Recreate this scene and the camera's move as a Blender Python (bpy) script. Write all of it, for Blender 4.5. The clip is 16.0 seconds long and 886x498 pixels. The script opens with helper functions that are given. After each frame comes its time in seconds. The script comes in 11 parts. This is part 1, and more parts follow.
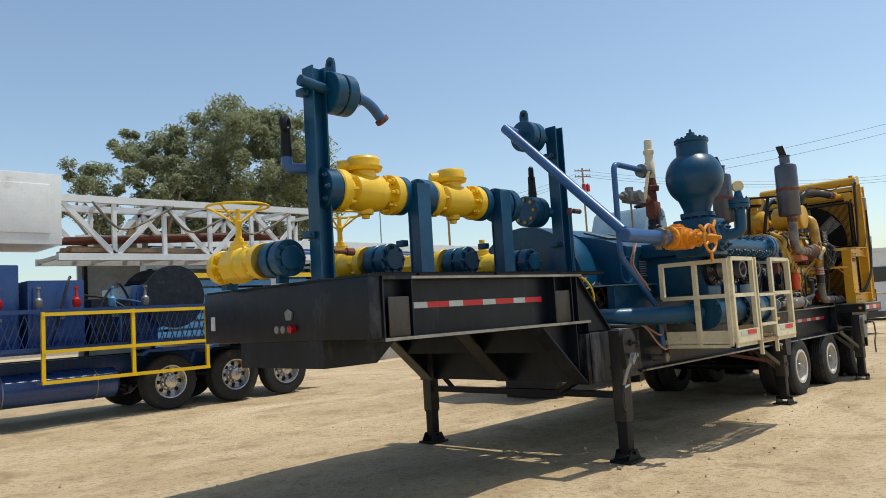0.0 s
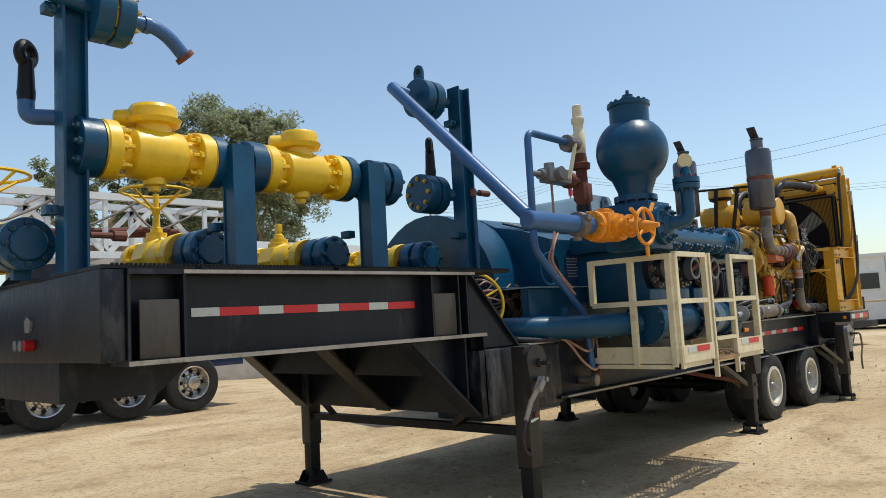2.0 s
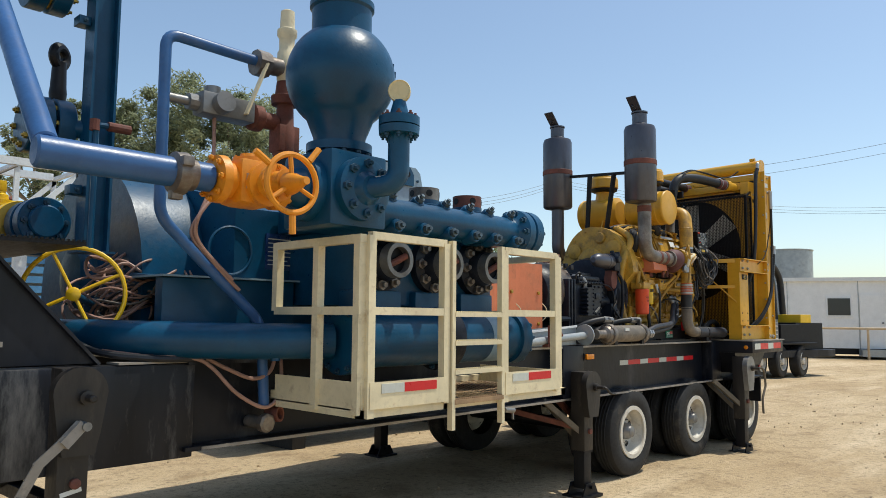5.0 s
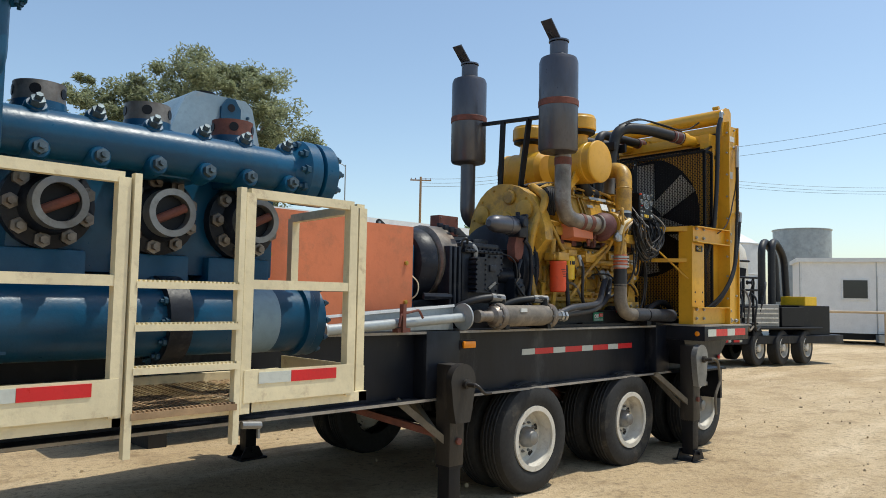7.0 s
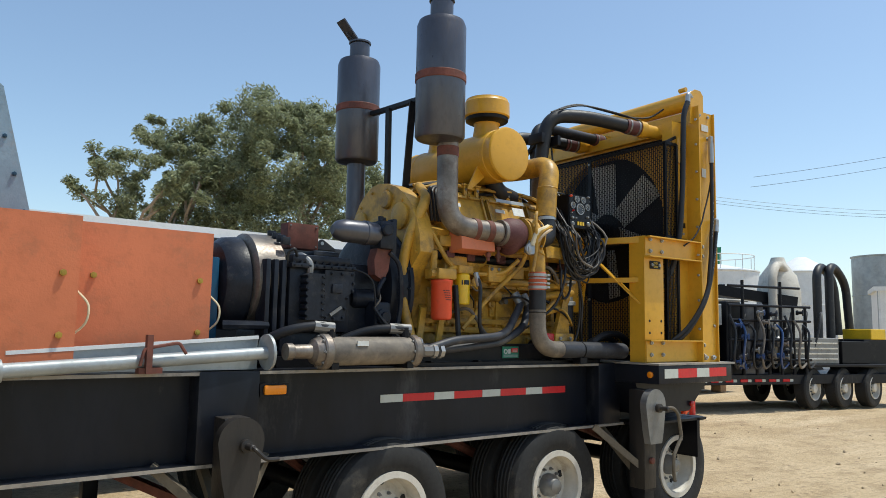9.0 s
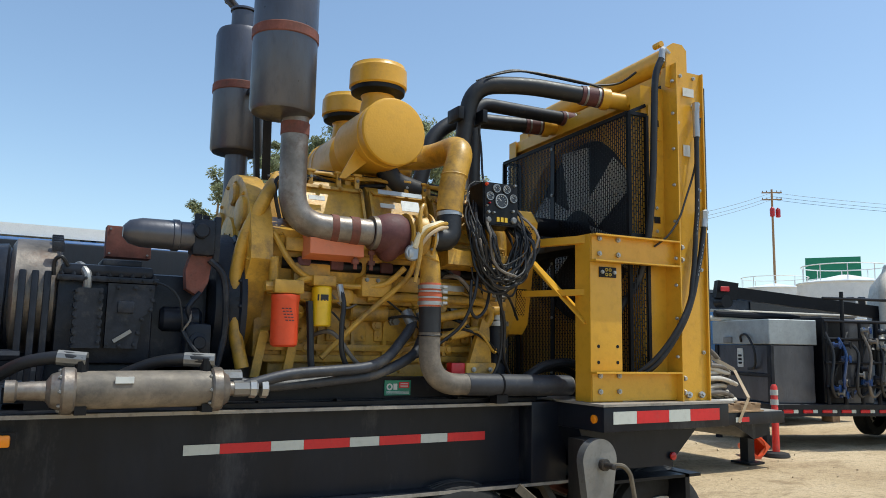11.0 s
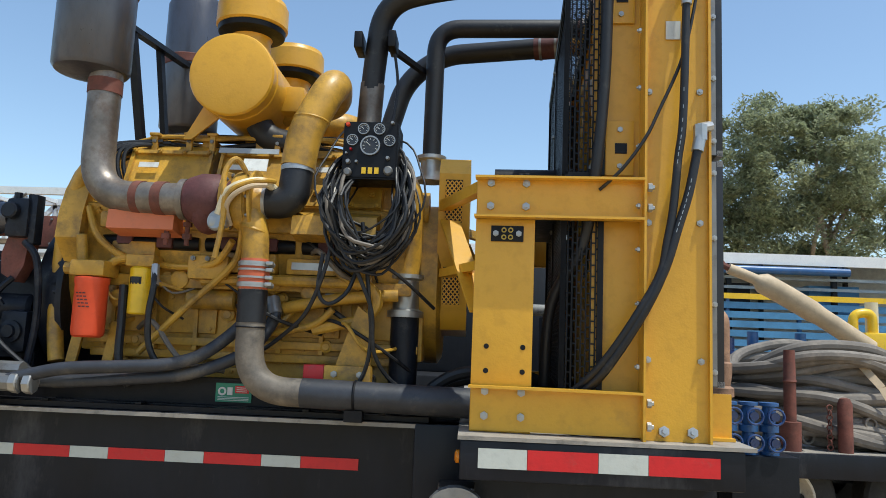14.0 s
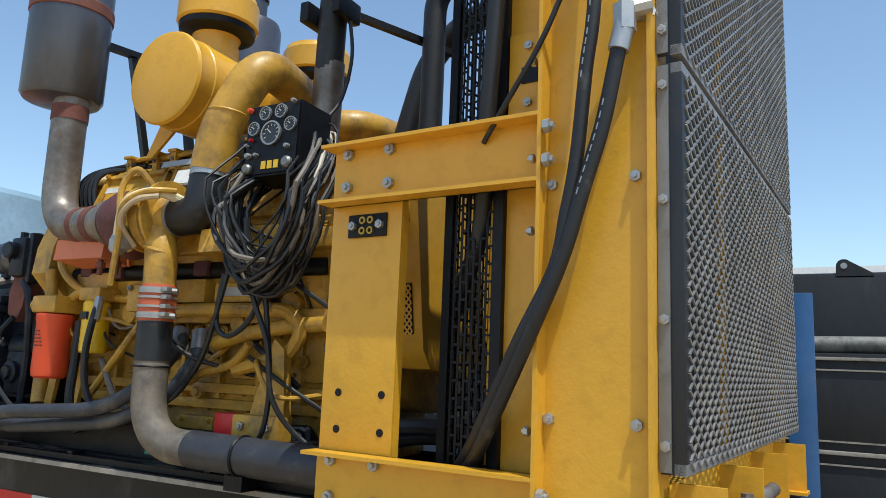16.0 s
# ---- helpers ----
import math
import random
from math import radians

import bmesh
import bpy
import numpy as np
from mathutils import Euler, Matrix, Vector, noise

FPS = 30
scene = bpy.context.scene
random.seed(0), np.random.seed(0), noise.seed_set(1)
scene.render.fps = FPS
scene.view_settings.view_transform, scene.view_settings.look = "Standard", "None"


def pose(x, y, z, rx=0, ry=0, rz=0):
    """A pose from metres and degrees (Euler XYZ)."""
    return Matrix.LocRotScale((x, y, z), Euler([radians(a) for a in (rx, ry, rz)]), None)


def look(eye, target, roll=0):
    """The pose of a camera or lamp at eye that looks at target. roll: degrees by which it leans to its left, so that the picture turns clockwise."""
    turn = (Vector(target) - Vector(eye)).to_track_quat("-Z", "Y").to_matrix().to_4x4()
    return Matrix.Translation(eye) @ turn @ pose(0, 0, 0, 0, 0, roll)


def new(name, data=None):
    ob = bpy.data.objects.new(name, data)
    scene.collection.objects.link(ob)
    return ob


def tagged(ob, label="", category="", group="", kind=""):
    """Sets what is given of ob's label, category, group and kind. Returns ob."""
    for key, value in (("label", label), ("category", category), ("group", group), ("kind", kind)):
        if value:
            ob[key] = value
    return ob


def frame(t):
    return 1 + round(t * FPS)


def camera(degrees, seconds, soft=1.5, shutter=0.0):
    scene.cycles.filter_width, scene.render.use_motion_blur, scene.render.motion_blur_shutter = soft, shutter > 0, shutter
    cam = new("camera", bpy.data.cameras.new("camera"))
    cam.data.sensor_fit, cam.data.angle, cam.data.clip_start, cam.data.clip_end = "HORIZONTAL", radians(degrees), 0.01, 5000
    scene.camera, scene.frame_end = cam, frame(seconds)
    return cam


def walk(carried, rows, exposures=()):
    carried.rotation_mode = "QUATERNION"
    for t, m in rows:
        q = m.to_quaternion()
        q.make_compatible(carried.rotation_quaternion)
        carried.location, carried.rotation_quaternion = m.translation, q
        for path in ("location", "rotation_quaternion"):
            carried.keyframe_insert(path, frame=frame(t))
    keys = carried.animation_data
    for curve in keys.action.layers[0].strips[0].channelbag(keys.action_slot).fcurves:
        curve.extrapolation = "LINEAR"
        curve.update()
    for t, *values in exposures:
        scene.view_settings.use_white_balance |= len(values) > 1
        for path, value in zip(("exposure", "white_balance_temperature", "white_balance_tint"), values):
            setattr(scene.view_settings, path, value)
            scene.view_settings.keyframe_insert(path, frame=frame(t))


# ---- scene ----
cam = camera(62.0, 16.0, soft=0.9)
PATH = [
    (0, (-4.315, -4.604, 1.704), (-2.885, -3.215, 1.876), -3.5),
    (0.5, (-3.842, -4.357, 1.668), (-2.372, -3.015, 1.86), -3.8),
    (1, (-3.281, -4.25, 1.649), (-1.788, -2.932, 1.83), -3.8),
    (1.5, (-2.724, -4.2, 1.66), (-1.245, -2.864, 1.831), -3.4),
    (2, (-2.119, -4.086, 1.668), (-0.675, -2.715, 1.854), -3.2),
    (2.5, (-1.563, -4.063, 1.693), (-0.147, -2.664, 1.89), -3.0),
    (3, (-1.053, -4.005, 1.687), (0.355, -2.6, 1.896), -2.8),
    (3.5, (-0.456, -3.967, 1.711), (0.95, -2.56, 1.923), -2.2),
    (4, (0.115, -4.059, 1.72), (1.527, -2.656, 1.916), -1.1),
    (4.5, (0.712, -4.098, 1.675), (2.161, -2.731, 1.846), 0.4),
    (5, (1.35, -4.195, 1.666), (2.798, -2.828, 1.851), 0.5),
    (5.2, (1.599, -4.233, 1.694), (3.039, -2.857, 1.877), 0.3),
    (7.3, (3.874, -4.124, 1.639), (5.273, -2.699, 1.765), 1.2),
    (7.5, (4.112, -4.168, 1.603), (5.503, -2.736, 1.732), 1.2),
    (8, (4.654, -4.147, 1.637), (6.02, -2.694, 1.797), 1.3),
    (8.5, (5.251, -4.081, 1.676), (6.569, -2.59, 1.871), 1.4),
    (8.7, (5.48, -4.157, 1.654), (6.768, -2.641, 1.863), 1.3),
    (10.8, (7.676, -4.082, 1.728), (8.677, -2.365, 1.948), 0.7),
    (11, (7.888, -4.025, 1.755), (8.854, -2.292, 2.01), 1.1),
    (11.5, (8.43, -4.036, 1.749), (9.32, -2.267, 2.027), 0.8),
    (12, (8.916, -4.007, 1.746), (9.707, -2.191, 2.018), 1.5),
    (12.5, (9.453, -3.905, 1.746), (10.067, -2.022, 2.022), 2.0),
    (13, (10.008, -3.865, 1.802), (10.395, -1.922, 2.07), 2.3),
    (13.5, (10.49, -3.698, 1.761), (10.644, -1.721, 2.026), 2.5),
    (14, (10.955, -3.506, 1.769), (10.873, -1.524, 2.018), 2.3),
    (14.5, (11.391, -3.254, 1.839), (11.002, -1.304, 2.05), 1.9),
    (15, (11.696, -2.879, 1.822), (11.189, -0.97, 2.136), 1.2),
    (15.5, (12.038, -2.485, 1.812), (11.314, -0.643, 2.105), 0.7),
    (16, (12.272, -2.149, 1.835), (11.329, -0.414, 2.155), 2.3),
]
walk(cam, [(t, look(eye, target, roll)) for t, eye, target, roll in PATH], exposures=((0, 0.12, 6800, 5), (3, 0.2, 6800, 5), (8, 0.22, 6600, 4), (11, 0.32, 6400, 3), (16, 0.42, 6350, 3)))

# ---- world, sun ----
world = bpy.data.worlds.new("sky")
scene.world = world
world.use_nodes = True
wn = world.node_tree
sky = wn.nodes.new("ShaderNodeTexSky")
sky.sky_type = "NISHITA"
sky.sun_disc = False
SUN = Vector((0.32, -0.20, 1.0)).normalized()
sky.sun_elevation = math.asin(SUN.z)
sky.sun_rotation = math.atan2(SUN.x, SUN.y)
sky.air_density, sky.dust_density, sky.ozone_density, sky.altitude = 1.0, 1.1, 1.2, 100
wn.nodes["Background"].inputs[1].default_value = 0.15
wn.links.new(sky.outputs[0], wn.nodes["Background"].inputs[0])
sun = new("sun", bpy.data.lights.new("sun", "SUN"))
sun.data.energy, sun.data.angle, sun.data.color = 3.0, radians(0.53), (1.0, 0.96, 0.90)
sun.matrix_world = look(SUN * 50, (0, 0, 0))
scene.view_settings.exposure = 0.90


# ---- materials ----
def mat(name, col, rough=0.5, metal=0.0, var=0.18, scale=3.0, bump=0.15, bscale=60.0, dirt=None, dirt_amt=0.0, dscale=2.0, streak=1.0, coat=0.0, island=0.0, random_ob=0.0):
    """Painted or bare surface: base tone with two scales of variation, dirt patches, fine relief."""
    m = bpy.data.materials.new(name)
    m.use_nodes = True
    nt = m.node_tree
    b = nt.nodes["Principled BSDF"]
    geo = nt.nodes.new("ShaderNodeNewGeometry")
    mp = nt.nodes.new("ShaderNodeMapping")
    mp.inputs["Scale"].default_value = (1, 1, streak)
    nt.links.new(geo.outputs["Position"], mp.inputs[0])

    def noise_tex(s, detail=4.0, rough_n=0.6):
        n = nt.nodes.new("ShaderNodeTexNoise")
        n.inputs["Scale"].default_value, n.inputs["Detail"].default_value, n.inputs["Roughness"].default_value = s, detail, rough_n
        nt.links.new(mp.outputs[0], n.inputs["Vector"])
        return n

    def mix(a, c, fac):
        x = nt.nodes.new("ShaderNodeMix")
        x.data_type = "RGBA"
        for sock, v in ((x.inputs[6], a), (x.inputs[7], c)):
            if isinstance(v, tuple):
                sock.default_value = (*v[:3], 1)
            else:
                nt.links.new(v, sock)
        nt.links.new(fac, x.inputs[0])
        return x.outputs[2]

    def ramp(out, lo, hi):
        r = nt.nodes.new("ShaderNodeMapRange")
        r.inputs[1].default_value, r.inputs[2].default_value = lo, hi
        nt.links.new(out, r.inputs[0])
        return r.outputs[0]

    n1, n2 = noise_tex(scale), noise_tex(scale * 9)
    lo = tuple(c * (1 - var) for c in col)
    hi = tuple(min(1, c * (1 + var)) for c in col)
    c = mix(lo, hi, ramp(n1.outputs[0], 0.3, 0.7))
    c = mix(c, tuple(x * 0.8 for x in col), ramp(n2.outputs[0], 0.5, 0.9))
    if random_ob or island:
        src = nt.nodes.new("ShaderNodeObjectInfo").outputs["Random"] if random_ob else geo.outputs["Random Per Island"]
        c = mix(c, tuple(x * (1 - max(random_ob, island)) for x in col), src)
    rg = ramp(n2.outputs[0], 0.2, 0.8)
    if dirt:
        n3 = noise_tex(dscale, 8.0, 0.72)
        d = ramp(n3.outputs[0], 0.62 - 0.3 * dirt_amt, 0.72)
        mul = nt.nodes.new("ShaderNodeMath")
        mul.operation = "MULTIPLY"
        mul.inputs[1].default_value = min(1.0, 0.35 + dirt_amt)
        nt.links.new(d, mul.inputs[0])
        c = mix(c, dirt, mul.outputs[0])
    nt.links.new(c, b.inputs["Base Color"])
    rr = nt.nodes.new("ShaderNodeMapRange")
    rr.inputs[3].default_value, rr.inputs[4].default_value = max(0.03, rough - 0.1), min(1, rough + 0.12)
    nt.links.new(rg, rr.inputs[0])
    nt.links.new(rr.outputs[0], b.inputs["Roughness"])
    b.inputs["Metallic"].default_value = metal
    b.inputs["Coat Weight"].default_value = coat
    b.inputs["Coat Roughness"].default_value = 0.15
    if bump:
        bn = noise_tex(bscale, 3.0)
        bp = nt.nodes.new("ShaderNodeBump")
        bp.inputs["Strength"].default_value, bp.inputs["Distance"].default_value = bump, 0.006
        nt.links.new(bn.outputs[0], bp.inputs["Height"])
        nt.links.new(bp.outputs[0], b.inputs["Normal"])
    return m


def leaf_mat(name, col):
    """Thin leaves that let part of the light through."""
    m = mat(name, col, 0.6, var=0.3, scale=0.8, bump=0, island=0.55)
    nt = m.node_tree
    b = nt.nodes["Principled BSDF"]
    tr = nt.nodes.new("ShaderNodeBsdfTranslucent")
    mx = nt.nodes.new("ShaderNodeMixShader")
    mx.inputs[0].default_value = 0.45
    nt.links.new(b.inputs["Base Color"].links[0].from_socket, tr.inputs[0])
    nt.links.new(b.outputs[0], mx.inputs[1])
    nt.links.new(tr.outputs[0], mx.inputs[2])
    nt.links.new(mx.outputs[0], nt.nodes["Material Output"].inputs[0])
    return m


DUST = (0.36, 0.28, 0.19)
RUST = (0.16, 0.055, 0.025)
M = dict(
    blue=mat("teal_blue_paint", (0.0022, 0.058, 0.125), 0.34, var=0.30, scale=2.6, dirt=(0.03, 0.08, 0.11), dirt_amt=0.08, dscale=4.5, coat=0.0),
    bluepipe=mat("bright_blue_paint", (0.03, 0.105, 0.27), 0.35, var=0.2, dirt=(0.10, 0.14, 0.22), dirt_amt=0.3, dscale=5),
    hood=mat("faded_light_blue_paint", (0.21, 0.31, 0.38), 0.45, dirt=DUST, dirt_amt=0.1),
    yellow=mat("yellow_valve_paint", (0.80, 0.50, 0.012), 0.38, var=0.1, dirt=(0.35, 0.22, 0.03), dirt_amt=0.1, dscale=6, coat=0.2),
    cat=mat("engine_yellow_paint", (0.52, 0.29, 0.036), 0.42, var=0.24, scale=5, dirt=(0.085, 0.055, 0.03), dirt_amt=0.52, dscale=7),
    rad=mat("radiator_yellow_paint", (0.66, 0.35, 0.028), 0.36, var=0.07, scale=2, dirt=(0.40, 0.22, 0.04), dirt_amt=0.1, dscale=4),
    orange=mat("orange_valve_paint", (0.74, 0.27, 0.012), 0.45, var=0.12, dirt=RUST, dirt_amt=0.12, dscale=9),
    cream=mat("cream_paint", (0.74, 0.64, 0.42), 0.5, var=0.14, dirt=(0.34, 0.20, 0.10), dirt_amt=0.16, dscale=8),
    orangeguard=mat("faded_orange_paint", (0.62, 0.18, 0.075), 0.55, var=0.14, scale=1.4, dirt=(0.26, 0.12, 0.06), dirt_amt=0.30, dscale=2.6),
    black=mat("worn_black_paint", (0.0085, 0.0105, 0.0165), 0.36, var=0.5, dirt=(0.105, 0.105, 0.108), dirt_amt=0.22, dscale=2.1, streak=0.35, bump=0.05, bscale=25),
    blackflat=mat("black_steel", (0.0055, 0.006, 0.0085), 0.45, var=0.35, dirt=(0.05, 0.046, 0.04), dirt_amt=0.08, dscale=5),
    # lit copy of the grille's black paint: the sunlit grey is in the colour
    grille=mat("weathered_lit_mesh", (0.22, 0.22, 0.225), 0.42, 0.2, var=0.25, scale=6, dirt=(0.30, 0.26, 0.20), dirt_amt=0.3, dscale=5),
    grillesheet=mat("weathered_black_sheet", (0.013, 0.0145, 0.019), 0.42, var=0.3, scale=4, dirt=(0.09, 0.085, 0.08), dirt_amt=0.14, dscale=4, streak=0.4),
    legpaint=mat("dusty_brown_black_paint", (0.021, 0.0175, 0.015), 0.5, var=0.35, scale=5, dirt=(0.11, 0.088, 0.065), dirt_amt=0.2, dscale=6, streak=0.3),
    braces=mat("dusty_olive_brace", (0.14, 0.115, 0.08), 0.6, var=0.3, scale=6, dirt=(0.04, 0.035, 0.03), dirt_amt=0.3, dscale=7),
    tanrust=mat("tan_rusted_iron", (0.30, 0.17, 0.10), 0.75, var=0.4, scale=9, dirt=(0.10, 0.055, 0.04), dirt_amt=0.4, dscale=10),
    coolpipe=mat("dusty_cooler_pipe", (0.20, 0.17, 0.135), 0.6, 0.15, var=0.4, scale=5, dirt=(0.055, 0.052, 0.05), dirt_amt=0.5, dscale=7),
    darksleeve=mat("blue_black_rubber", (0.030, 0.033, 0.042), 0.5, var=0.35, scale=6, dirt=(0.17, 0.15, 0.12), dirt_amt=0.25, dscale=5),
    skidblack=mat("scuffed_skid_black", (0.008, 0.009, 0.012), 0.5, var=0.4, scale=2.5, dirt=(0.05, 0.05, 0.052), dirt_amt=0.08, dscale=3, streak=0.3),
    skidpipe=mat("flaking_pale_pipe", (0.20, 0.195, 0.175), 0.6, var=0.3, scale=6, dirt=(0.035, 0.032, 0.03), dirt_amt=0.55, dscale=9),
    dusty=mat("dusty_steel_edge", (0.30, 0.27, 0.23), 0.6, var=0.25, dirt=(0.03, 0.03, 0.03), dirt_amt=0.3, dscale=9),
    scuffed=mat("scuffed_black_paint", (0.014, 0.0155, 0.020), 0.40, var=0.5, dirt=(0.21, 0.205, 0.20), dirt_amt=0.42, dscale=4.5, streak=0.22, bump=0.05, bscale=25),
    dustblack=mat("dusty_black_plate", (0.045, 0.038, 0.030), 0.55, var=0.4, scale=5, dirt=(0.012, 0.012, 0.013), dirt_amt=0.35, dscale=5, streak=0.3),
    navy=mat("blue_black_machine_paint", (0.013, 0.016, 0.024), 0.40, var=0.45, scale=8, dirt=(0.09, 0.085, 0.08), dirt_amt=0.18, dscale=7, bump=0.3, bscale=30),
    rubber=mat("tyre_rubber", (0.016, 0.0155, 0.015), 0.75, var=0.25, dirt=(0.12, 0.10, 0.075), dirt_amt=0.18, dscale=4),
    hose=mat("black_hose", (0.010, 0.011, 0.014), 0.5, var=0.25, dirt=(0.11, 0.10, 0.085), dirt_amt=0.14, dscale=9),
    rim=mat("off_white_rim_paint", (0.62, 0.58, 0.50), 0.5, var=0.15, dirt=(0.25, 0.17, 0.10), dirt_amt=0.25, dscale=8),
    alu=mat("polished_aluminium", (0.62, 0.60, 0.57), 0.3, 0.9, dirt=(0.3, 0.25, 0.18), dirt_amt=0.2, dscale=9),
    steel=mat("grey_steel", (0.24, 0.24, 0.235), 0.45, 0.6, dirt=(0.10, 0.08, 0.06), dirt_amt=0.25, dscale=10),
    zinc=mat("zinc_bolt", (0.42, 0.42, 0.41), 0.42, 0.75, bump=0.0),
    brass=mat("gold_bolt", (0.45, 0.30, 0.06), 0.4, 0.7, bump=0.0),
    greynut=mat("worn_blue_nut", (0.07, 0.10, 0.12), 0.45, 0.4, var=0.5, scale=30, bump=0.0),
    darkbolt=mat("blue_bolt", (0.012, 0.055, 0.10), 0.45, 0.1, bump=0.0),
    greymetal=mat("galvanised_sheet", (0.34, 0.37, 0.38), 0.45, 0.3, dirt=(0.2, 0.18, 0.14), dirt_amt=0.2),
    exhaust=mat("scorched_exhaust_steel", (0.21, 0.185, 0.16), 0.44, 0.55, var=0.5, scale=6, dirt=(0.11, 0.06, 0.04), dirt_amt=0.42, dscale=8),
    muffler=mat("dark_muffler_paint", (0.10, 0.102, 0.118), 0.34, 0.6, var=0.25, dirt=(0.12, 0.10, 0.09), dirt_amt=0.25, dscale=5, streak=0.4),
    rust=mat("rusty_iron", (0.16, 0.052, 0.035), 0.75, var=0.35, scale=9, dirt=(0.07, 0.04, 0.03), dirt_amt=0.4, dscale=12),
    turbo=mat("maroon_turbo_housing", (0.095, 0.030, 0.030), 0.65, var=0.3, scale=9),
    copper=mat("brown_air_hose", (0.36, 0.21, 0.16), 0.5, var=0.3),
    redfilter=mat("red_filter_paint", (0.72, 0.075, 0.022), 0.42, var=0.12),
    redtape=mat("red_reflective_tape", (0.60, 0.012, 0.018), 0.35, var=0.1, dirt=(0.3, 0.1, 0.08), dirt_amt=0.12, dscale=9),
    whitetape=mat("white_reflective_tape", (0.54, 0.56, 0.51), 0.35, var=0.08, dirt=(0.4, 0.35, 0.28), dirt_amt=0.15, dscale=9),
    silicone=mat("orange_silicone_sleeve", (0.55, 0.12, 0.05), 0.6),
    white=mat("white_paint", (0.74, 0.75, 0.74), 0.5, var=0.06, dirt=(0.42, 0.36, 0.28), dirt_amt=0.12, dscale=2),
    cleanwhite=mat("white_sheet", (0.80, 0.80, 0.78), 0.5, var=0.05),
    gauge=mat("cream_gauge_face", (0.66, 0.55, 0.30), 0.4, var=0.05, bump=0),
    amber=mat("amber_lens", (0.85, 0.26, 0.01), 0.2, var=0.1, bump=0),
    redlens=mat("red_lens", (0.45, 0.01, 0.01), 0.2, var=0.1, bump=0),
    green=mat("green_plate", (0.02, 0.22, 0.13), 0.4, bump=0),
    dial=mat("dial_face", (0.035, 0.035, 0.037), 0.25, bump=0),
    paper=mat("paper_label", (0.62, 0.63, 0.60), 0.6, bump=0, dirt=DUST, dirt_amt=0.2, dscale=20),
    glass=mat("dark_window", (0.03, 0.035, 0.04), 0.08, var=0.05, bump=0),
    truckblue=mat("truck_blue_paint", (0.012, 0.045, 0.16), 0.3, var=0.15, coat=0.3, dirt=(0.10, 0.10, 0.10), dirt_amt=0.2),
    rackblue=mat("rack_blue_paint", (0.07, 0.22, 0.40), 0.5, var=0.2),
    wood=mat("weathered_timber", (0.34, 0.22, 0.12), 0.8, var=0.3, scale=10),
    bark=mat("eucalyptus_bark", (0.30, 0.24, 0.18), 0.9, var=0.3, scale=5, bump=0.6, bscale=12),
    # leaf tones lifted above real foliage, with distance haze mixed into the colour
    leaf=leaf_mat("eucalyptus_leaf", (0.37, 0.41, 0.24)),
    leaf2=leaf_mat("olive_leaf", (0.30, 0.36, 0.17)),
    concrete=mat("pale_concrete", (0.42, 0.40, 0.36), 0.85, var=0.15),
    tan=mat("tan_paint", (0.50, 0.38, 0.24), 0.6),
    whitehose=mat("pale_hose", (0.55, 0.50, 0.42), 0.6, var=0.2, dirt=(0.25, 0.2, 0.15), dirt_amt=0.3, dscale=6),
    greyhose=mat("grey_brown_hose", (0.17, 0.145, 0.12), 0.65, var=0.3, dirt=(0.33, 0.28, 0.22), dirt_amt=0.25, dscale=6),
    redpost=mat("red_plastic", (0.70, 0.045, 0.03), 0.45, var=0.1, dirt=(0.4, 0.2, 0.15), dirt_amt=0.15, dscale=9),
    cone=mat("orange_plastic", (0.80, 0.12, 0.03), 0.5, var=0.08),
    signgreen=mat("sign_green", (0.01, 0.22, 0.12), 0.4, var=0.05, bump=0),
)

M["blue"].node_tree.nodes["Principled BSDF"].inputs["Specular IOR Level"].default_value = 0.38
for k_ in ("black", "blackflat", "navy", "scuffed"):
    M[k_].node_tree.nodes["Principled BSDF"].inputs["Specular IOR Level"].default_value = 0.26


# ---- mesh helpers ----
def ortho(d):
    d = Vector(d).normalized()
    a = Vector((0, 0, 1)) if abs(d.z) < 0.9 else Vector((1, 0, 0))
    u = d.cross(a).normalized()
    return d, u, d.cross(u)


def box(bm, lo, hi, bevel=0.0):
    xs = [(min(a, b), max(a, b)) for a, b in zip(lo, hi)]
    v = [bm.verts.new((xs[0][i & 1], xs[1][i >> 1 & 1], xs[2][i >> 2])) for i in range(8)]
    fs = [bm.faces.new([v[i] for i in q]) for q in ((0, 2, 3, 1), (4, 5, 7, 6), (0, 1, 5, 4), (2, 6, 7, 3), (0, 4, 6, 2), (1, 3, 7, 5))]
    if bevel:
        es = list({e for f in fs for e in f.edges})
        bmesh.ops.bevel(bm, geom=es, offset=bevel, segments=2, affect="EDGES", profile=0.6)
    return bm


def bar(bm, a, b, w, h, up=(0, 0, 1)):
    """A rectangular bar from a to b, w wide and h deep."""
    a, b = Vector(a), Vector(b)
    d = (b - a).normalized()
    up = Vector(up)
    if abs(d.dot(up)) > 0.98:
        up = Vector((1, 0, 0))
    s = d.cross(up).normalized() * w / 2
    t = s.cross(d).normalized() * h / 2
    v = [bm.verts.new(p + i * s + j * t) for p in (a, b) for i, j in ((-1, -1), (1, -1), (1, 1), (-1, 1))]
    for q in ((0, 1, 2, 3), (7, 6, 5, 4), (0, 4, 5, 1), (1, 5, 6, 2), (2, 6, 7, 3), (3, 7, 4, 0)):
        bm.faces.new([v[i] for i in q])
    return bm


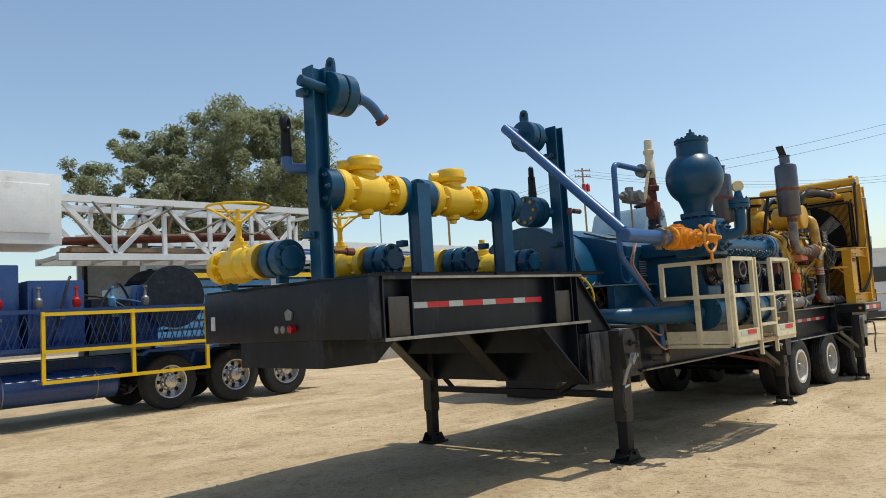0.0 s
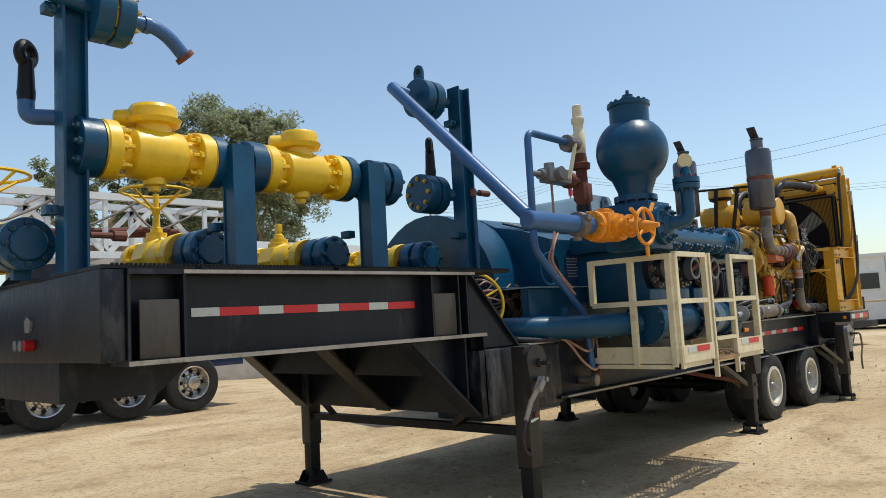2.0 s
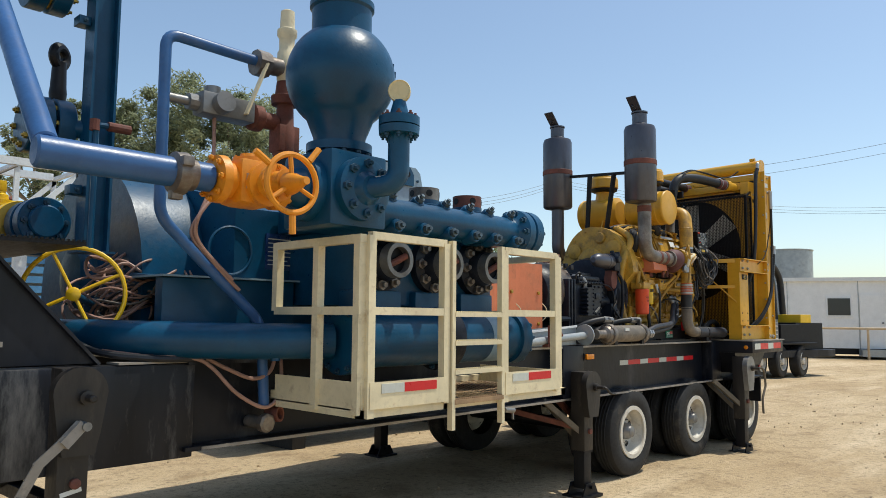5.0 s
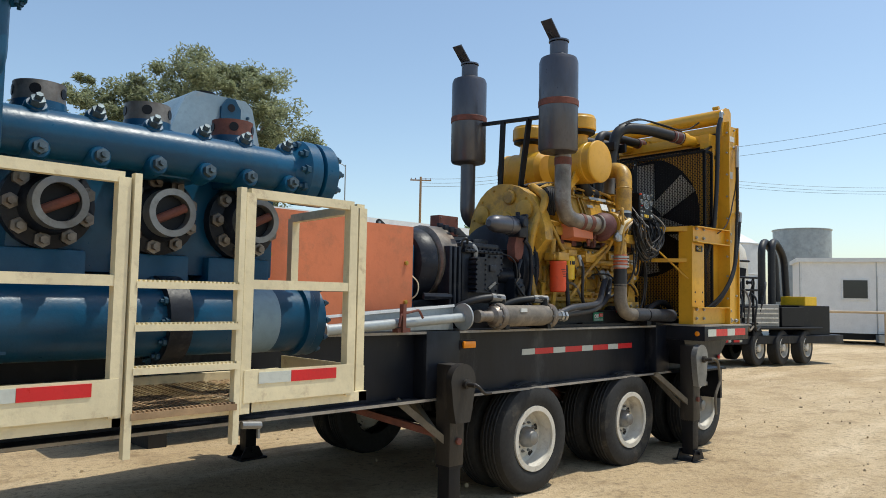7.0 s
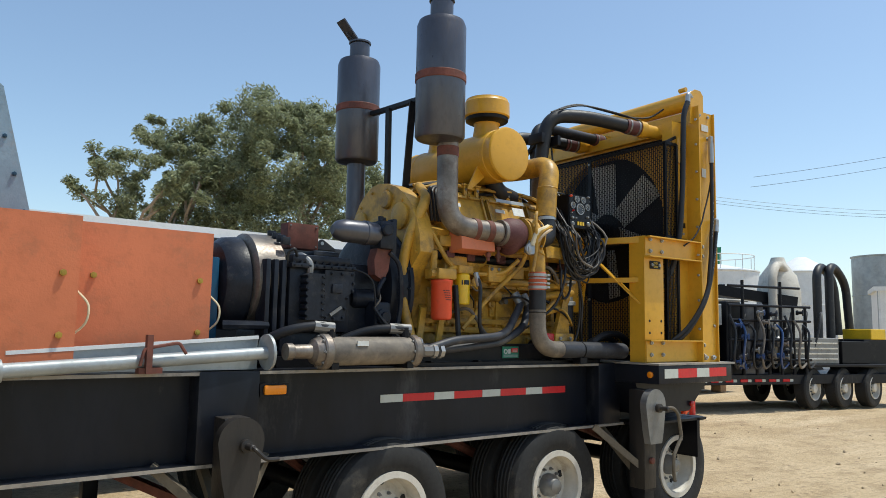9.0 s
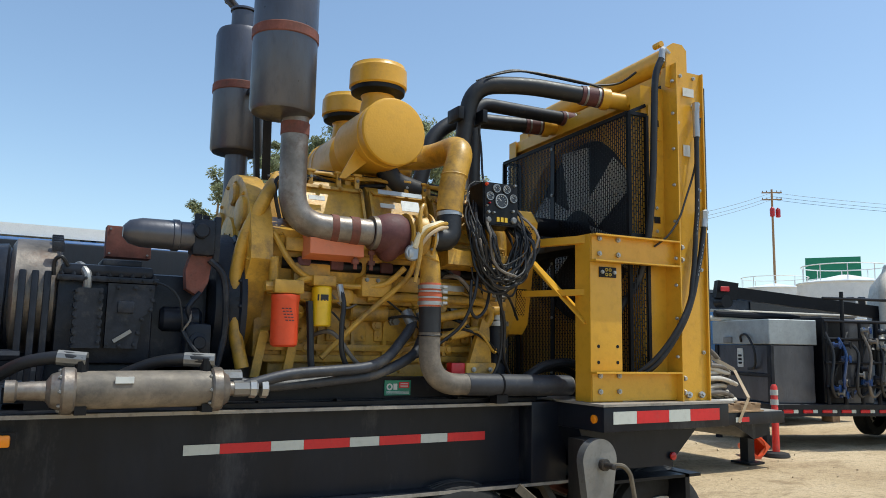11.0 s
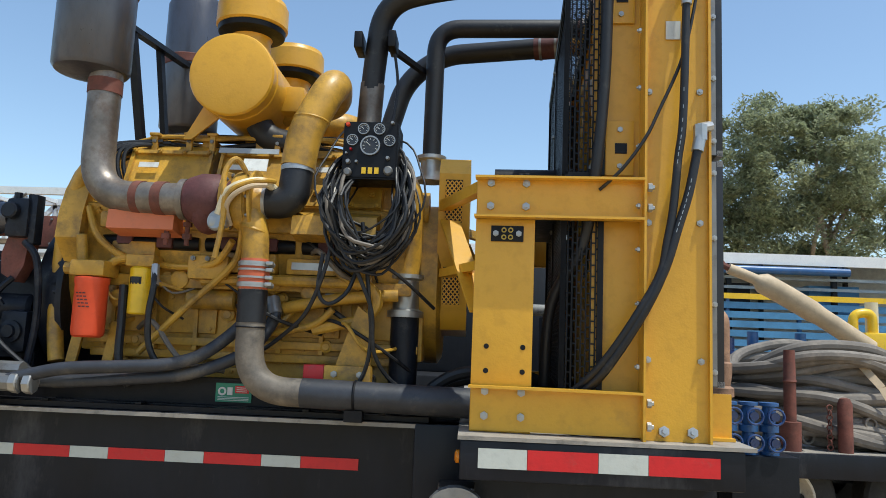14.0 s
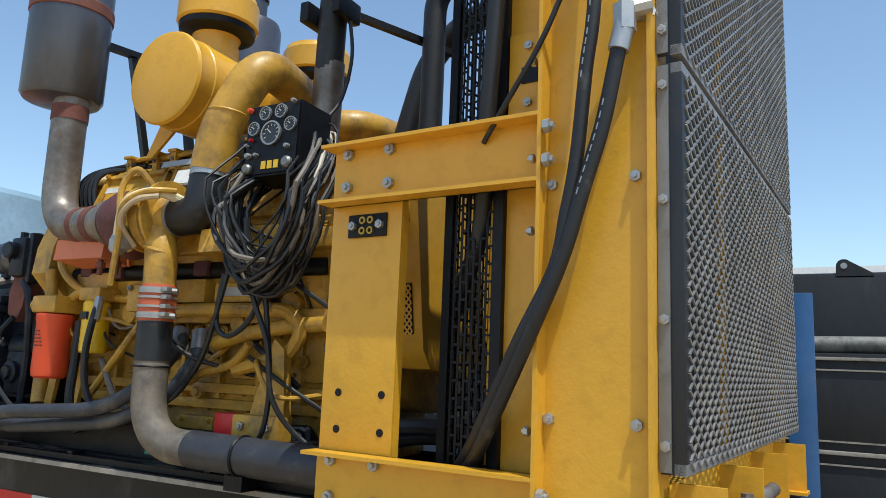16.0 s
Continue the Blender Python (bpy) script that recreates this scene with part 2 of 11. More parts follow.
def lathe(bm, p, d, prof, seg=24, caps=True):
    """Turned shape: prof is (distance along d, radius) from p."""
    p = Vector(p)
    d, u, w = ortho(d)
    rings = []
    for s, r in prof:
        rings.append([bm.verts.new(p + d * s + (u * math.cos(a) + w * math.sin(a)) * max(r, 1e-4)) for a in [2 * math.pi * i / seg for i in range(seg)]])
    for r0, r1 in zip(rings, rings[1:]):
        for i in range(seg):
            bm.faces.new((r0[i], r0[(i + 1) % seg], r1[(i + 1) % seg], r1[i]))
    if caps:
        bm.faces.new(rings[0][::-1])
        bm.faces.new(rings[-1])
    return bm


def cyl(bm, a, b, r, r2=None, seg=20, edge=0.0):
    a, b = Vector(a), Vector(b)
    L = (b - a).length
    r2 = r if r2 is None else r2
    prof = [(0, r - edge), (edge, r), (L - edge, r2), (L, r2 - edge)] if edge else [(0, r), (L, r2)]
    return lathe(bm, a, b - a, prof, seg)


def rounded(pts, rad=0.1, n=6):
    """A path with its corners rounded."""
    pts = [Vector(p) for p in pts]
    out = [pts[0]]
    for p0, p1, p2 in zip(pts, pts[1:], pts[2:]):
        a, b = (p0 - p1), (p2 - p1)
        k = min(rad, a.length * 0.48, b.length * 0.48)
        s, e = p1 + a.normalized() * k, p1 + b.normalized() * k
        out += [s.lerp(p1, t).lerp(p1.lerp(e, t), t) for t in [i / n for i in range(n + 1)]]
    return out + [pts[-1]]


def spline(pts, n=6):
    """A smooth curve through points."""
    pts = [Vector(p) for p in pts]
    q = [pts[0]] + pts + [pts[-1]]
    out = []
    for a, b, c, d in zip(q, q[1:], q[2:], q[3:]):
        for i in range(n):
            t = i / n
            out.append(0.5 * ((2 * b) + (c - a) * t + (2 * a - 5 * b + 4 * c - d) * t * t + (3 * b - a - 3 * c + d) * t ** 3))
    return out + [pts[-1]]


def tube(bm, path, r, seg=12, closed=False):
    path = [Vector(p) for p in path]
    n = len(path)
    rad = r if isinstance(r, (list, tuple)) else [r] * n
    u = None
    rings = []
    for i, p in enumerate(path):
        a, b = path[i - 1] if (i or closed) else p, path[(i + 1) % n] if (i < n - 1 or closed) else p
        d = (b - a).normalized()
        u = ortho(d)[1] if u is None else (u - d * u.dot(d)).normalized()
        w = d.cross(u)
        rings.append([bm.verts.new(p + (u * math.cos(t) + w * math.sin(t)) * rad[i]) for t in [2 * math.pi * k / seg for k in range(seg)]])
    for i in range(n if closed else n - 1):
        r0, r1 = rings[i], rings[(i + 1) % n]
        for k in range(seg):
            bm.faces.new((r0[k], r0[(k + 1) % seg], r1[(k + 1) % seg], r1[k]))
    if not closed:
        bm.faces.new(rings[0][::-1])
        bm.faces.new(rings[-1])
    return bm


def torus(bm, c, d, R, r, seg=32, tseg=8):
    d, u, w = ortho(d)
    c = Vector(c)
    return tube(bm, [c + (u * math.cos(t) + w * math.sin(t)) * R for t in [2 * math.pi * i / seg for i in range(seg)]], r, tseg, True)


def ring_plate(bm, c, d, ri, ro, t, seg=28):
    """A flat ring, t thick."""
    d, u, w = ortho(d)
    c = Vector(c)
    loops = []
    for s, r in ((0, ri), (0, ro), (t, ro), (t, ri)):
        loops.append([bm.verts.new(c + d * s + (u * math.cos(a) + w * math.sin(a)) * r) for a in [2 * math.pi * i / seg for i in range(seg)]])
    for j in range(4):
        l0, l1 = loops[j], loops[(j + 1) % 4]
        for i in range(seg):
            bm.faces.new((l0[i], l0[(i + 1) % seg], l1[(i + 1) % seg], l1[i]))
    return bm


def prism(bm, poly, axis, a, b):
    """A polygon in the plane of the other two axes, drawn out from a to b along axis ('x', 'y' or 'z')."""
    k = "xyz".index(axis)

    def at(p, v):
        q = list(p)
        q.insert(k, v)
        return bm.verts.new(q)

    l0, l1 = [at(p, a) for p in poly], [at(p, b) for p in poly]
    n = len(poly)
    for i in range(n):
        bm.faces.new((l0[i], l0[(i + 1) % n], l1[(i + 1) % n], l1[i]))
    bm.faces.new(l0[::-1])
    bm.faces.new(l1)
    return bm


def mesh_of(name, bm, m, sharp=35):
    bmesh.ops.recalc_face_normals(bm, faces=bm.faces)
    lim = radians(sharp)
    for f in bm.faces:
        f.smooth = True
    for e in bm.edges:
        if len(e.link_faces) != 2 or e.calc_face_angle(0) > lim:
            e.smooth = False
    me = bpy.data.meshes.new(name)
    bm.to_mesh(me)
    bm.free()
    me.materials.append(M[m] if isinstance(m, str) else m)
    return me


def B():
    return bmesh.new()


BASE = {}


def thing(name, label, category, at=(0, 0, 0), group="", kind=""):
    e = new(name)
    e.empty_display_size = 0.1
    e.matrix_basis = Matrix.Translation(at)
    BASE[e.name] = Matrix.Translation(-Vector(at))
    return tagged(e, label, category, group, kind)


# parts of which each separate piece is an object of its own
PIECES = set("""cross_member deck_plate jack_mount leg_brace leaf_spring rib stiffener flange_edge gasket hose_clamp hose_coupling clamp
coupling saddle pipe_strap engine_foot deck_rail engine_skid rail air_coupling guard_frame inspection_cover cover_rim wheel_lug spoke
hose_fitting mud_guard lug_nut main_beam side_beam bracket mount_plate charge_pipe side_channel inner_channel frame_beam frame_post strut
pipe_foot sticker top_rail front_box end_cap hand_hole filter_head manifold_housing gear_operator upright pipe_support""".split())


def islands(bm):
    left = set(bm.verts)
    while left:
        stack, seen = [next(v for v in bm.verts if v in left)], set()
        while stack:
            v = stack.pop()
            if v in seen:
                continue
            seen.add(v)
            stack += [e.other_vert(v) for e in v.link_edges]
        left -= seen
        yield seen


def split(bm):
    out = []
    for vs in islands(bm):
        nb = bmesh.new()
        idx = {v: nb.verts.new(v.co) for v in bm.verts if v in vs}
        for f in bm.faces:
            if f.verts[0] in vs:
                nb.faces.new([idx[v] for v in f.verts])
        out.append(nb)
    bm.free()
    return out


def part(name, bm, m, parent, label="", sharp=35):
    """One mesh, in world coordinates, under a thing or a part."""
    if name in PIECES and isinstance(bm, bmesh.types.BMesh) and len(bm.verts) < 3000:
        bms = split(bm)
        for extra in bms[1:]:
            one_part(name, extra, m, parent, label, sharp)
        bm = bms[0]
    return one_part(name, bm, m, parent, label, sharp)


def one_part(name, bm, m, parent, label="", sharp=35):
    ob = new(name, mesh_of(name, bm, m, sharp) if isinstance(bm, bmesh.types.BMesh) else bm)
    ob.parent = parent
    ob.matrix_parent_inverse = BASE.get(parent.name, Matrix.Identity(4))
    return tagged(ob, label) if label else ob


def solid(name, bm, m, label, category, kind="", group="", sharp=35):
    """A top-level thing of one mesh."""
    return tagged(new(name, mesh_of(name, bm, m, sharp)), label, category, group, kind)


BOLTS = {}


def bolts(parent, c, d, R, n, size=0.02, m="zinc", length=0.6, start=0.0, name="bolt"):
    """n hexagon bolt heads on a circle of radius R."""
    key = (round(size, 4), m, length)
    if key not in BOLTS:
        bm = B()
        lathe(bm, (0, 0, 0), (0, 0, 1), [(0, size * 1.0), (size * 0.9, size * 1.0), (size * 0.95, size * 0.5), (size * (0.95 + length), size * 0.5)], 6)
        BOLTS[key] = mesh_of("bolt", bm, m)
    d, u, w = ortho(d)
    c = Vector(c)
    rot = d.to_track_quat("Z", "Y").to_matrix().to_4x4()
    for i in range(n):
        a = 2 * math.pi * (i + start) / n
        put_bolt(parent, Matrix.Translation(c + (u * math.cos(a) + w * math.sin(a)) * R) @ rot, key, name)


def put_bolt(parent, m4, key, name="bolt"):
    ob = new(name, BOLTS[key])
    ob.parent = parent
    ob.matrix_parent_inverse = BASE.get(parent.name, Matrix.Identity(4))
    ob.matrix_basis = m4


def bolt_at(parent, p, d, size=0.02, m="zinc", length=0.6):
    bolts(parent, p, d, 0.0, 1, size, m, length)


# ---- ground ----
def ground():
    xs = [-400, -200, -90, -45, -25] + [-15 + 0.25 * i for i in range(165)] + [28, 34, 45, 65, 100, 200, 500, 1200]
    ys = [-400, -150, -60, -25] + [-12 + 0.25 * i for i in range(145)] + [28, 36, 50, 80, 150, 400, 1200]
    verts = []
    for y in ys:
        for x in xs:
            z = 0.0
            if -16 < x < 27 and -13 < y < 25:
                z = 0.030 * noise.noise((x * 0.35, y * 0.35, 0)) + 0.018 * noise.noise((x * 1.3, y * 1.3, 4)) - 0.01
                w = math.sin(y * 2.1 + 1.5 * noise.noise((x * 0.15, y * 0.15, 7)) + x * 0.25)
                z += 0.012 * max(0, w - 0.5)
            ry, rx = min(1, max(0, (y - 4) / 4.5)), min(1, max(0, (12 - x) / 4))
            fade = min(1, max(0, (40 - y) / 15))
            z += 0.18 * ry * ry * (3 - 2 * ry) * rx * rx * (3 - 2 * rx) * fade
            verts.append((x, y, z))
    n = len(xs)
    faces = [(j * n + i, j * n + i + 1, (j + 1) * n + i + 1, (j + 1) * n + i) for j in range(len(ys) - 1) for i in range(n - 1)]
    me = bpy.data.meshes.new("ground")
    me.from_pydata(verts, [], faces)
    for p in me.polygons:
        p.use_smooth = True
    m = bpy.data.materials.new("dry_dirt")
    m.use_nodes = True
    nt = m.node_tree
    b = nt.nodes["Principled BSDF"]
    geo = nt.nodes.new("ShaderNodeNewGeometry")
    outs = []
    for s, d, stretch in ((0.22, 6, 1), (1.6, 8, 1), (14, 6, 1), (70, 4, 1), (0.9, 8, 0.22)):
        t = nt.nodes.new("ShaderNodeTexNoise")
        mp = nt.nodes.new("ShaderNodeMapping")
        mp.inputs["Scale"].default_value = (stretch, 1, 1)
        mp.inputs["Rotation"].default_value = (0, 0, 0.2)
        nt.links.new(geo.outputs["Position"], mp.inputs[0])
        t.inputs["Scale"].default_value, t.inputs["Detail"].default_value, t.inputs["Roughness"].default_value = s, d, 0.65
        nt.links.new(mp.outputs[0], t.inputs["Vector"])
        outs.append(t.outputs[0])

    def mixc(a, c, fac, lo, hi):
        r = nt.nodes.new("ShaderNodeMapRange")
        r.inputs[1].default_value, r.inputs[2].default_value = lo, hi
        nt.links.new(fac, r.inputs[0])
        x = nt.nodes.new("ShaderNodeMix")
        x.data_type = "RGBA"
        for sock, v in ((x.inputs[6], a), (x.inputs[7], c)):
            if isinstance(v, tuple):
                sock.default_value = (*v, 1)
            else:
                nt.links.new(v, sock)
        nt.links.new(r.outputs[0], x.inputs[0])
        return x.outputs[2]

    c = mixc((0.47, 0.335, 0.185), (0.63, 0.48, 0.29), outs[0], 0.35, 0.65)
    c = mixc(c, (0.33, 0.225, 0.12), outs[1], 0.50, 0.70)
    c = mixc(c, (0.70, 0.55, 0.355), outs[4], 0.50, 0.68)
    c = mixc(c, (0.25, 0.18, 0.105), outs[2], 0.52, 0.72)
    c = mixc(c, (0.16, 0.115, 0.07), outs[3], 0.56, 0.74)
    nt.links.new(c, b.inputs["Base Color"])
    b.inputs["Roughness"].default_value = 0.95
    add = nt.nodes.new("ShaderNodeMath")
    add.operation = "MULTIPLY_ADD"
    add.inputs[1].default_value = 0.35
    nt.links.new(outs[3], add.inputs[0])
    nt.links.new(outs[2], add.inputs[2])
    bp = nt.nodes.new("ShaderNodeBump")
    bp.inputs["Strength"].default_value, bp.inputs["Distance"].default_value = 0.9, 0.045
    nt.links.new(add.outputs[0], bp.inputs["Height"])
    nt.links.new(bp.outputs[0], b.inputs["Normal"])
    me.materials.append(m)
    tagged(new("ground", me), "dry sandy dirt yard with tyre tracks and pebbles", "ground", kind="structure")
    # loose stones and clods
    bm = B()
    rnd = random.Random(4)
    for _ in range(900):
        x, y = rnd.uniform(-6, 20), rnd.uniform(-2.5, 14)
        s = rnd.uniform(0.006, 0.022) * (2 if rnd.random() < 0.08 else 1)
        mt = Matrix.Translation((x, y, s * 0.2)) @ Euler((rnd.random() * 6, rnd.random() * 6, rnd.random() * 6)).to_matrix().to_4x4() @ Matrix.Diagonal((s, s * rnd.uniform(0.6, 1), s * 0.6, 1))
        bmesh.ops.create_icosphere(bm, subdivisions=1, radius=1, matrix=mt)
    solid("pebbles", bm, "tan", "scattered small stones and clods of dirt", "pebbles", kind="stuff")


ground()

# ---- the trailer ----
Y0, Y1 = 0.0, 2.42  # webs of the near and far main beams
TRAILER = thing("pump_trailer", "black gooseneck oilfield trailer standing on its landing legs", "trailer", (6, 1.2, 0))


def tape(parent, x0, y, z, count, white=0.185, red=0.272, h=0.052, first="w"):
    x = x0
    for i in range(count):
        w = white if (i % 2 == 0) == (first == "w") else red
        bm = B()
        box(bm, (x + 0.001, y - 0.004, z - h / 2), (x + w - 0.001, y, z + h / 2))
        part("reflector", bm, "whitetape" if w == white else "redtape", parent)
        x += w


def gooseneck():
    # side beams: web with flanges
    for y, s in ((Y0, -1), (Y1, 1)):
        bm = B()
        box(bm, (-0.42, y, 1.53), (2.436, y - s * 0.02, 2.0))
        box(bm, (-0.42, y + s * 0.12, 2.0), (2.42, y - s * 0.12, 2.03))
        box(bm, (-0.42, y + s * 0.12, 1.50), (2.52, y - s * 0.12, 1.53))
        neck = part("side_beam", bm, "black", TRAILER)
        bm = B()
        box(bm, (-0.42, y + s * 0.128, 1.502), (2.52, y + s * 0.12, 1.528))
        box(bm, (-0.1, y + s * 0.126, 2.004), (2.41, y + s * 0.12, 2.026))
        part("flange_edge", bm, "dusty", neck, "bare dusty steel flange edge")
        bm = B()
        for x in (-0.42, -0.10, 1.91, 2.21, 2.31):
            box(bm, (x, y + s * 0.115, 1.53), (x + 0.016, y, 2.0))
        part("stiffener", bm, "black", neck)
        for xa, xb in ((-0.35, -0.115), (1.945, 2.195)):
            bm = B()
            box(bm, (xa, y + s * 0.10, 1.532), (xb, y + s * 0.085, 1.86), 0.01)
            part("step_plate", bm, "dustblack", neck, "dark scuffed step plate")
        # drop gusset behind the neck
        bm = B()
        prism(bm, [(2.436, 2.0), (2.45, 2.0), (3.01, 1.40), (2.436, 1.40)], "y", y + s * 0.02, y - s * 0.01)
        bar(bm, (2.42, y, 2.035), (3.02, y, 1.395), 0.12, 0.016, (0, 0, 1))
        part("gusset", bm, "black", TRAILER)
        # lower leg of the neck
        bm = B()
        prism(bm, [(1.74, 1.50), (2.50, 1.50), (2.50, 0.86), (2.42, 0.86)], "y", y - s * 0.03, y - s * 0.045)
        part("neck_web", bm, "black", TRAILER)
        for x, zl in ((2.27, 1.02), (2.50, 0.86)):
            bm = B()
            box(bm, (x, y + s * 0.10, zl), (x + 0.016, y - s * 0.028, 1.50))
            part("rib", bm, "black", TRAILER)
        bm = B()
        box(bm, (2.44, y + s * 0.10, 0.84), (3.56, y - s * 0.12, 1.385), 0.012)
        part("outrigger_box", bm, "scuffed", TRAILER)
        bm = B()
        prism(bm, [(3.1, 1.39), (3.56, 1.39), (3.56, 1.402), (3.1, 1.402)], "y", y + s * 0.11, y - s * 0.05)
        part("cap_plate", bm, "dusty", TRAILER)
    # raking braces under the three long beams, and the cross plate behind them
    for yb in (0.0, 1.08, 2.36):
        bm = B()
        bar(bm, (1.70, yb, 1.497), (2.42, yb, 0.865), 0.19, 0.022)
        # inner braces browner: dust, plus their sunlit tone put into the colour
        part("brace", bm, "dustblack" if yb else "black", TRAILER)
    bm = B()
    prism(bm, [(1.80, 1.50), (2.48, 1.50), (2.48, 0.88), (2.40, 0.88)], "y", 1.07, 1.09)
    part("neck_web", bm, "black", TRAILER)
    for x, z0, z1 in ((2.0, 1.22, 1.49), (2.48, 0.86, 1.49)):
        bm = B()
        box(bm, (x, 0.05, z0), (x + 0.016, 2.36, z1))
        part("cross_plate", bm, "black", TRAILER)
    tape(TRAILER, 0.0, -0.001, 1.782, 8)
    # side lamp
    bm = B()
    lathe(bm, (2.17, -0.001, 1.78), (0, -1, 0), [(0, 0.075), (0.05, 0.075), (0.06, 0.06), (0.075, 0.05)], 24)
    part("side_lamp", bm, "steel", TRAILER, "round grey side lamp")
    # front box and king pin box
    bm = B()
    box(bm, (-0.56, -0.10, 1.53), (-0.424, 2.54, 2.03), 0.012)
    box(bm, (-0.42, 0.03, 1.98), (2.52, 2.40, 2.0))
    front = part("front_box", bm, "black", TRAILER)
    bm = B()
    prism(bm, [(-0.54, 1.529), (-0.54, 1.29), (0.05, 1.29), (0.34, 1.529)], "y", 0.55, 1.88)
    part("king_pin_box", bm, "black", TRAILER)
    bm = B()
    for y in (1.06, 1.16):
        cyl(bm, (-0.56, y, 1.64), (-0.60, y, 1.64), 0.035, seg=16)
    part("air_coupling", bm, "steel", front)
    bm = B()
    cyl(bm, (-0.56, 0.94, 1.64), (-0.61, 0.94, 1.64), 0.035, seg=16)
    part("air_coupling", bm, "redlens", front, "red air coupling")
    bm = B()
    prism(bm, [(0.96, 1.72), (1.04, 1.72), (1.06, 1.79), (1.0, 1.82), (0.94, 1.79)], "x", -0.575, -0.56)
    part("socket_cover", bm, "steel", front)
    bm = B()
    box(bm, (-0.565, 2.33, 1.66), (-0.56, 2.41, 1.80))
    part("label_plate", bm, "paper", front)
    # checker deck on top, with serrated grating edge
    bm = B()
    for x0, x1 in ((-0.55, -0.02), (0.02, 0.99), (1.03, 1.99), (2.03, 2.9)):
        box(bm, (x0, -0.10, 2.031), (x1, 2.5, 2.052))
    part("deck_plate", bm, "blackflat", TRAILER)
    bm = B()
    x = -0.5
    while x < 2.9:
        box(bm, (x, -0.11, 2.052), (x + 0.012, -0.09, 2.061))
        box(bm, (x, 0.35, 2.052), (x + 0.012, 0.37, 2.061))
        x += 0.026
    tagged(part("grating_edge", bm, "blackflat", TRAILER), kind="stuff")


def main_frame():
    for y, s in ((Y0, -1), (Y1, 1)):
        bm = B()
        box(bm, (3.50, y, 0.90), (12.1, y - s * 0.018, 1.375))
        box(bm, (3.50, y + s * 0.13, 1.375), (11.0, y - s * 0.10, 1.40))
        box(bm, (3.50, y + s * 0.13, 0.875), (11.1, y - s * 0.10, 0.90))
        beam = part("main_beam", bm, "black", TRAILER)
        bm = B()
        box(bm, (3.6, y + s * 0.136, 0.878), (11.1, y + s * 0.13, 0.897))
        box(bm, (6.2, y + s * 0.136, 1.379), (10.9, y + s * 0.13, 1.397))
        part("flange_edge", bm, "dusty", beam, "bare dusty steel flange edge")
        bm = B()
        for xa, xb in ((7.34, 7.70), (10.72, 11.0)):
            box(bm, (xa, y + s * 0.14, 0.90), (xb, y, 1.40), 0.012)
        part("jack_mount", bm, "black", TRAILER)
    bm = B()
    for x in [3.9 + 0.9 * i for i in range(10)]:
        box(bm, (x, 0.02, 1.0), (x + 0.1, 2.40, 1.2))
    box(bm, (3.5, 0.02, 1.38), (12.1, 2.40, 1.398))
    part("cross_member", bm, "blackflat", TRAILER)
    tape(TRAILER, 8.63, -0.019 + 0.018, 1.187, 8)
    # rear deck overhang carrying the radiator
    bm = B()
    box(bm, (10.93, -0.58, 1.245), (12.02, 2.75, 1.395), 0.008)
    deck = part("rear_deck", bm, "black", TRAILER)
    bm = B()
    box(bm, (10.92, -0.59, 1.397), (12.06, 2.76, 1.412))
    part("deck_edge", bm, "dusty", deck, "dusty steel deck edge")
    tape(deck, 11.0, -0.581, 1.33, 4, 0.19, 0.272, 0.075)
    bm = B()
    prism(bm, [(10.93, 1.245), (12.0, 1.245), (11.7, 0.98), (11.05, 0.98)], "y", -0.35, 2.5)
    part("tail_frame", bm, "black", TRAILER)
    bm = B()
    box(bm, (11.05, -0.30, 0.88), (12.05, 2.6, 0.90))
    box(bm, (11.9, -0.3, 0.55), (11.94, 2.6, 0.9))
    part("mud_guard", bm, "blackflat", TRAILER)
    for x, y, z, m, d in ((10.928, -0.50, 1.32, "amber", (-1, 0, 0)), (11.72, -0.36, 1.04, "redlens", (0, -1, 0))):
        bm = B()
        lathe(bm, (x, y, z), d, [(0, 0.026), (0.012, 0.026), (0.018, 0.016)], 18)
        part("marker_lamp", bm, m, TRAILER)
    bm = B()
    box(bm, (7.72, -0.14, 1.26), (7.86, -0.165, 1.315), 0.012)
    part("marker_lamp", bm, "amber", TRAILER, "amber rectangular side marker lamp")
    bm = B()
    box(bm, (7.70, -0.13, 1.25), (7.88, -0.142, 1.325))
    part("lamp_plate", bm, "blackflat", TRAILER)


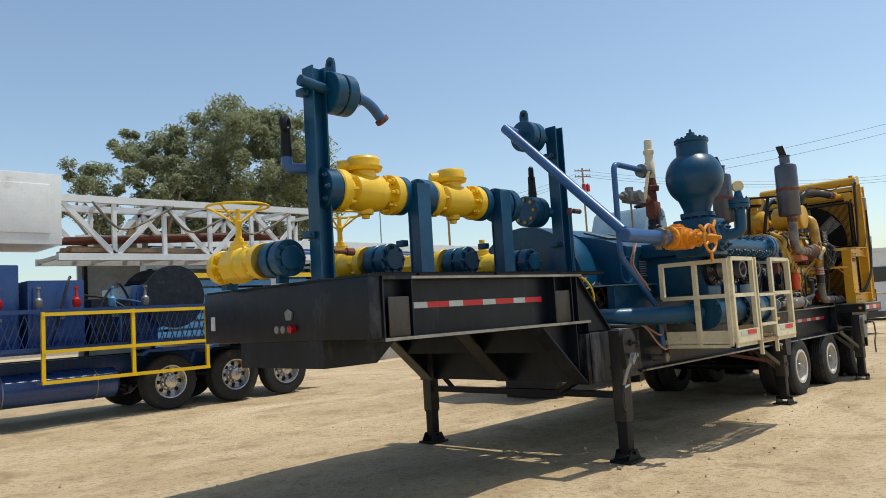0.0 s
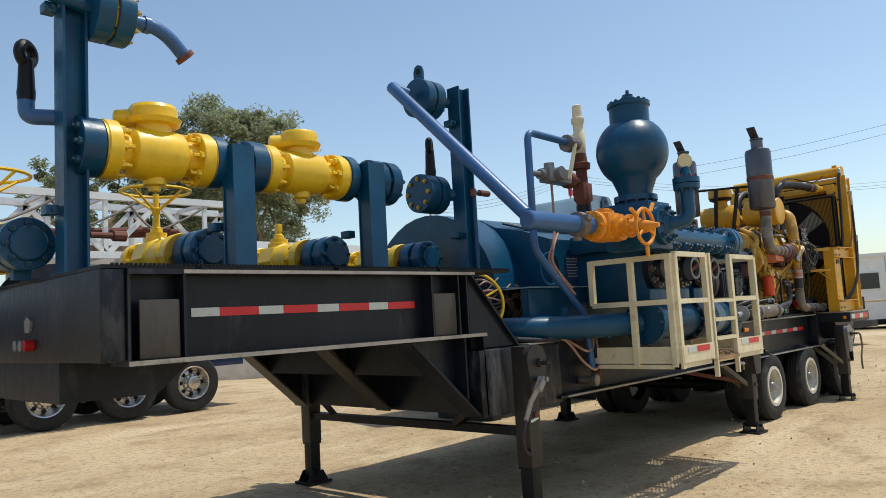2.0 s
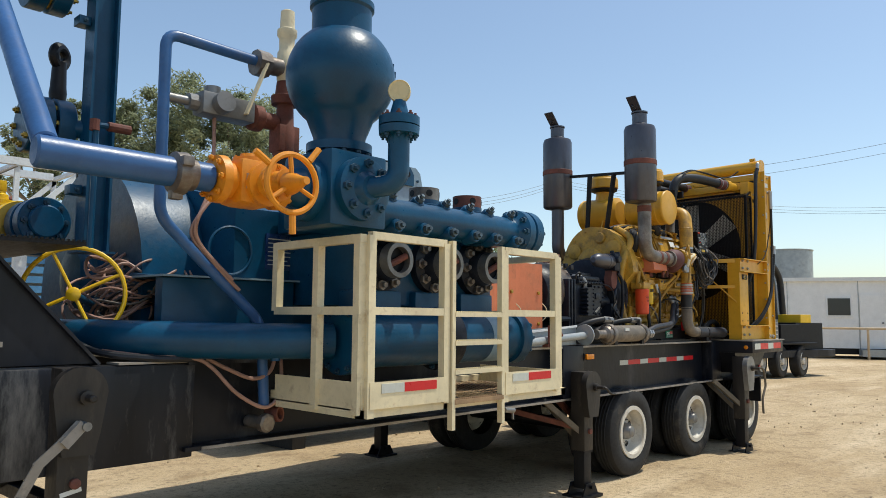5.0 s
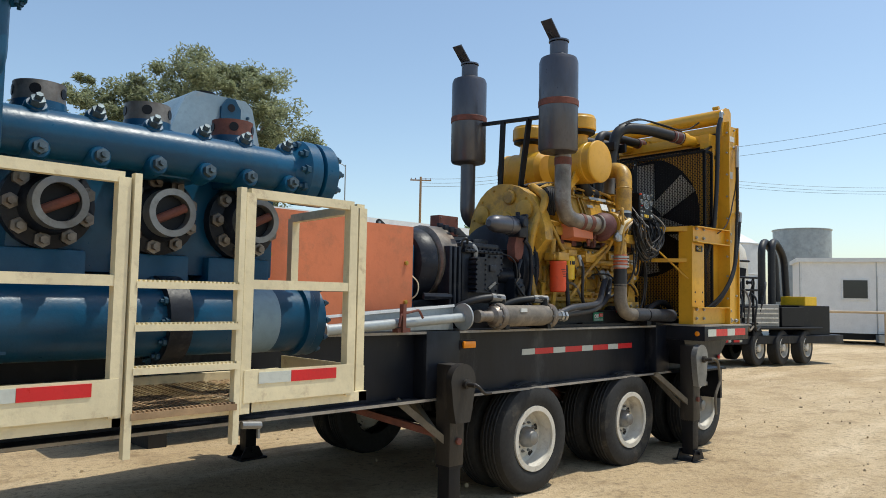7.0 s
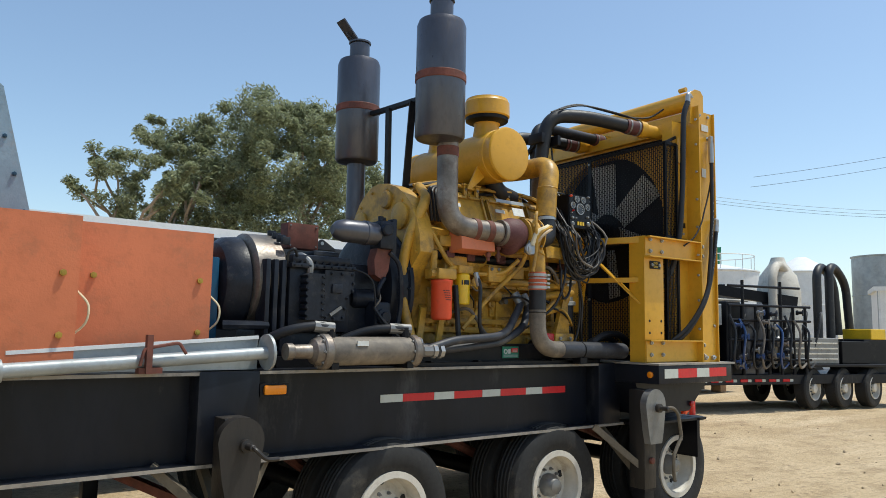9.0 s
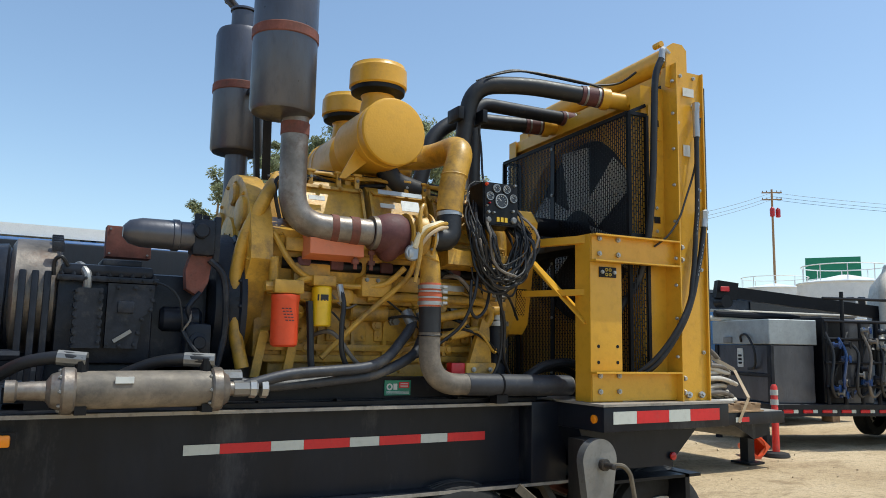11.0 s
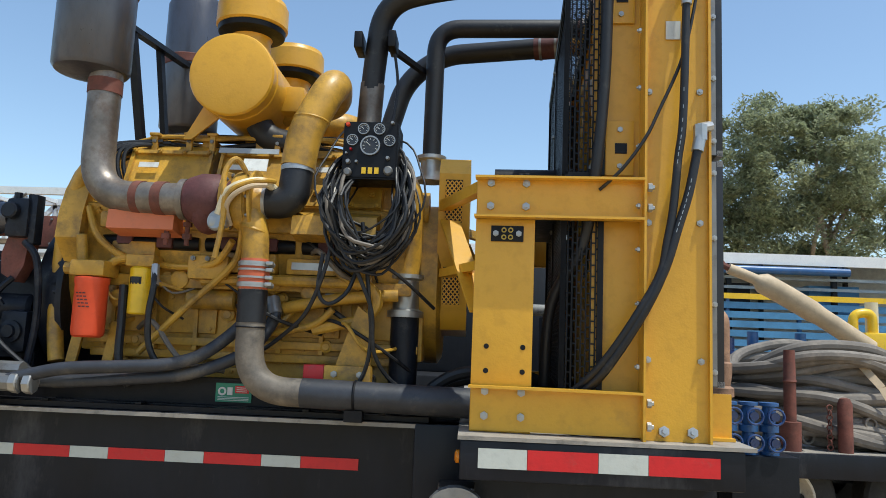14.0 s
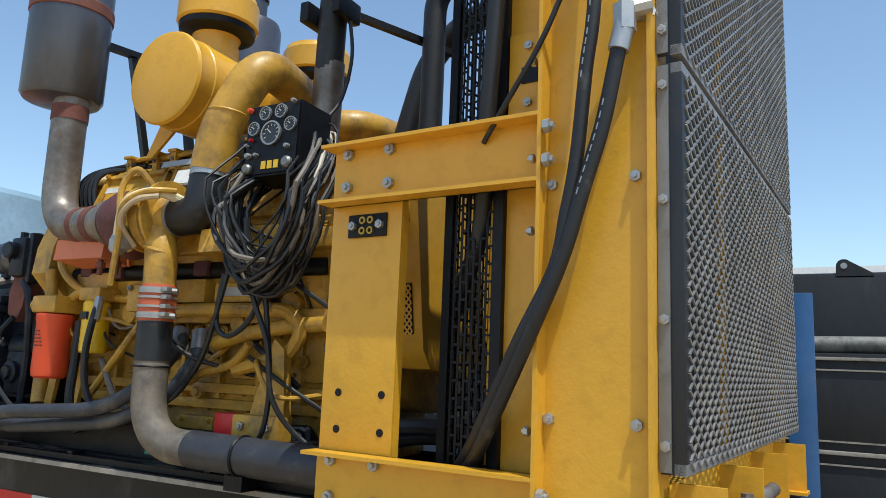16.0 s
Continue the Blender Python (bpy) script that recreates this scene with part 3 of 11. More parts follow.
def jack_leg(x, y, top, case_paint="legpaint"):
    """A landing leg with its gear box and foot."""
    bm = B()
    box(bm, (x - 0.075, y - 0.075, 0.42), (x + 0.075, y + 0.075, top), 0.01)
    leg = part("landing_leg", bm, "legpaint", TRAILER)
    bm = B()
    box(bm, (x - 0.06, y - 0.06, 0.07), (x + 0.06, y + 0.06, 0.45), 0.006)
    box(bm, (x - 0.07, y - 0.07, 0.40), (x + 0.07, y + 0.07, 0.43))
    part("inner_leg", bm, "blackflat", leg, "scuffed inner leg tube")
    bm = B()
    box(bm, (x - 0.15, y - 0.13, -0.01), (x + 0.15, y + 0.13, 0.015))
    prism(bm, [(x - 0.13, 0.015), (x + 0.13, 0.015), (x + 0.07, 0.12), (x - 0.07, 0.12)], "y", y - 0.09, y - 0.075)
    prism(bm, [(x - 0.13, 0.015), (x + 0.13, 0.015), (x + 0.07, 0.12), (x - 0.07, 0.12)], "y", y + 0.09, y + 0.075)
    cyl(bm, (x, y - 0.12, 0.09), (x, y + 0.12, 0.09), 0.02, seg=10)
    part("foot", bm, "blackflat", leg)
    s = -1 if y < 1 else 1
    # flat gear case with a round head and its shaft
    zc = top - 0.12
    arc_ = [(x + 0.13 * math.cos(a), zc + 0.13 * math.sin(a)) for a in [math.pi * k / 14 for k in range(15)]]
    bm = B()
    prism(bm, arc_ + [(x - 0.10, zc - 0.20), (x - 0.075, zc - 0.30), (x + 0.075, zc - 0.30), (x + 0.10, zc - 0.20)], "y", y + s * 0.075, y + s * 0.135)
    case = part("gear_cover", bm, case_paint, leg, "dusty round-headed gear case")
    bm = B()
    lathe(bm, (x + 0.02, y + s * 0.135, zc - 0.02), (0, s, 0), [(0, 0.035), (0.03, 0.035), (0.032, 0.018), (0.10, 0.018), (0.105, 0.012)], 14)
    part("drive_shaft", bm, "legpaint", case)
    bm = B()
    lathe(bm, (x + 0.01, y + s * 0.075, zc - 0.44), (0, s, 0), [(0, 0.026), (0.02, 0.026), (0.024, 0.018)], 12)
    part("pivot_pin", bm, "rust", leg)
    return leg


def crank(leg, x, y, top):
    bm = B()
    tube(bm, rounded([(x + 0.02, y - 0.20, top - 0.14), (x + 0.02, y - 0.26, top - 0.14), (x + 0.08, y - 0.27, top - 0.20), (x + 0.15, y - 0.27, top - 0.20)], 0.03), 0.012, 8)
    part("crank_handle", bm, "legpaint", leg)


gooseneck()
main_frame()
LEGS = [jack_leg(2.80, -0.27, 1.40), jack_leg(2.72, 2.62, 1.40), jack_leg(7.50, -0.24, 1.16), jack_leg(7.50, 2.62, 1.16), jack_leg(10.92, -0.42, 1.20, "steel"), jack_leg(10.92, 2.75, 1.20)]
crank(LEGS[2], 7.50, -0.24, 1.16)
bm = B()
tube(bm, rounded([(10.95, -0.62, 1.06), (11.00, -0.66, 1.07), (11.05, -0.67, 1.02), (11.09, -0.67, 0.84), (10.98, -0.67, 0.70), (10.975, -0.67, 0.60), (10.99, -0.67, 0.50)], 0.03), 0.014, 8)
part("crank_handle", bm, "braces", LEGS[4], "long dull steel crank folded down")
bm = B()
bar(bm, (2.80, -0.27, 0.70), (2.72, 2.62, 0.70), 0.09, 0.07)
bar(bm, (2.78, 0.55, 0.70), (2.5, -0.05, 0.98), 0.06, 0.06)
bar(bm, (2.74, 2.2, 0.70), (2.5, 2.4, 1.1), 0.06, 0.06)
bar(bm, (2.78, 0.6, 0.70), (2.9, -0.1, 1.0), 0.06, 0.06)
part("leg_brace", bm, "blackflat", TRAILER)
bm = B()
for xj, yj, s in ((7.50, -0.24, 1), (10.92, -0.42, 1), (7.5, 2.62, -1), (10.92, 2.75, -1)):
    bar(bm, (xj, yj, 0.48), (xj, yj + s * 0.55, 0.95), 0.05, 0.05)
    bar(bm, (xj - 0.05, yj, 0.6), (xj - 0.36, yj + s * 0.2, 0.9), 0.05, 0.05)
    bar(bm, (xj + 0.05, yj, 0.6), (xj + 0.30, yj + s * 0.2, 0.9), 0.05, 0.05)
part("leg_brace", bm, "braces", TRAILER)
bm = B()
bar(bm, (7.44, -0.18, 0.64), (7.10, 0.46, 0.79), 0.05, 0.05)
part("leg_brace", bm, "rust", TRAILER, "long rusty back brace of the leg")
bm = B()
bar(bm, (2.79, -0.46, 1.14), (2.70, -0.47, 1.05), 0.05, 0.05, (0, 1, 0))
bar(bm, (2.72, -0.47, 1.08), (2.59, -0.47, 0.965), 0.045, 0.012, (0, 1, 0))
bar(bm, (2.60, -0.47, 0.97), (2.53, -0.46, 0.83), 0.045, 0.012, (0, 1, 0))
part("crank_handle", bm, "dusty", LEGS[0], "flat bare steel crank bar folded down")
bm = B()
cyl(bm, (2.80, -0.38, 1.13), (2.80, -0.50, 1.13), 0.022, seg=12)
part("drive_shaft", bm, "steel", LEGS[0])
bm = B()
tube(bm, spline([(2.53, -0.46, 0.84), (2.50, -0.45, 0.72), (2.54, -0.43, 0.60), (2.66, -0.38, 0.55), (2.74, -0.3, 0.56)]), 0.016, 8)
part("air_hose", bm, "hose", TRAILER, "black air hose hanging from the leg")
bm = B()
bar(bm, (2.745, -0.347, 0.79), (2.845, -0.347, 0.81), 0.002, 0.022, (0, 0, 1))
part("print_mark", bm, "paper", LEGS[0], "worn white maker's mark")


def wheel(parent, x, y, s, r=0.475, w=0.25, rim="rim", dished=True):
    """A wheel at x, y (outer face), facing s along y."""
    bm = B()
    rr = r * 0.56
    lathe(bm, (x, y, r - 0.02), (0, -s, 0), [(0.02, rr), (0.0, rr + 0.03), (-0.008, r * 0.76), (0.0, r - 0.05), (0.015, r - 0.02), (0.05, r - 0.003), (w - 0.05, r - 0.003), (w - 0.015, r - 0.02), (w, r - 0.05), (w, rr)], 40, False)
    t = part("tyre", bm, "rubber", parent)
    bm = B()
    for k in range(4):
        torus(bm, (x, y - s * (0.07 + 0.037 * k), r - 0.02), (0, 1, 0), r + 0.001, 0.0075, 40, 5)
    part("tread_rib", bm, "rubber", t)
    bm = B()
    ring_plate(bm, (x, y + s * 0.002, r - 0.02), (0, -s, 0), r * 0.74, r * 0.78, 0.012, 40)
    part("sidewall_band", bm, "rubber", t)
    d = (0, -s, 0)
    bm = B()
    c = (x, y, r - 0.02)
    ring_plate(bm, (x, y + s * 0.006, r - 0.02), d, rr - 0.03, rr + 0.012, 0.02, 36)
    lathe(bm, (x, y - s * 0.002, r - 0.02), d, [(0.0, rr - 0.01), (0.015, rr - 0.02), (0.05, rr - 0.035), (0.13, rr - 0.045), (0.155, rr - 0.07), (0.15, rr * 0.68), (0.115, rr * 0.52), (0.11, 0.03)], 36, False)
    rimo = part("rim", bm, rim, t)
    bm = B()
    k = 0.02 if dished else -0.04
    lathe(bm, (x, y - s * 0.11, r - 0.02), (0, s, 0), [(0, 0.09), (0.05, 0.085), (0.08, 0.06), (0.10, 0.055), (0.11, 0.02)], 20)
    part("hub", bm, "steel" if rim == "rim" else "alu", rimo)
    bolts(rimo, (x, y - s * 0.115, r - 0.02), (0, s, 0), 0.125, 10, 0.014, "steel", 1.2)
    bm = B()
    for i in range(10):
        a = 2 * math.pi * (i + 0.5) / 10
        cc = Vector((x + math.cos(a) * rr * 0.74, y - s * 0.150, r - 0.02 + math.sin(a) * rr * 0.74))
        if i % 2 == 0:
            cyl(bm, cc, cc + Vector((0, s * 0.008, 0)), 0.028, seg=12)
    part("hand_hole", bm, "rubber", rimo)
    return t


for xw in (8.66, 10.22, 11.83):
    wheel(TRAILER, xw, -0.14, -1)
    wheel(TRAILER, xw, 0.16, -1)
    wheel(TRAILER, xw, 2.56, 1)
    wheel(TRAILER, xw, 2.26, 1)
    bm = B()
    cyl(bm, (xw, 0.1, 0.46), (xw, 2.3, 0.46), 0.07, seg=14)
    part("axle", bm, "blackflat", TRAILER)
bm = B()
for y in (0.55, 1.85):
    tube(bm, spline([(8.2, y, 0.8), (8.72, y, 0.55), (9.5, y, 0.8), (10.28, y, 0.55), (11.1, y, 0.8), (11.93, y, 0.55), (12.2, y, 0.8)]), 0.04, 8)
    bar(bm, (8.0, y, 0.85), (12.2, y, 0.85), 0.1, 0.12)
part("leaf_spring", bm, "rust", TRAILER, "rusty leaf springs")


# ---- the valve manifold on the gooseneck ----
def post(x, y, z1, w=0.15):
    """An upright I-section post on its base plate."""
    t = thing("manifold_post", "teal-blue steel post of the valve manifold" if z1 < 3.5 else "tall teal-blue steel post of the valve manifold", "post", (x, y, 2.052), "manifold posts")
    bm = B()
    if z1 < 3.5:
        box(bm, (x - w / 2, y - 0.075, 2.052), (x + w / 2, y - 0.062, z1))
        box(bm, (x - w / 2, y + 0.062, 2.052), (x + w / 2, y + 0.075, z1))
        box(bm, (x - w / 2 + 0.01, y - 0.062, 2.052), (x - w / 2 + 0.03, y + 0.062, z1))
    else:
        box(bm, (x - w / 2, y - 0.075, 2.052), (x - w / 2 + 0.016, y + 0.075, z1))
        box(bm, (x + w / 2 - 0.016, y - 0.075, 2.052), (x + w / 2, y + 0.075, z1))
        box(bm, (x - w / 2 + 0.016, y - 0.010, 2.052), (x + w / 2 - 0.016, y + 0.010, z1))
    part("upright", bm, "blue", t)
    bm = B()
    box(bm, (x - w / 2 - 0.03, y - 0.1, 2.0515), (x + w / 2 + 0.03, y + 0.1, 2.064))
    part("base_plate", bm, "blue", t)
    return t


def clamp_block(t, x, y, z, side):
    bm = B()
    box(bm, (x + side * 0.085, y - 0.05, z - 0.03), (x + side * 0.16, y + 0.05, z + 0.03), 0.006)
    part("clamp", bm, "blue", t)
    bolt_at(t, (x + side * 0.12, y - 0.05, z), (0, -1, 0), 0.016, "darkbolt")


P1 = post(-0.42, 0.66, 3.96)
P2 = post(0.645, 0.50, 2.965, 0.17)
P3 = post(1.885, 0.50, 2.98, 0.17)
P4 = post(3.22, 0.66, 3.92, 0.16)
for p_, x_, zz in ((P1, -0.42, (3.72, 2.45)), (P2, 0.68, (2.4,)), (P3, 1.885, (2.4,)), (P4, 3.22, (3.55, 2.45))):
    for z_ in zz:
        clamp_block(p_, x_, 0.68, z_, -1)


def flange(parent, c, d, r, t, n=8, m="blue", bm_="darkbolt", bs=0.022, both=True):
    d = Vector(d).normalized()
    c = Vector(c)
    bm = B()
    lathe(bm, c - d * t / 2, d, [(0, r - 0.006), (0.006, r), (t - 0.006, r), (t, r - 0.006)], 32)
    f = part("flange", bm, m, parent)
    bolts(f, c + d * t / 2, d, r * 0.78, n, bs, bm_, 0.8)
    if both:
        bolts(f, c - d * t / 2, -d, r * 0.78, n, bs, bm_, 0.8)
    return f


def gate_valve(x, y, z, d, L, r, label, name="gate_valve", wheel_h=0.0, gear=False, group="", m="yellow"):
    """A gate valve between two blue flanges; wheel_h: height of its hand wheel above the bore."""
    d = Vector(d).normalized()
    c = Vector((x, y, z))
    t = thing(name, label, "valve", (x, y, z - r), group)
    bm = B()
    lathe(bm, c - d * L / 2, d, [(0, r * 0.97), (0.006, r), (0.084, r), (0.09, r * 0.96), (0.092, r * 0.66), (0.17, r * 0.62), (0.185, r * 0.78), (0.20, r * 0.86), (L * 0.38, r * 0.92), (L * 0.62, r * 0.92), (L - 0.20, r * 0.86), (L - 0.185, r * 0.78), (L - 0.17, r * 0.62), (L - 0.092, r * 0.66), (L - 0.09, r * 0.96), (L - 0.084, r), (L - 0.006, r), (L, r * 0.97)], 36)
    body = part("body", bm, m, t)
    for s in (-1, 1):
        bolts(body, c + d * s * (L / 2 - 0.09), d * -s, r * 0.82, 8, 0.030, m, 1.5)
    bm = B()
    lathe(bm, c - d * (L / 2 + 0.012), d, [(0, r * 0.97), (0.011, r * 0.97)], 28)
    lathe(bm, c + d * (L / 2 + 0.001), d, [(0, r * 0.97), (0.011, r * 0.97)], 28)
    part("gasket", bm, "brass", t)
    if gear:
        bm = B()
        lathe(bm, c + Vector((0, 0, r * 0.6)), (0, 0, 1), [(0, r * 0.6), (0.08, r * 0.6), (0.085, r * 0.86), (0.12, r * 0.94), (0.125, r * 0.80), (0.19, r * 0.82), (0.215, r * 0.74), (0.22, r * 0.3)], 28)
        lathe(bm, c + Vector((0, 0, r * 0.6 + 0.13)) - d * 0.02, -d + Vector((0, 0.5, 0)), [(0, 0.07), (r * 0.9, 0.06), (r * 1.15, 0.055), (r * 1.2, 0.03)], 18)
        g = part("gear_operator", bm, m, t)
        bolts(g, c + Vector((0, 0, r * 0.6 + 0.085)), (0, 0, 1), r * 0.70, 8, 0.012, m, 0.3)
        bm = B()
        lathe(bm, c - Vector((0, 0, r * 0.8)), (0, 0, -1), [(0, r * 0.4), (0.05, r * 0.38), (0.06, 0.04), (0.09, 0.035)], 20)
        part("bottom_cap", bm, m, t)
    if wheel_h:
        # octagonal body block, bonnet, stem and hand wheel
        bm = B()
        lathe(bm, c - d * 0.07, d, [(0, r * 0.8), (0.03, r * 1.06), (0.24, r * 1.06), (0.27, r * 0.8), (0.275, r * 0.55), (0.36, r * 0.5)], 8)
        part("body_block", bm, m, t)
        bm = B()
        lathe(bm, c + d * 0.06 + Vector((0, 0, r * 0.7)), (0, 0, 1), [(0, r * 0.62), (0.06, r * 0.62), (0.065, r * 0.5), (0.10, r * 0.5), (0.105, r * 0.3), (0.14, r * 0.28), (0.15, 0.03), (wheel_h - r * 0.7, 0.022)], 20)
        bon = part("bonnet", bm, m, t)
    return t


def hand_wheel(t, c, d, R, r=0.014, spokes=4, hub=0.035, dish=0.0, m="yellow"):
    d, u, w = ortho(d)
    c = Vector(c)
    bm = B()
    torus(bm, c, d, R, r, 36, 8)
    hw = part("hand_wheel", bm, m, t)
    bm = B()
    for i in range(spokes):
        a = 2 * math.pi * (i + 0.3) / spokes
        v = u * math.cos(a) + w * math.sin(a)
        tube(bm, [c + v * hub * 0.5 - d * dish, c + v * R], r * 0.8, 8)
    lathe(bm, c - d * (dish + 0.03), d, [(0, hub * 0.8), (0.02, hub), (0.05, hub), (0.06, hub * 0.6)], 14)
    part("spoke", bm, m, hw)
    return hw


# upper string along the trailer
YU, ZU = 0.68, 2.87
V1 = gate_valve(0.115, YU, ZU, (1, 0, 0), 0.73, 0.195, "bright yellow gate valve with a gear operator between blue flanges", gear=True, group="upper manifold valves")
V2 = gate_valve(1.305, YU, ZU, (1, 0, 0), 0.74, 0.185, "bright yellow gate valve with a gear operator between blue flanges", gear=True, group="upper manifold valves")
SPOOL = thing("manifold_spool", "teal-blue flanged pipe spools of the manifold", "pipe", (0.9, YU, 2.6))
for xf, tf in ((-0.335, 0.14), (0.54, 0.09), (0.85, 0.14), (1.735, 0.09), (2.05, 0.13), (2.20, 0.11)):
    flange(SPOOL, (xf, YU, ZU), (1, 0, 0), 0.19, tf, 8, "blue", "darkbolt", 0.027)
bm = B()
cyl(bm, (0.5, YU, ZU), (0.9, YU, ZU), 0.10, seg=20)
part("pipe", bm, "blue", SPOOL)
bm = B()
cyl(bm, (1.7, YU, ZU), (2.2, YU, ZU), 0.10, seg=20)
part("pipe", bm, "blue", SPOOL)

# lower row across the trailer
for i, (xv, yv) in enumerate(((-0.60, 1.00), (0.66, 1.06), (1.86, 1.10), (3.05, 1.12))):
    gv = gate_valve(xv - 0.05, yv + 0.60, 2.27, (0, 1, 0), 0.80, 0.165, "yellow gate valve with a round hand wheel, on the gooseneck deck", wheel_h=0.54 if i < 2 else 0.34, group="lower manifold valves")
    sp = thing("flange_spool", "dark teal-blue bolted flange at the foot of a manifold post", "flange", (xv, yv, 2.06), "lower flanges")
    flange(sp, (xv, yv + 0.10, 2.27), (0, 1, 0), 0.165, 0.13, 8)
    flange(sp, (xv, yv - 0.06, 2.27), (0, 1, 0), 0.165, 0.11, 8)
    bm = B()
    cyl(bm, (xv, yv - 0.15, 2.27), (xv, yv - 0.11, 2.27), 0.11, seg=22, edge=0.01)
    part("end_plug", bm, "blue", sp)
    bm = B()
    cyl(bm, (xv, yv + 0.0, 2.27), (xv, yv + 0.04, 2.27), 0.08, seg=20)
    part("pipe", bm, "blue", sp)
    bm = B()
    cyl(bm, (xv, yv + 0.83, 2.27), (xv, yv + 1.15, 2.27), 0.09, seg=20)
    part("pipe", bm, "blue", sp)
    bm = B()
    box(bm, (xv - 0.05, yv + 0.0, 2.0525), (xv + 0.05, yv + 0.06, 2.13))
    box(bm, (xv - 0.06, yv + 0.9, 2.0525), (xv + 0.06, yv + 1.0, 2.2))
    part("pipe_foot", bm, "blue", sp)
    if i < 2:
        hand_wheel(gv, (xv - 0.05, yv + 0.66, 2.83), (0, 0, 1), 0.29 if i == 0 else 0.27, 0.013, 4, 0.035, 0.16)
    else:
        bm = B()
        box(bm, (xv - 0.075, yv + 0.63, 2.55), (xv - 0.025, yv + 0.69, 2.63), 0.006)
        part("stem_nut", bm, "yellow", gv)


# high outlets on the tall posts
def top_outlet(x, y, z, label):
    t = thing("outlet_flange", label, "flange", (x, y, z - 0.2), "manifold outlets")
    flange(t, (x - 0.06, y, z), (1, 0, 0), 0.19, 0.11, 8, "blue", "brass", 0.022, False)
    flange(t, (x + 0.07, y, z), (1, 0, 0), 0.19, 0.11, 8, "blue", "brass", 0.022)
    bm = B()
    cyl(bm, (x - 0.004, y, z), (x + 0.014, y, z), 0.165, seg=24)
    part("gasket", bm, "brass", t)
    bm = B()
    # lifting eye
    prism(bm, [(y - 0.06, z + 0.17), (y + 0.06, z + 0.17), (y + 0.06, z + 0.27), (y + 0.04, z + 0.32), (y, z + 0.335), (y - 0.04, z + 0.32), (y - 0.06, z + 0.27)], "x", x - 0.07, x - 0.045)
    e = part("lifting_eye", bm, "blue", t)
    bm = B()
    cyl(bm, (x - 0.0735, y, z + 0.27), (x - 0.0415, y, z + 0.27), 0.028, seg=16)
    part("eye_hole", bm, "blackflat", e)
    return t


O1 = top_outlet(-0.22, 0.60, 3.74, "teal-blue bolted flange pair with a lifting eye and a bent nozzle")
bm = B()
cyl(bm, (-0.62, 0.60, 3.80), (-0.33, 0.60, 3.76), 0.05, seg=18)
part("stub", bm, "blue", O1)
bm = B()
pth = rounded([(-0.1, 0.60, 3.74), (0.10, 0.60, 3.74), (0.20, 0.60, 3.69), (0.31, 0.60, 3.58)], 0.09)
tube(bm, pth, 0.048, 14)
cyl(bm, (0.02, 0.60, 3.74), (0.06, 0.60, 3.74), 0.058, seg=16)
noz = part("nozzle", bm, "bluepipe", O1)
bm = B()
d_ = Vector((0.11, 0, -0.11)).normalized()
ring_plate(bm, Vector((0.30, 0.60, 3.59)), d_, 0.036, 0.068, 0.035, 24)
part("nozzle_lip", bm, "rust", noz, "rusty nozzle lip")
bm = B()
cyl(bm, Vector((0.30, 0.60, 3.59)), Vector((0.30, 0.60, 3.59)) + d_ * 0.03, 0.036, seg=16)
part("nozzle_bore", bm, "blackflat", noz)
O2 = top_outlet(2.92, 0.84, 3.80, "teal-blue bolted flange pair with a lifting eye")
bm = B()
cyl(bm, (3.0, 0.84, 3.80), (3.2, 0.72, 3.78), 0.05, seg=16)
part("stub", bm, "blue", O2)
O3 = thing("blind_flange", "dark teal blind flange with bolts on the tall post", "flange", (3.0, 0.9, 2.7))
flange(O3, (2.94, 0.92, 2.88), (1, 0, 0), 0.19, 0.11, 8, "blue", "brass", 0.022, False)
flange(O3, (3.07, 0.92, 2.88), (1, 0, 0), 0.19, 0.11, 8, "blue", "brass", 0.022)
bm = B()
lathe(bm, (2.89, 0.92, 2.88), (-1, 0, 0), [(0, 0.19), (0.03, 0.188), (0.036, 0.18)], 30)
cyl(bm, (3.0, 0.92, 2.88), (3.2, 0.72, 2.86), 0.06, seg=16)
o3c = part("cover", bm, "blue", O3)
bolts(o3c, (2.854, 0.92, 2.88), (-1, 0, 0), 0.14, 8, 0.022, "brass", 0.5)


def swivel_eye(x, y, z, label):
    t = thing("hose_swivel", label, "swivel joint", (x, y, z))
    bm = B()
    lathe(bm, (x, y, z), (0, 0, 1), [(0, 0.05), (0.05, 0.055), (0.09, 0.05), (0.22, 0.045)], 16)
    part("stem", bm, "blackflat", t)
    bm = B()
    torus(bm, (x, y, z + 0.30), (0.6, -0.8, 0), 0.062, 0.034, 24, 10)
    tube(bm, [(x, y, z + 0.18), (x, y, z + 0.26)], 0.045, 12)
    part("eye", bm, "blackflat", t)
    return t


swivel_eye(3.06, 0.94, 3.07, "dark iron swivel eye on the blind flange")
swivel_eye(-0.62, 0.85, 3.16, "dark iron swivel eye beside the tall post")
bm = B()
tube(bm, rounded([(-0.62, 0.85, 3.17), (-0.62, 0.85, 3.06), (-0.42, 0.75, 3.06)], 0.06), 0.05, 12)
solid("pipe_elbow", bm, "bluepipe", "blue pipe elbow on the tall manifold post", "pipe")
bm = B()
cyl(bm, (-0.34, 0.60, 2.30), (-0.12, 0.60, 2.30), 0.02, seg=10)
cyl(bm, (-0.20, 0.60, 2.30), (-0.12, 0.60, 2.30), 0.035, seg=8)
solid("pipe_nipple", bm, "rust", "small rusty pipe nipple by the post", "pipe")
bm = B()
tube(bm, rounded([(3.13, 0.45, 2.05), (3.13, 0.45, 2.84), (3.24, 0.45, 2.84)], 0.04), 0.018, 10)
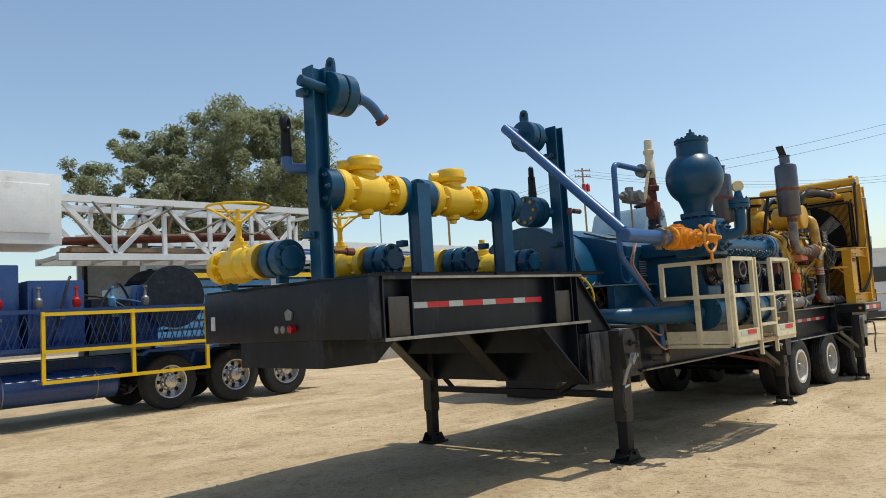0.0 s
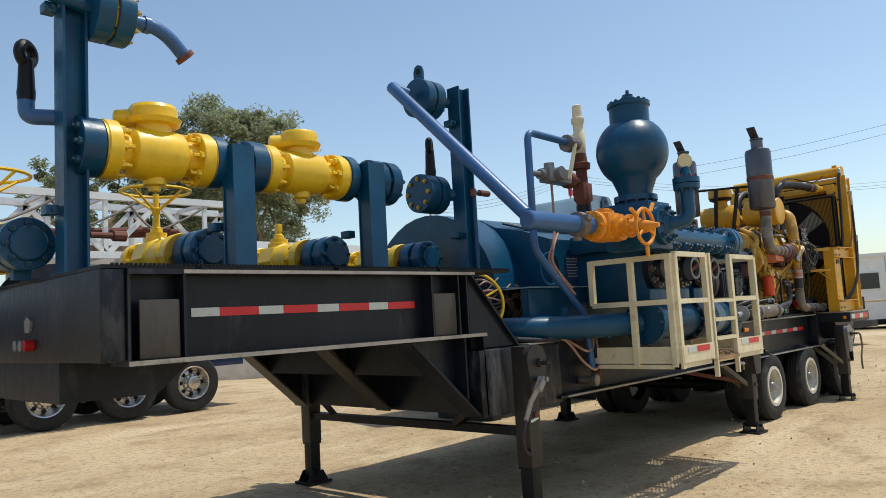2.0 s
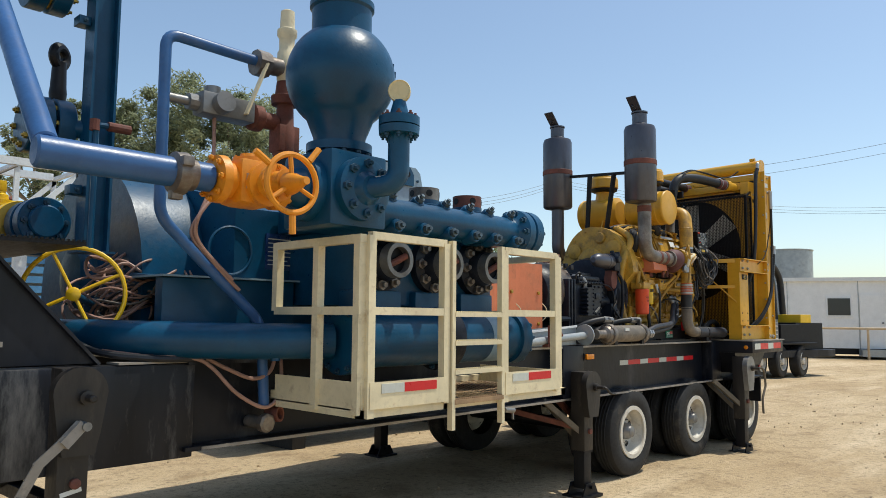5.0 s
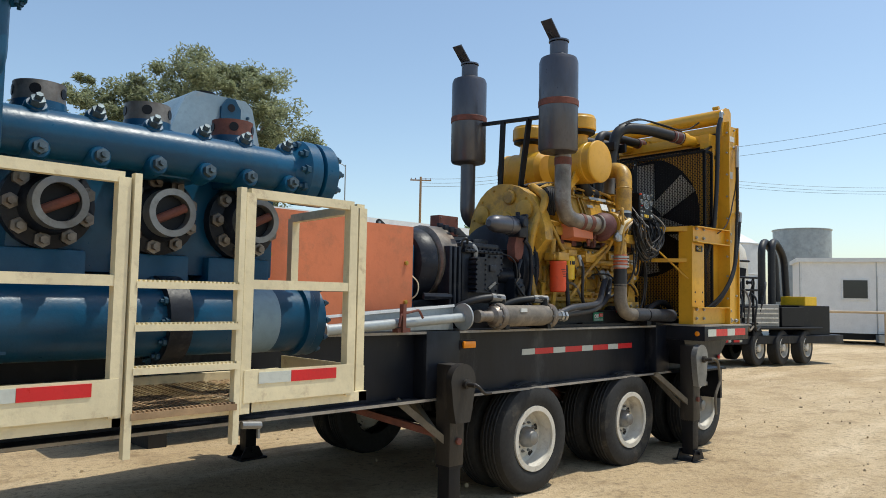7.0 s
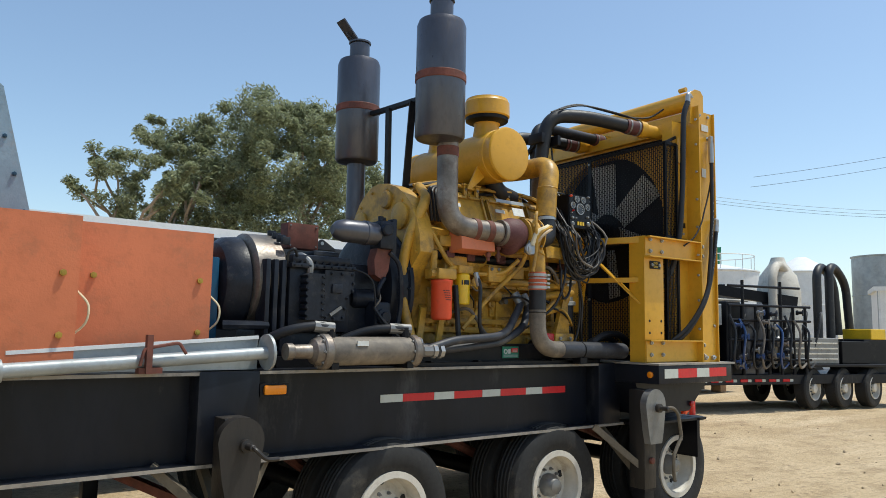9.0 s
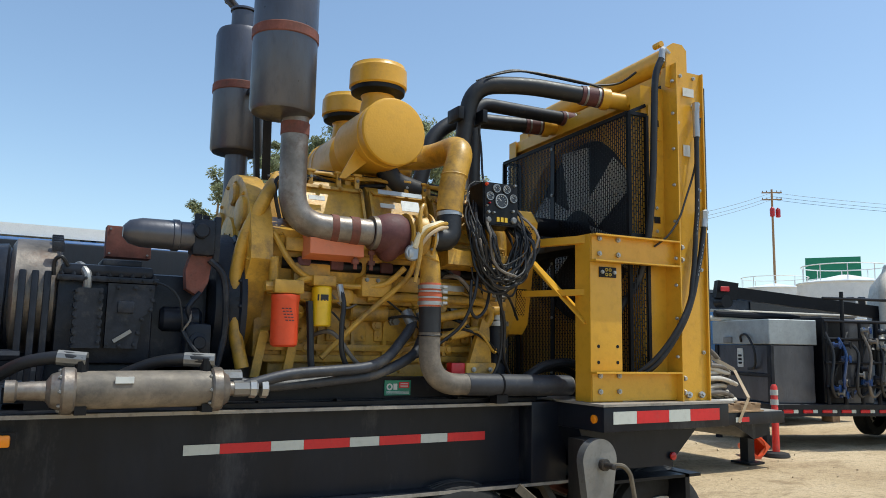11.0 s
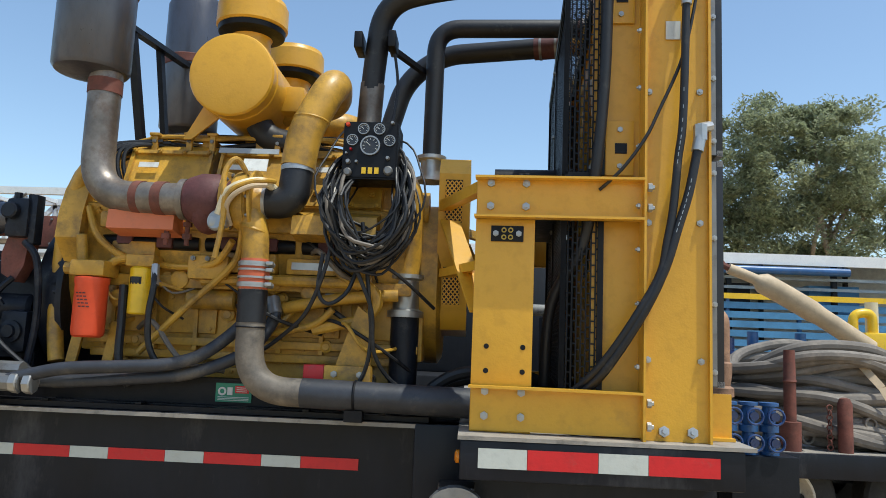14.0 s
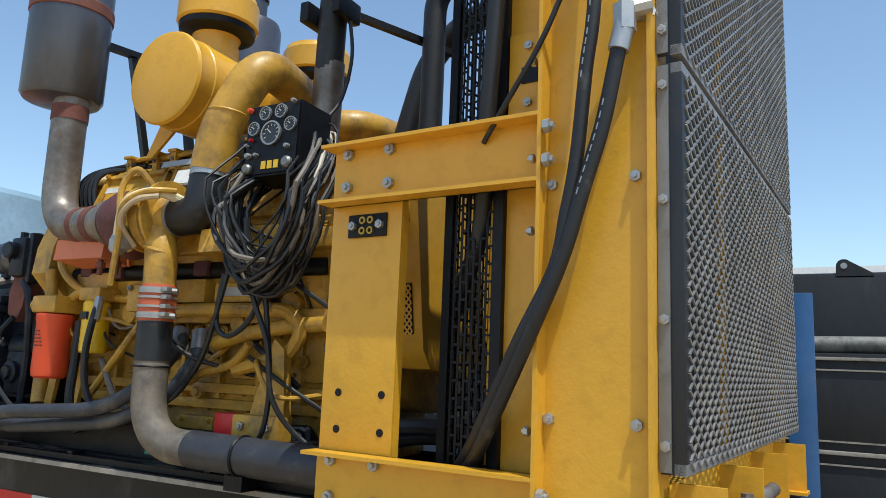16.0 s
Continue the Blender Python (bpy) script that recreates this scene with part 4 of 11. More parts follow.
solid("air_standpipe", bm, "blue", "thin blue standpipe with a rusty elbow", "pipe")
bm = B()
cyl(bm, (3.2, 0.45, 2.84), (3.34, 0.45, 2.84), 0.03, seg=10)
cyl(bm, (3.12, 0.45, 2.80), (3.12, 0.45, 2.87), 0.03, seg=10)
solid("pipe_union", bm, "rust", "rusty pipe union on the standpipe", "pipe")
# yellow hand wheel behind the neck
YW = thing("suction_valve", "suction valve with a yellow hand wheel behind the gooseneck", "valve", (3.1, 0.55, 1.40))
hand_wheel(YW, (3.05, 0.45, 1.785), (-0.45, -0.88, 0.1), 0.285, 0.014, 4, 0.042)
bm = B()
cyl(bm, (3.05, 0.45, 1.785), (3.38, 0.94, 1.72), 0.022, seg=12)
cyl(bm, (3.38, 0.94, 1.41), (3.38, 0.94, 1.78), 0.08, seg=18)
part("stem", bm, "blue", YW)
# bundle of brown hoses
HB = thing("hose_bundle", "tangled brown and tan air hoses lying on the deck", "hose", (3.5, 0.5, 1.4))
rnd = random.Random(9)
for k in range(20):
    cx, cy, cz = 3.50 + rnd.uniform(-0.12, 0.14), 0.74 + rnd.uniform(-0.10, 0.10), 1.66 + 0.019 * k
    R = rnd.uniform(0.17, 0.29)
    n = Vector((rnd.uniform(-0.7, 0.1), rnd.uniform(-0.8, 0.1), 0.9)).normalized()
    _, u, w = ortho(n)
    pts = [Vector((cx, cy, cz)) + (u * math.cos(a) * R + w * math.sin(a) * R * 0.8) + n * 0.03 * math.sin(3 * a + k) for a in [2 * math.pi * i / 26 for i in range(26)]]
    bm = B()
    tube(bm, pts, rnd.choice((0.008, 0.011)), 7, True)
    part("hose_loop", bm, "copper" if k % 5 else "greyhose", HB)


# ---- the triplex pump ----
PUMP = thing("triplex_pump", "large teal-blue triplex mud pump with bolted fluid end", "pump", (5.0, 0.9, 1.40))
bm = B()
# rounded power end, drawn along the trailer
arc = [(1.45 + 0.95 * math.cos(a), 1.83 + 0.93 * math.sin(a)) for a in [math.pi * i / 16 for i in range(0, 12)]]
prism(bm, [(2.4, 1.42)] + arc + [(0.55, 2.52), (0.22, 2.40), (0.22, 1.42)], "x", 3.98, 6.05)
pe = part("power_end", bm, "blue", PUMP)
bm = B()
arc = [(1.5 + 0.93 * math.cos(a), 1.85 + 0.93 * math.sin(a)) for a in [math.pi * i / 18 for i in range(0, 19)]]
prism(bm, [(2.43, 1.42)] + arc + [(0.57, 1.42)], "x", 3.52, 3.976)
cc = part("chain_case", bm, "blue", PUMP)
bm = B()
lathe(bm, (3.52, 1.5, 1.95), (-1, 0, 0), [(0, 0.30), (0.04, 0.30), (0.05, 0.26), (0.12, 0.20), (0.14, 0.08)], 28)
part("bearing_cover", bm, "blue", cc)
bolts(cc, (3.52, 1.5, 1.95), (-1, 0, 0), 0.40, 12, 0.016, "darkbolt", 0.4)
bm = B()
for xa in (4.15, 4.75, 5.35):
    v = [(xa, 0.60, 2.53), (xa + 0.5, 0.60, 2.53)]
    bar(bm, (xa + 0.25, 0.62, 2.555), (xa + 0.25, 0.95, 2.655), 0.50, 0.02, (0, 0, 1))
part("inspection_cover", bm, "blue", pe)
bm = B()
for xa in (4.15, 4.75, 5.35):
    bar(bm, (xa, 0.60, 2.565), (xa + 0.5, 0.60, 2.565), 0.02, 0.012)
    bar(bm, (xa, 0.60, 2.57), (xa, 0.96, 2.675), 0.02, 0.012)
part("cover_rim", bm, "cream", pe, "pale worn rim of the inspection covers")
# base box under it
bm = B()
box(bm, (3.44, 0.12, 1.402), (4.40, 0.218, 1.90), 0.01)
prism(bm, [(0.10, 1.90), (0.60, 1.94), (0.60, 1.90)], "x", 3.44, 4.40)
part("oil_sump", bm, "blue", PUMP)
bm = B()
box(bm, (3.42, 0.08, 1.902), (4.42, 0.5, 1.914))
part("sump_lid", bm, "hood", PUMP, "pale blue top of the sump")
# round inspection ring and name plate on the side
bm = B()
torus(bm, (3.95, 0.215, 2.1), (0, 1, 0), 0.16, 0.01, 30, 6)
part("hatch_ring", bm, "blue", pe)
bm = B()
box(bm, (4.22, 0.207, 1.99), (4.47, 0.219, 2.24))
np_ = part("name_plate", bm, "truckblue", pe, "blue name plate with white lines")
bm = B()
for k in range(7):
    box(bm, (4.235, 0.203, 2.20 - 0.030 * k), (4.455 - 0.03 * (k % 3), 0.2065, 2.207 - 0.030 * k))
part("plate_print", bm, "paper", np_)
# light blue hood behind
bm = B()
prism(bm, [(5.62, 2.42), (5.90, 3.08), (5.97, 3.13), (6.38, 3.13), (6.44, 3.08), (6.86, 1.45), (5.62, 1.45)], "y", 0.93, 1.88)
hood = part("hood", bm, "hood", PUMP, "faded pale-blue sloping gear hood")
bm = B()
lathe(bm, (6.17, 1.2, 3.13), (0, 0, 1), [(0, 0.06), (0.03, 0.06), (0.04, 0.09), (0.07, 0.09), (0.08, 0.05)], 18)
part("breather_cap", bm, "blackflat", hood)
bm = B()
prism(bm, [(6.17, 2.94), (6.33, 2.94), (6.33, 3.05), (6.28, 3.12), (6.22, 3.12), (6.17, 3.05)], "y", 0.905, 0.93)
eye_ = part("lifting_eye", bm, "blue", hood)
bm = B()
cyl(bm, (6.25, 0.902, 3.05), (6.25, 0.932, 3.05), 0.03, seg=14)
part("eye_hole", bm, "blackflat", eye_)
for k in range(7):
    f_ = k / 6
    bolt_at(hood, (6.44 + 0.40 * f_ - 0.04, 0.93, 3.0 - 1.35 * f_), (0, -1, 0), 0.014, "darkbolt", 0.3)

# fluid end block with three suction and discharge caps
bm = B()
box(bm, (4.42, -0.56, 1.74), (5.74, 0.22, 2.24), 0.02)
box(bm, (4.30, -0.52, 2.24), (5.74, 0.2, 2.42), 0.02)
fe = part("fluid_end", bm, "blue", PUMP)
PORTS = (4.57, 5.06, 5.52)
for i, xp in enumerate(PORTS):
    bm = B()
    lathe(bm, (xp, -0.56, 2.03), (0, -1, 0), [(0, 0.195), (0.06, 0.195), (0.065, 0.18), (0.08, 0.135), (0.14, 0.122), (0.15, 0.115)], 28)
    hd = part("cylinder_head", bm, "navy", fe, "weathered blue-grey bolted cylinder head")
    bolts(hd, (xp, -0.62, 2.03), (0, -1, 0), 0.160, 9, 0.036, "exhaust", 0.8)
    bm = B()
    ring_plate(bm, (xp, -0.70, 2.03), (0, -1, 0), 0.084, 0.114, 0.085, 32)
    cp_ = part("cap_ring", bm, "steel", hd, "bare steel threaded ring")
    bm = B()
    cyl(bm, (xp, -0.70, 2.03), (xp, -0.735, 2.03), 0.082, seg=24)
    part("cap_bore", bm, "blackflat", cp_, "dark bore of the cap")
    bm = B()
    cyl(bm, (xp - 0.07, -0.75, 1.99), (xp + 0.07, -0.76, 2.06), 0.022, seg=10)
    part("bore_pin", bm, "rust", cp_, "rusty pin in the bore")
for xp in PORTS:
    bm = B()
    lathe(bm, (xp - 0.04, -0.54, 2.40), (0, 0, 1), [(0, 0.13), (0.05, 0.13), (0.055, 0.112), (0.085, 0.112)], 24)
    vs_ = part("valve_seat", bm, "blue", fe)
    bm = B()
    ring_plate(bm, (xp - 0.04, -0.54, 2.486), (0, 0, 1), 0.078, 0.108, 0.085, 30)
    cl_ = part("valve_collar", bm, "rust" if xp > 5.2 else "exhaust", vs_, "rust-stained round valve collar")
    for k in range(5):
        a_ = 1.257 * k - 2.0
        bm = B()
        d_ = Vector((math.cos(a_), math.sin(a_), 0))
        cyl(bm, Vector((xp - 0.04, -0.54, 2.53)) + d_ * 0.100, Vector((xp - 0.04, -0.54, 2.53)) + d_ * 0.1095, 0.024, seg=14)
        part("spanner_hole", bm, "blackflat", cl_)
    bm = B()
    box(bm, (xp - 0.19, -0.62, 1.60), (xp + 0.17, -0.40, 1.84), 0.02)
    part("suction_neck", bm, "blue", fe)
# discharge manifold
ZM, YM = 2.305, -0.79


def boss(parent, p, d):
    """A cast boss with a large stud nut."""
    bm = B()
    lathe(bm, Vector(p) - Vector(d).normalized() * 0.08, d, [(0, 0.05), (0.09, 0.046), (0.10, 0.04)], 16)
    b_ = part("stud_boss", bm, "blue", parent)
    bolt_at(b_, Vector(p) + Vector(d).normalized() * 0.02, d, 0.030, "greynut", 0.7)


bm = B()
lathe(bm, (4.28, YM, ZM), (1, 0, 0), [(0, 0.10), (0.3, 0.105), (1.38, 0.105), (1.40, 0.12), (1.43, 0.16), (1.44, 0.172), (1.505, 0.172), (1.51, 0.16)], 30)
dm = part("discharge_manifold", bm, "blue", PUMP)
bm = B()
lathe(bm, (5.806, YM, ZM), (1, 0, 0), [(0, 0.16), (0.006, 0.172), (0.08, 0.172), (0.086, 0.16)], 30)
part("end_flange", bm, "blue", dm)
bolts(dm, (5.892, YM, ZM), (1, 0, 0), 0.135, 10, 0.024, "darkbolt", 0.9)
bolts(dm, (5.715, YM, ZM), (-1, 0, 0), 0.142, 10, 0.026, "darkbolt", 0.9)
for xp in PORTS:
    bm = B()
    box(bm, (xp - 0.17, YM - 0.01, ZM - 0.115), (xp + 0.15, YM + 0.2, ZM + 0.10), 0.015)
    s = part("saddle", bm, "blue", dm)
    for dx in (-0.13, 0.11):
        boss(s, (xp + dx, YM - 0.09, ZM - 0.08), (0, -1, 0.1))
        boss(s, (xp + dx, YM - 0.03, ZM + 0.10), (0, -0.75, 0.65))
# junction block under the damper
bm = B()
box(bm, (3.88, -0.94, 2.18), (4.30, -0.48, 2.62), 0.025)
jb = part("junction_block", bm, "blue", PUMP)
bm = B()
lathe(bm, (4.09, -0.94, 2.40), (0, -1, 0), [(0, 0.185), (0.055, 0.185), (0.06, 0.17), (0.07, 0.10), (0.11, 0.07)], 30)
jf = part("junction_flange", bm, "blue", jb)
bolts(jf, (4.09, -0.995, 2.40), (0, -1, 0), 0.145, 8, 0.028, "darkbolt", 0.9)
bm = B()
lathe(bm, (3.88, -0.72, 2.40), (-1, 0, 0), [(0, 0.19), (0.06, 0.19), (0.065, 0.12), (0.2, 0.08)], 28)
part("junction_flange", bm, "blue", jb)
# gauge riser
bm = B()
tube(bm, rounded([(4.09, -1.0, 2.40), (4.18, -1.17, 2.42), (4.18, -1.17, 2.70)], 0.13, 8), 0.062, 16)
gr = part("gauge_riser", bm, "blue", PUMP)
bm = B()
lathe(bm, (4.18, -1.17, 2.70), (0, 0, 1), [(0, 0.115), (0.04, 0.118), (0.045, 0.118)], 26)
lathe(bm, (4.18, -1.17, 2.752), (0, 0, 1), [(0, 0.118), (0.05, 0.118), (0.055, 0.06), (0.13, 0.04), (0.15, 0.035)], 26)
gf = part("gauge_flange", bm, "blue", gr)
bolts(gf, (4.18, -1.17, 2.802), (0, 0, 1), 0.092, 8, 0.016, "rust", 0.8)
bolts(gf, (4.18, -1.17, 2.70), (0, 0, -1), 0.092, 8, 0.016, "darkbolt", 0.8)
GD = Vector((-0.75, -0.66, 0)).normalized()
bm = B()
lathe(bm, Vector((4.18, -1.17, 2.955)) - GD * 0.03, GD, [(0, 0.05), (0.005, 0.062), (0.05, 0.066), (0.06, 0.062), (0.055, 0.055)], 28)
cyl(bm, (4.18, -1.17, 2.88), (4.18, -1.17, 2.91), 0.02, seg=10)
part("pressure_gauge", bm, "gauge", gr, "cream round pressure gauge")
# suction manifold along the foot
ZS, YS = 1.52, -0.62
bm = B()
lathe(bm, (4.22, YS, ZS), (1, 0, 0), [(0, 0.21), (0.05, 0.21), (0.055, 0.175), (1.60, 0.175), (1.605, 0.20), (1.655, 0.20), (1.66, 0.196), (1.71, 0.20), (1.715, 0.18)], 34)
sm = part("suction_manifold", bm, "blue", PUMP)
bolts(sm, (5.935, YS, ZS), (1, 0, 0), 0.185, 12, 0.018, "darkbolt", 0.8)
bolts(sm, (4.22, YS, ZS), (-1, 0, 0), 0.185, 12, 0.018, "darkbolt", 0.8)
bm = B()
lathe(bm, (5.05, YS, ZS), (1, 0, 0), [(0, 0.215), (0.11, 0.215)], 34)
cf = part("coupling_flange", bm, "navy", sm)
bolts(cf, (5.05, YS, ZS), (-1, 0, 0), 0.19, 12, 0.02, "darkbolt", 0.8)
bm = B()
lathe(bm, (5.50, YS, ZS), (1, 0, 0), [(0, 0.1765), (0.16, 0.1765)], 34)
part("paint_band", bm, "hood", sm, "pale painted band")
bm = B()
tube(bm, rounded([(2.95, 1.2, 1.53), (3.15, 0.1, 1.53), (3.75, -0.33, 1.515), (4.22, -0.55, 1.515)], 0.5, 10), 0.108, 22)
part("suction_pipe", bm, "blue", PUMP, "wide teal-blue suction pipe curving over the beam")
bm = B()
cyl(bm, (3.9, -0.42, 1.40), (3.9, -0.42, 1.45), 0.03, seg=10)
box(bm, (4.3, -0.75, 1.39), (4.4, -0.4, 1.42))
part("pipe_support", bm, "blue", PUMP)
bm = B()
box(bm, (3.62, -0.02, 1.402), (6.3, 2.4, 1.42))
part("skid_plate", bm, "blue", PUMP)

# pulsation damper
DAMP = thing("pulsation_damper", "teal-blue ball-shaped pulsation damper with a bolted cap", "pulsation damper", (4.10, -0.70, 2.62))
CX, CY, CZ, SR = 4.14, -0.68, 3.13, 0.335
bm = B()
prof = [(0, 0.15), (0.03, 0.155), (0.035, 0.20), (0.085, 0.20), (0.09, 0.155), (0.13, 0.16)]
prof += [(CZ - 2.62 + SR * math.sin(a), SR * math.cos(a)) for a in [radians(t) for t in range(-52, 56, 6)]]
prof += [(3.385 - 2.62, 0.19), (3.42 - 2.62, 0.185), (3.55 - 2.62, 0.185), (3.565 - 2.62, 0.20), (3.60 - 2.62, 0.20), (3.605 - 2.62, 0.12)]
lathe(bm, (CX, CY, 2.62), (0, 0, 1), prof, 48)
dv = part("vessel", bm, "blue", DAMP)
bm = B()
lathe(bm, (CX, CY, 3.60), (0, 0, 1), [(0, 0.075), (0.05, 0.075), (0.06, 0.05), (0.085, 0.05), (0.09, 0.018), (0.13, 0.016)], 18)
part("charge_valve", bm, "blue", dv)
bolts(dv, (CX, CY, 3.60), (0, 0, 1), 0.165, 14, 0.020, "darkbolt", 0.3)
bolts(dv, (CX, CY, 2.655), (0, 0, -1), 0.178, 12, 0.018, "darkbolt", 0.6)
# raised casting marks
bm = B()
for k, (az, el) in enumerate(((-58, 16), (-50, 16), (-62, 6), (-55, 6), (-48, 6))):
    a, e = radians(az + 20), radians(el)
    d_ = Vector((math.cos(a) * math.cos(e), math.sin(a) * math.cos(e), math.sin(e)))
    p_ = Vector((CX, CY, CZ)) + d_ * (SR + 0.001)
    _, u_, w_ = ortho(d_)
    bar(bm, p_ - Vector((0, 0, 0.018)), p_ + Vector((0, 0, 0.018)), 0.02, 0.008, d_)
part("cast_mark", bm, "blue", dv)

# discharge line with the orange valve
LINE = thing("discharge_line", "bright blue steel discharge pipe folded up across the manifold", "pipe", (2.5, -0.65, 2.3))
bm = B()
cyl(bm, (2.44, -0.66, 2.39), (3.28, -0.71, 2.38), 0.075, seg=22, edge=0.012)
lp = part("pipe", bm, "bluepipe", LINE)
bm = B()
cyl(bm, (2.50, -0.62, 2.44), (2.58, 0.93, 3.89), 0.058, seg=20, edge=0.008)
cyl(bm, (2.58, 0.93, 3.89), (2.72, 0.86, 3.83), 0.05, seg=16)
part("pipe", bm, "bluepipe", LINE)
bm = B()
lathe(bm, (3.06, -0.70, 2.38), (1, 0, 0), [(0, 0.08), (0.01, 0.105), (0.07, 0.11), (0.08, 0.085), (0.12, 0.082)], 22)
for k in range(3):
    a = 2.1 * k + 0.6
    box(bm, (3.065, -0.70 + 0.11 * math.cos(a) - 0.025, 2.38 + 0.11 * math.sin(a) - 0.025), (3.125, -0.70 + 0.11 * math.cos(a) + 0.025, 2.38 + 0.11 * math.sin(a) + 0.025), 0.008)
part("hammer_union", bm, "exhaust", LINE, "rusty three-lug hammer union")
OV = thing("orange_gate_valve", "orange gate valve with a spoked hand wheel", "valve", (3.5, -0.72, 2.2))
bm = B()
box(bm, (3.38, -0.83, 2.25), (3.62, -0.59, 2.50), 0.05)
lathe(bm, (3.28, -0.71, 2.38), (1, 0, 0), [(0, 0.095), (0.01, 0.125), (0.055, 0.128), (0.065, 0.10), (0.12, 0.095)], 24)
lathe(bm, (3.58, -0.71, 2.38), (1, 0, 0), [(0, 0.095), (0.06, 0.10), (0.07, 0.128), (0.12, 0.125), (0.13, 0.095)], 24)
lathe(bm, (3.50, -0.71, 2.49), (0, 0, 1), [(0, 0.09), (0.025, 0.09), (0.03, 0.055), (0.05, 0.05)], 20)
ob_ = part("body", bm, "orange", OV)
bolts(ob_, (3.28, -0.71, 2.38), (-1, 0, 0), 0.108, 8, 0.016, "orange", 0.5)
bolts(ob_, (3.70, -0.71, 2.38), (1, 0, 0), 0.108, 8, 0.016, "orange", 0.5)
bolts(ob_, (3.50, -0.71, 2.515), (0, 0, 1), 0.072, 6, 0.012, "orange", 0.5)
bm = B()
lathe(bm, (3.52, -0.82, 2.36), (0, -1, 0), [(0, 0.11), (0.03, 0.115), (0.05, 0.115), (0.055, 0.075), (0.10, 0.07), (0.11, 0.10), (0.14, 0.10), (0.145, 0.06), (0.19, 0.05), (0.20, 0.06), (0.22, 0.06), (0.225, 0.03), (0.30, 0.028)], 22)
bn_ = part("bonnet", bm, "orange", OV)
bolts(bn_, (3.52, -0.96, 2.36), (0, -1, 0), 0.083, 8, 0.013, "orange", 0.5)
bm = B()
box(bm, (3.41, -0.842, 2.33), (3.46, -0.832, 2.41))
part("tag_plate", bm, "zinc", ob_)
hw_ = hand_wheel(OV, (3.52, -1.085, 2.34), (0, -1, 0), 0.150, 0.016, 3, 0.05, 0.0, "orange")
bm = B()
for a in (0.9, 2.6, 4.75):
    v = Vector((math.cos(a), 0, math.sin(a)))
    tube(bm, [Vector((3.52, -1.085, 2.34)) + v * 0.165, Vector((3.52, -1.085, 2.34)) + v * 0.26], 0.018, 8)
lathe(bm, (3.52, -1.06, 2.34), (0, -1, 0), [(0, 0.06), (0.03, 0.055), (0.12, 0.025), (0.15, 0.02)], 14)
part("wheel_lug", bm, "orange", hw_)
bm = B()
cyl(bm, (3.72, -0.71, 2.38), (3.9, -0.72, 2.39), 0.085, seg=20)
solid("valve_outlet", bm, "blue", "short blue pipe between valve and pump block", "pipe")

# relief valve stack with its bleed line
REL = thing("relief_valve_stack", "cream and rust-brown pressure relief valve on the pump", "relief valve", (4.12, -0.12, 2.42))
RX, RY = 4.12, -0.12
bm = B()
lathe(bm, (RX, RY, 2.42), (0, 0, 1), [(0, 0.12), (0.06, 0.12), (0.065, 0.08), (0.2, 0.085), (0.21, 0.075), (0.28, 0.075)], 20)
part("lower_flange", bm, "navy", REL)
bm = B()
lathe(bm, (RX, RY, 2.70), (0, 0, 1), [(0, 0.065), (0.03, 0.075), (0.20, 0.075), (0.23, 0.06), (0.36, 0.055), (0.365, 0.09), (0.42, 0.095), (0.43, 0.07), (0.52, 0.06)], 20)
box(bm, (RX - 0.08, RY - 0.065, 2.74), (RX + 0.08, RY + 0.065, 2.92), 0.015)
part("hammer_union", bm, "rust", REL)
bm = B()
lathe(bm, (RX, RY, 3.22), (0, 0, 1), [(0, 0.055), (0.02, 0.062), (0.20, 0.062), (0.22, 0.05), (0.30, 0.052), (0.32, 0.066), (0.36, 0.066), (0.37, 0.05), (0.49, 0.046), (0.50, 0.03)], 20)
part("spring_housing", bm, "cream", REL)
bm = B()
cyl(bm, (RX - 0.22, RY, 3.30), (RX - 0.05, RY, 3.31), 0.06, seg=16)
cyl(bm, (RX - 0.24, RY, 3.30), (RX - 0.15, RY, 3.30), 0.085, seg=10)
part("side_outlet", bm, "exhaust", REL)
bm = B()
tube(bm, rounded([(RX - 0.22, RY, 3.31), (3.29, -0.10, 3.33), (3.30, -0.09, 2.24), (3.98, -0.13, 1.62), (4.0, -0.16, 1.1)], 0.09), 0.034, 12)
part("bleed_pipe", bm, "bluepipe", REL, "thin blue bleed pipe")
bm = B()
cyl(bm, (3.30, -0.09, 2.95), (3.46, -0.10, 2.95), 0.028, seg=12)
cyl(bm, (3.44, -0.10, 2.95), (3.50, -0.10, 2.95), 0.05, seg=10)
box(bm, (3.5, -0.18, 2.88), (3.86, -0.04, 3.02), 0.02)
cyl(bm, (3.62, -0.17, 2.95), (3.62, -0.24, 2.96), 0.065, seg=18)
cyl(bm, (3.60, -0.10, 3.0), (3.60, -0.10, 3.07), 0.05, seg=16)
part("bleed_valve", bm, "steel", REL, "grey plug valve on the bleed line")
bm = B()
lathe(bm, (3.86, -0.10, 2.94), (1, 0, 0), [(0, 0.05), (0.02, 0.085), (0.08, 0.085), (0.10, 0.055), (0.20, 0.055)], 14)
part("union", bm, "rust", REL)
bm = B()
bar(bm, (3.78, -0.2, 2.92), (3.92, -0.2, 3.28), 0.012, 0.04, (0, 1, 0))
part("lever", bm, "cream", REL)
bm = B()
tube(bm, spline([(3.62, -0.1, 2.88), (3.62, -0.1, 2.5), (3.55, -0.12, 2.3), (3.50, -0.1, 2.15), (3.62, -0.12, 2.0), (3.8, -0.16, 1.82)]), 0.012, 7)
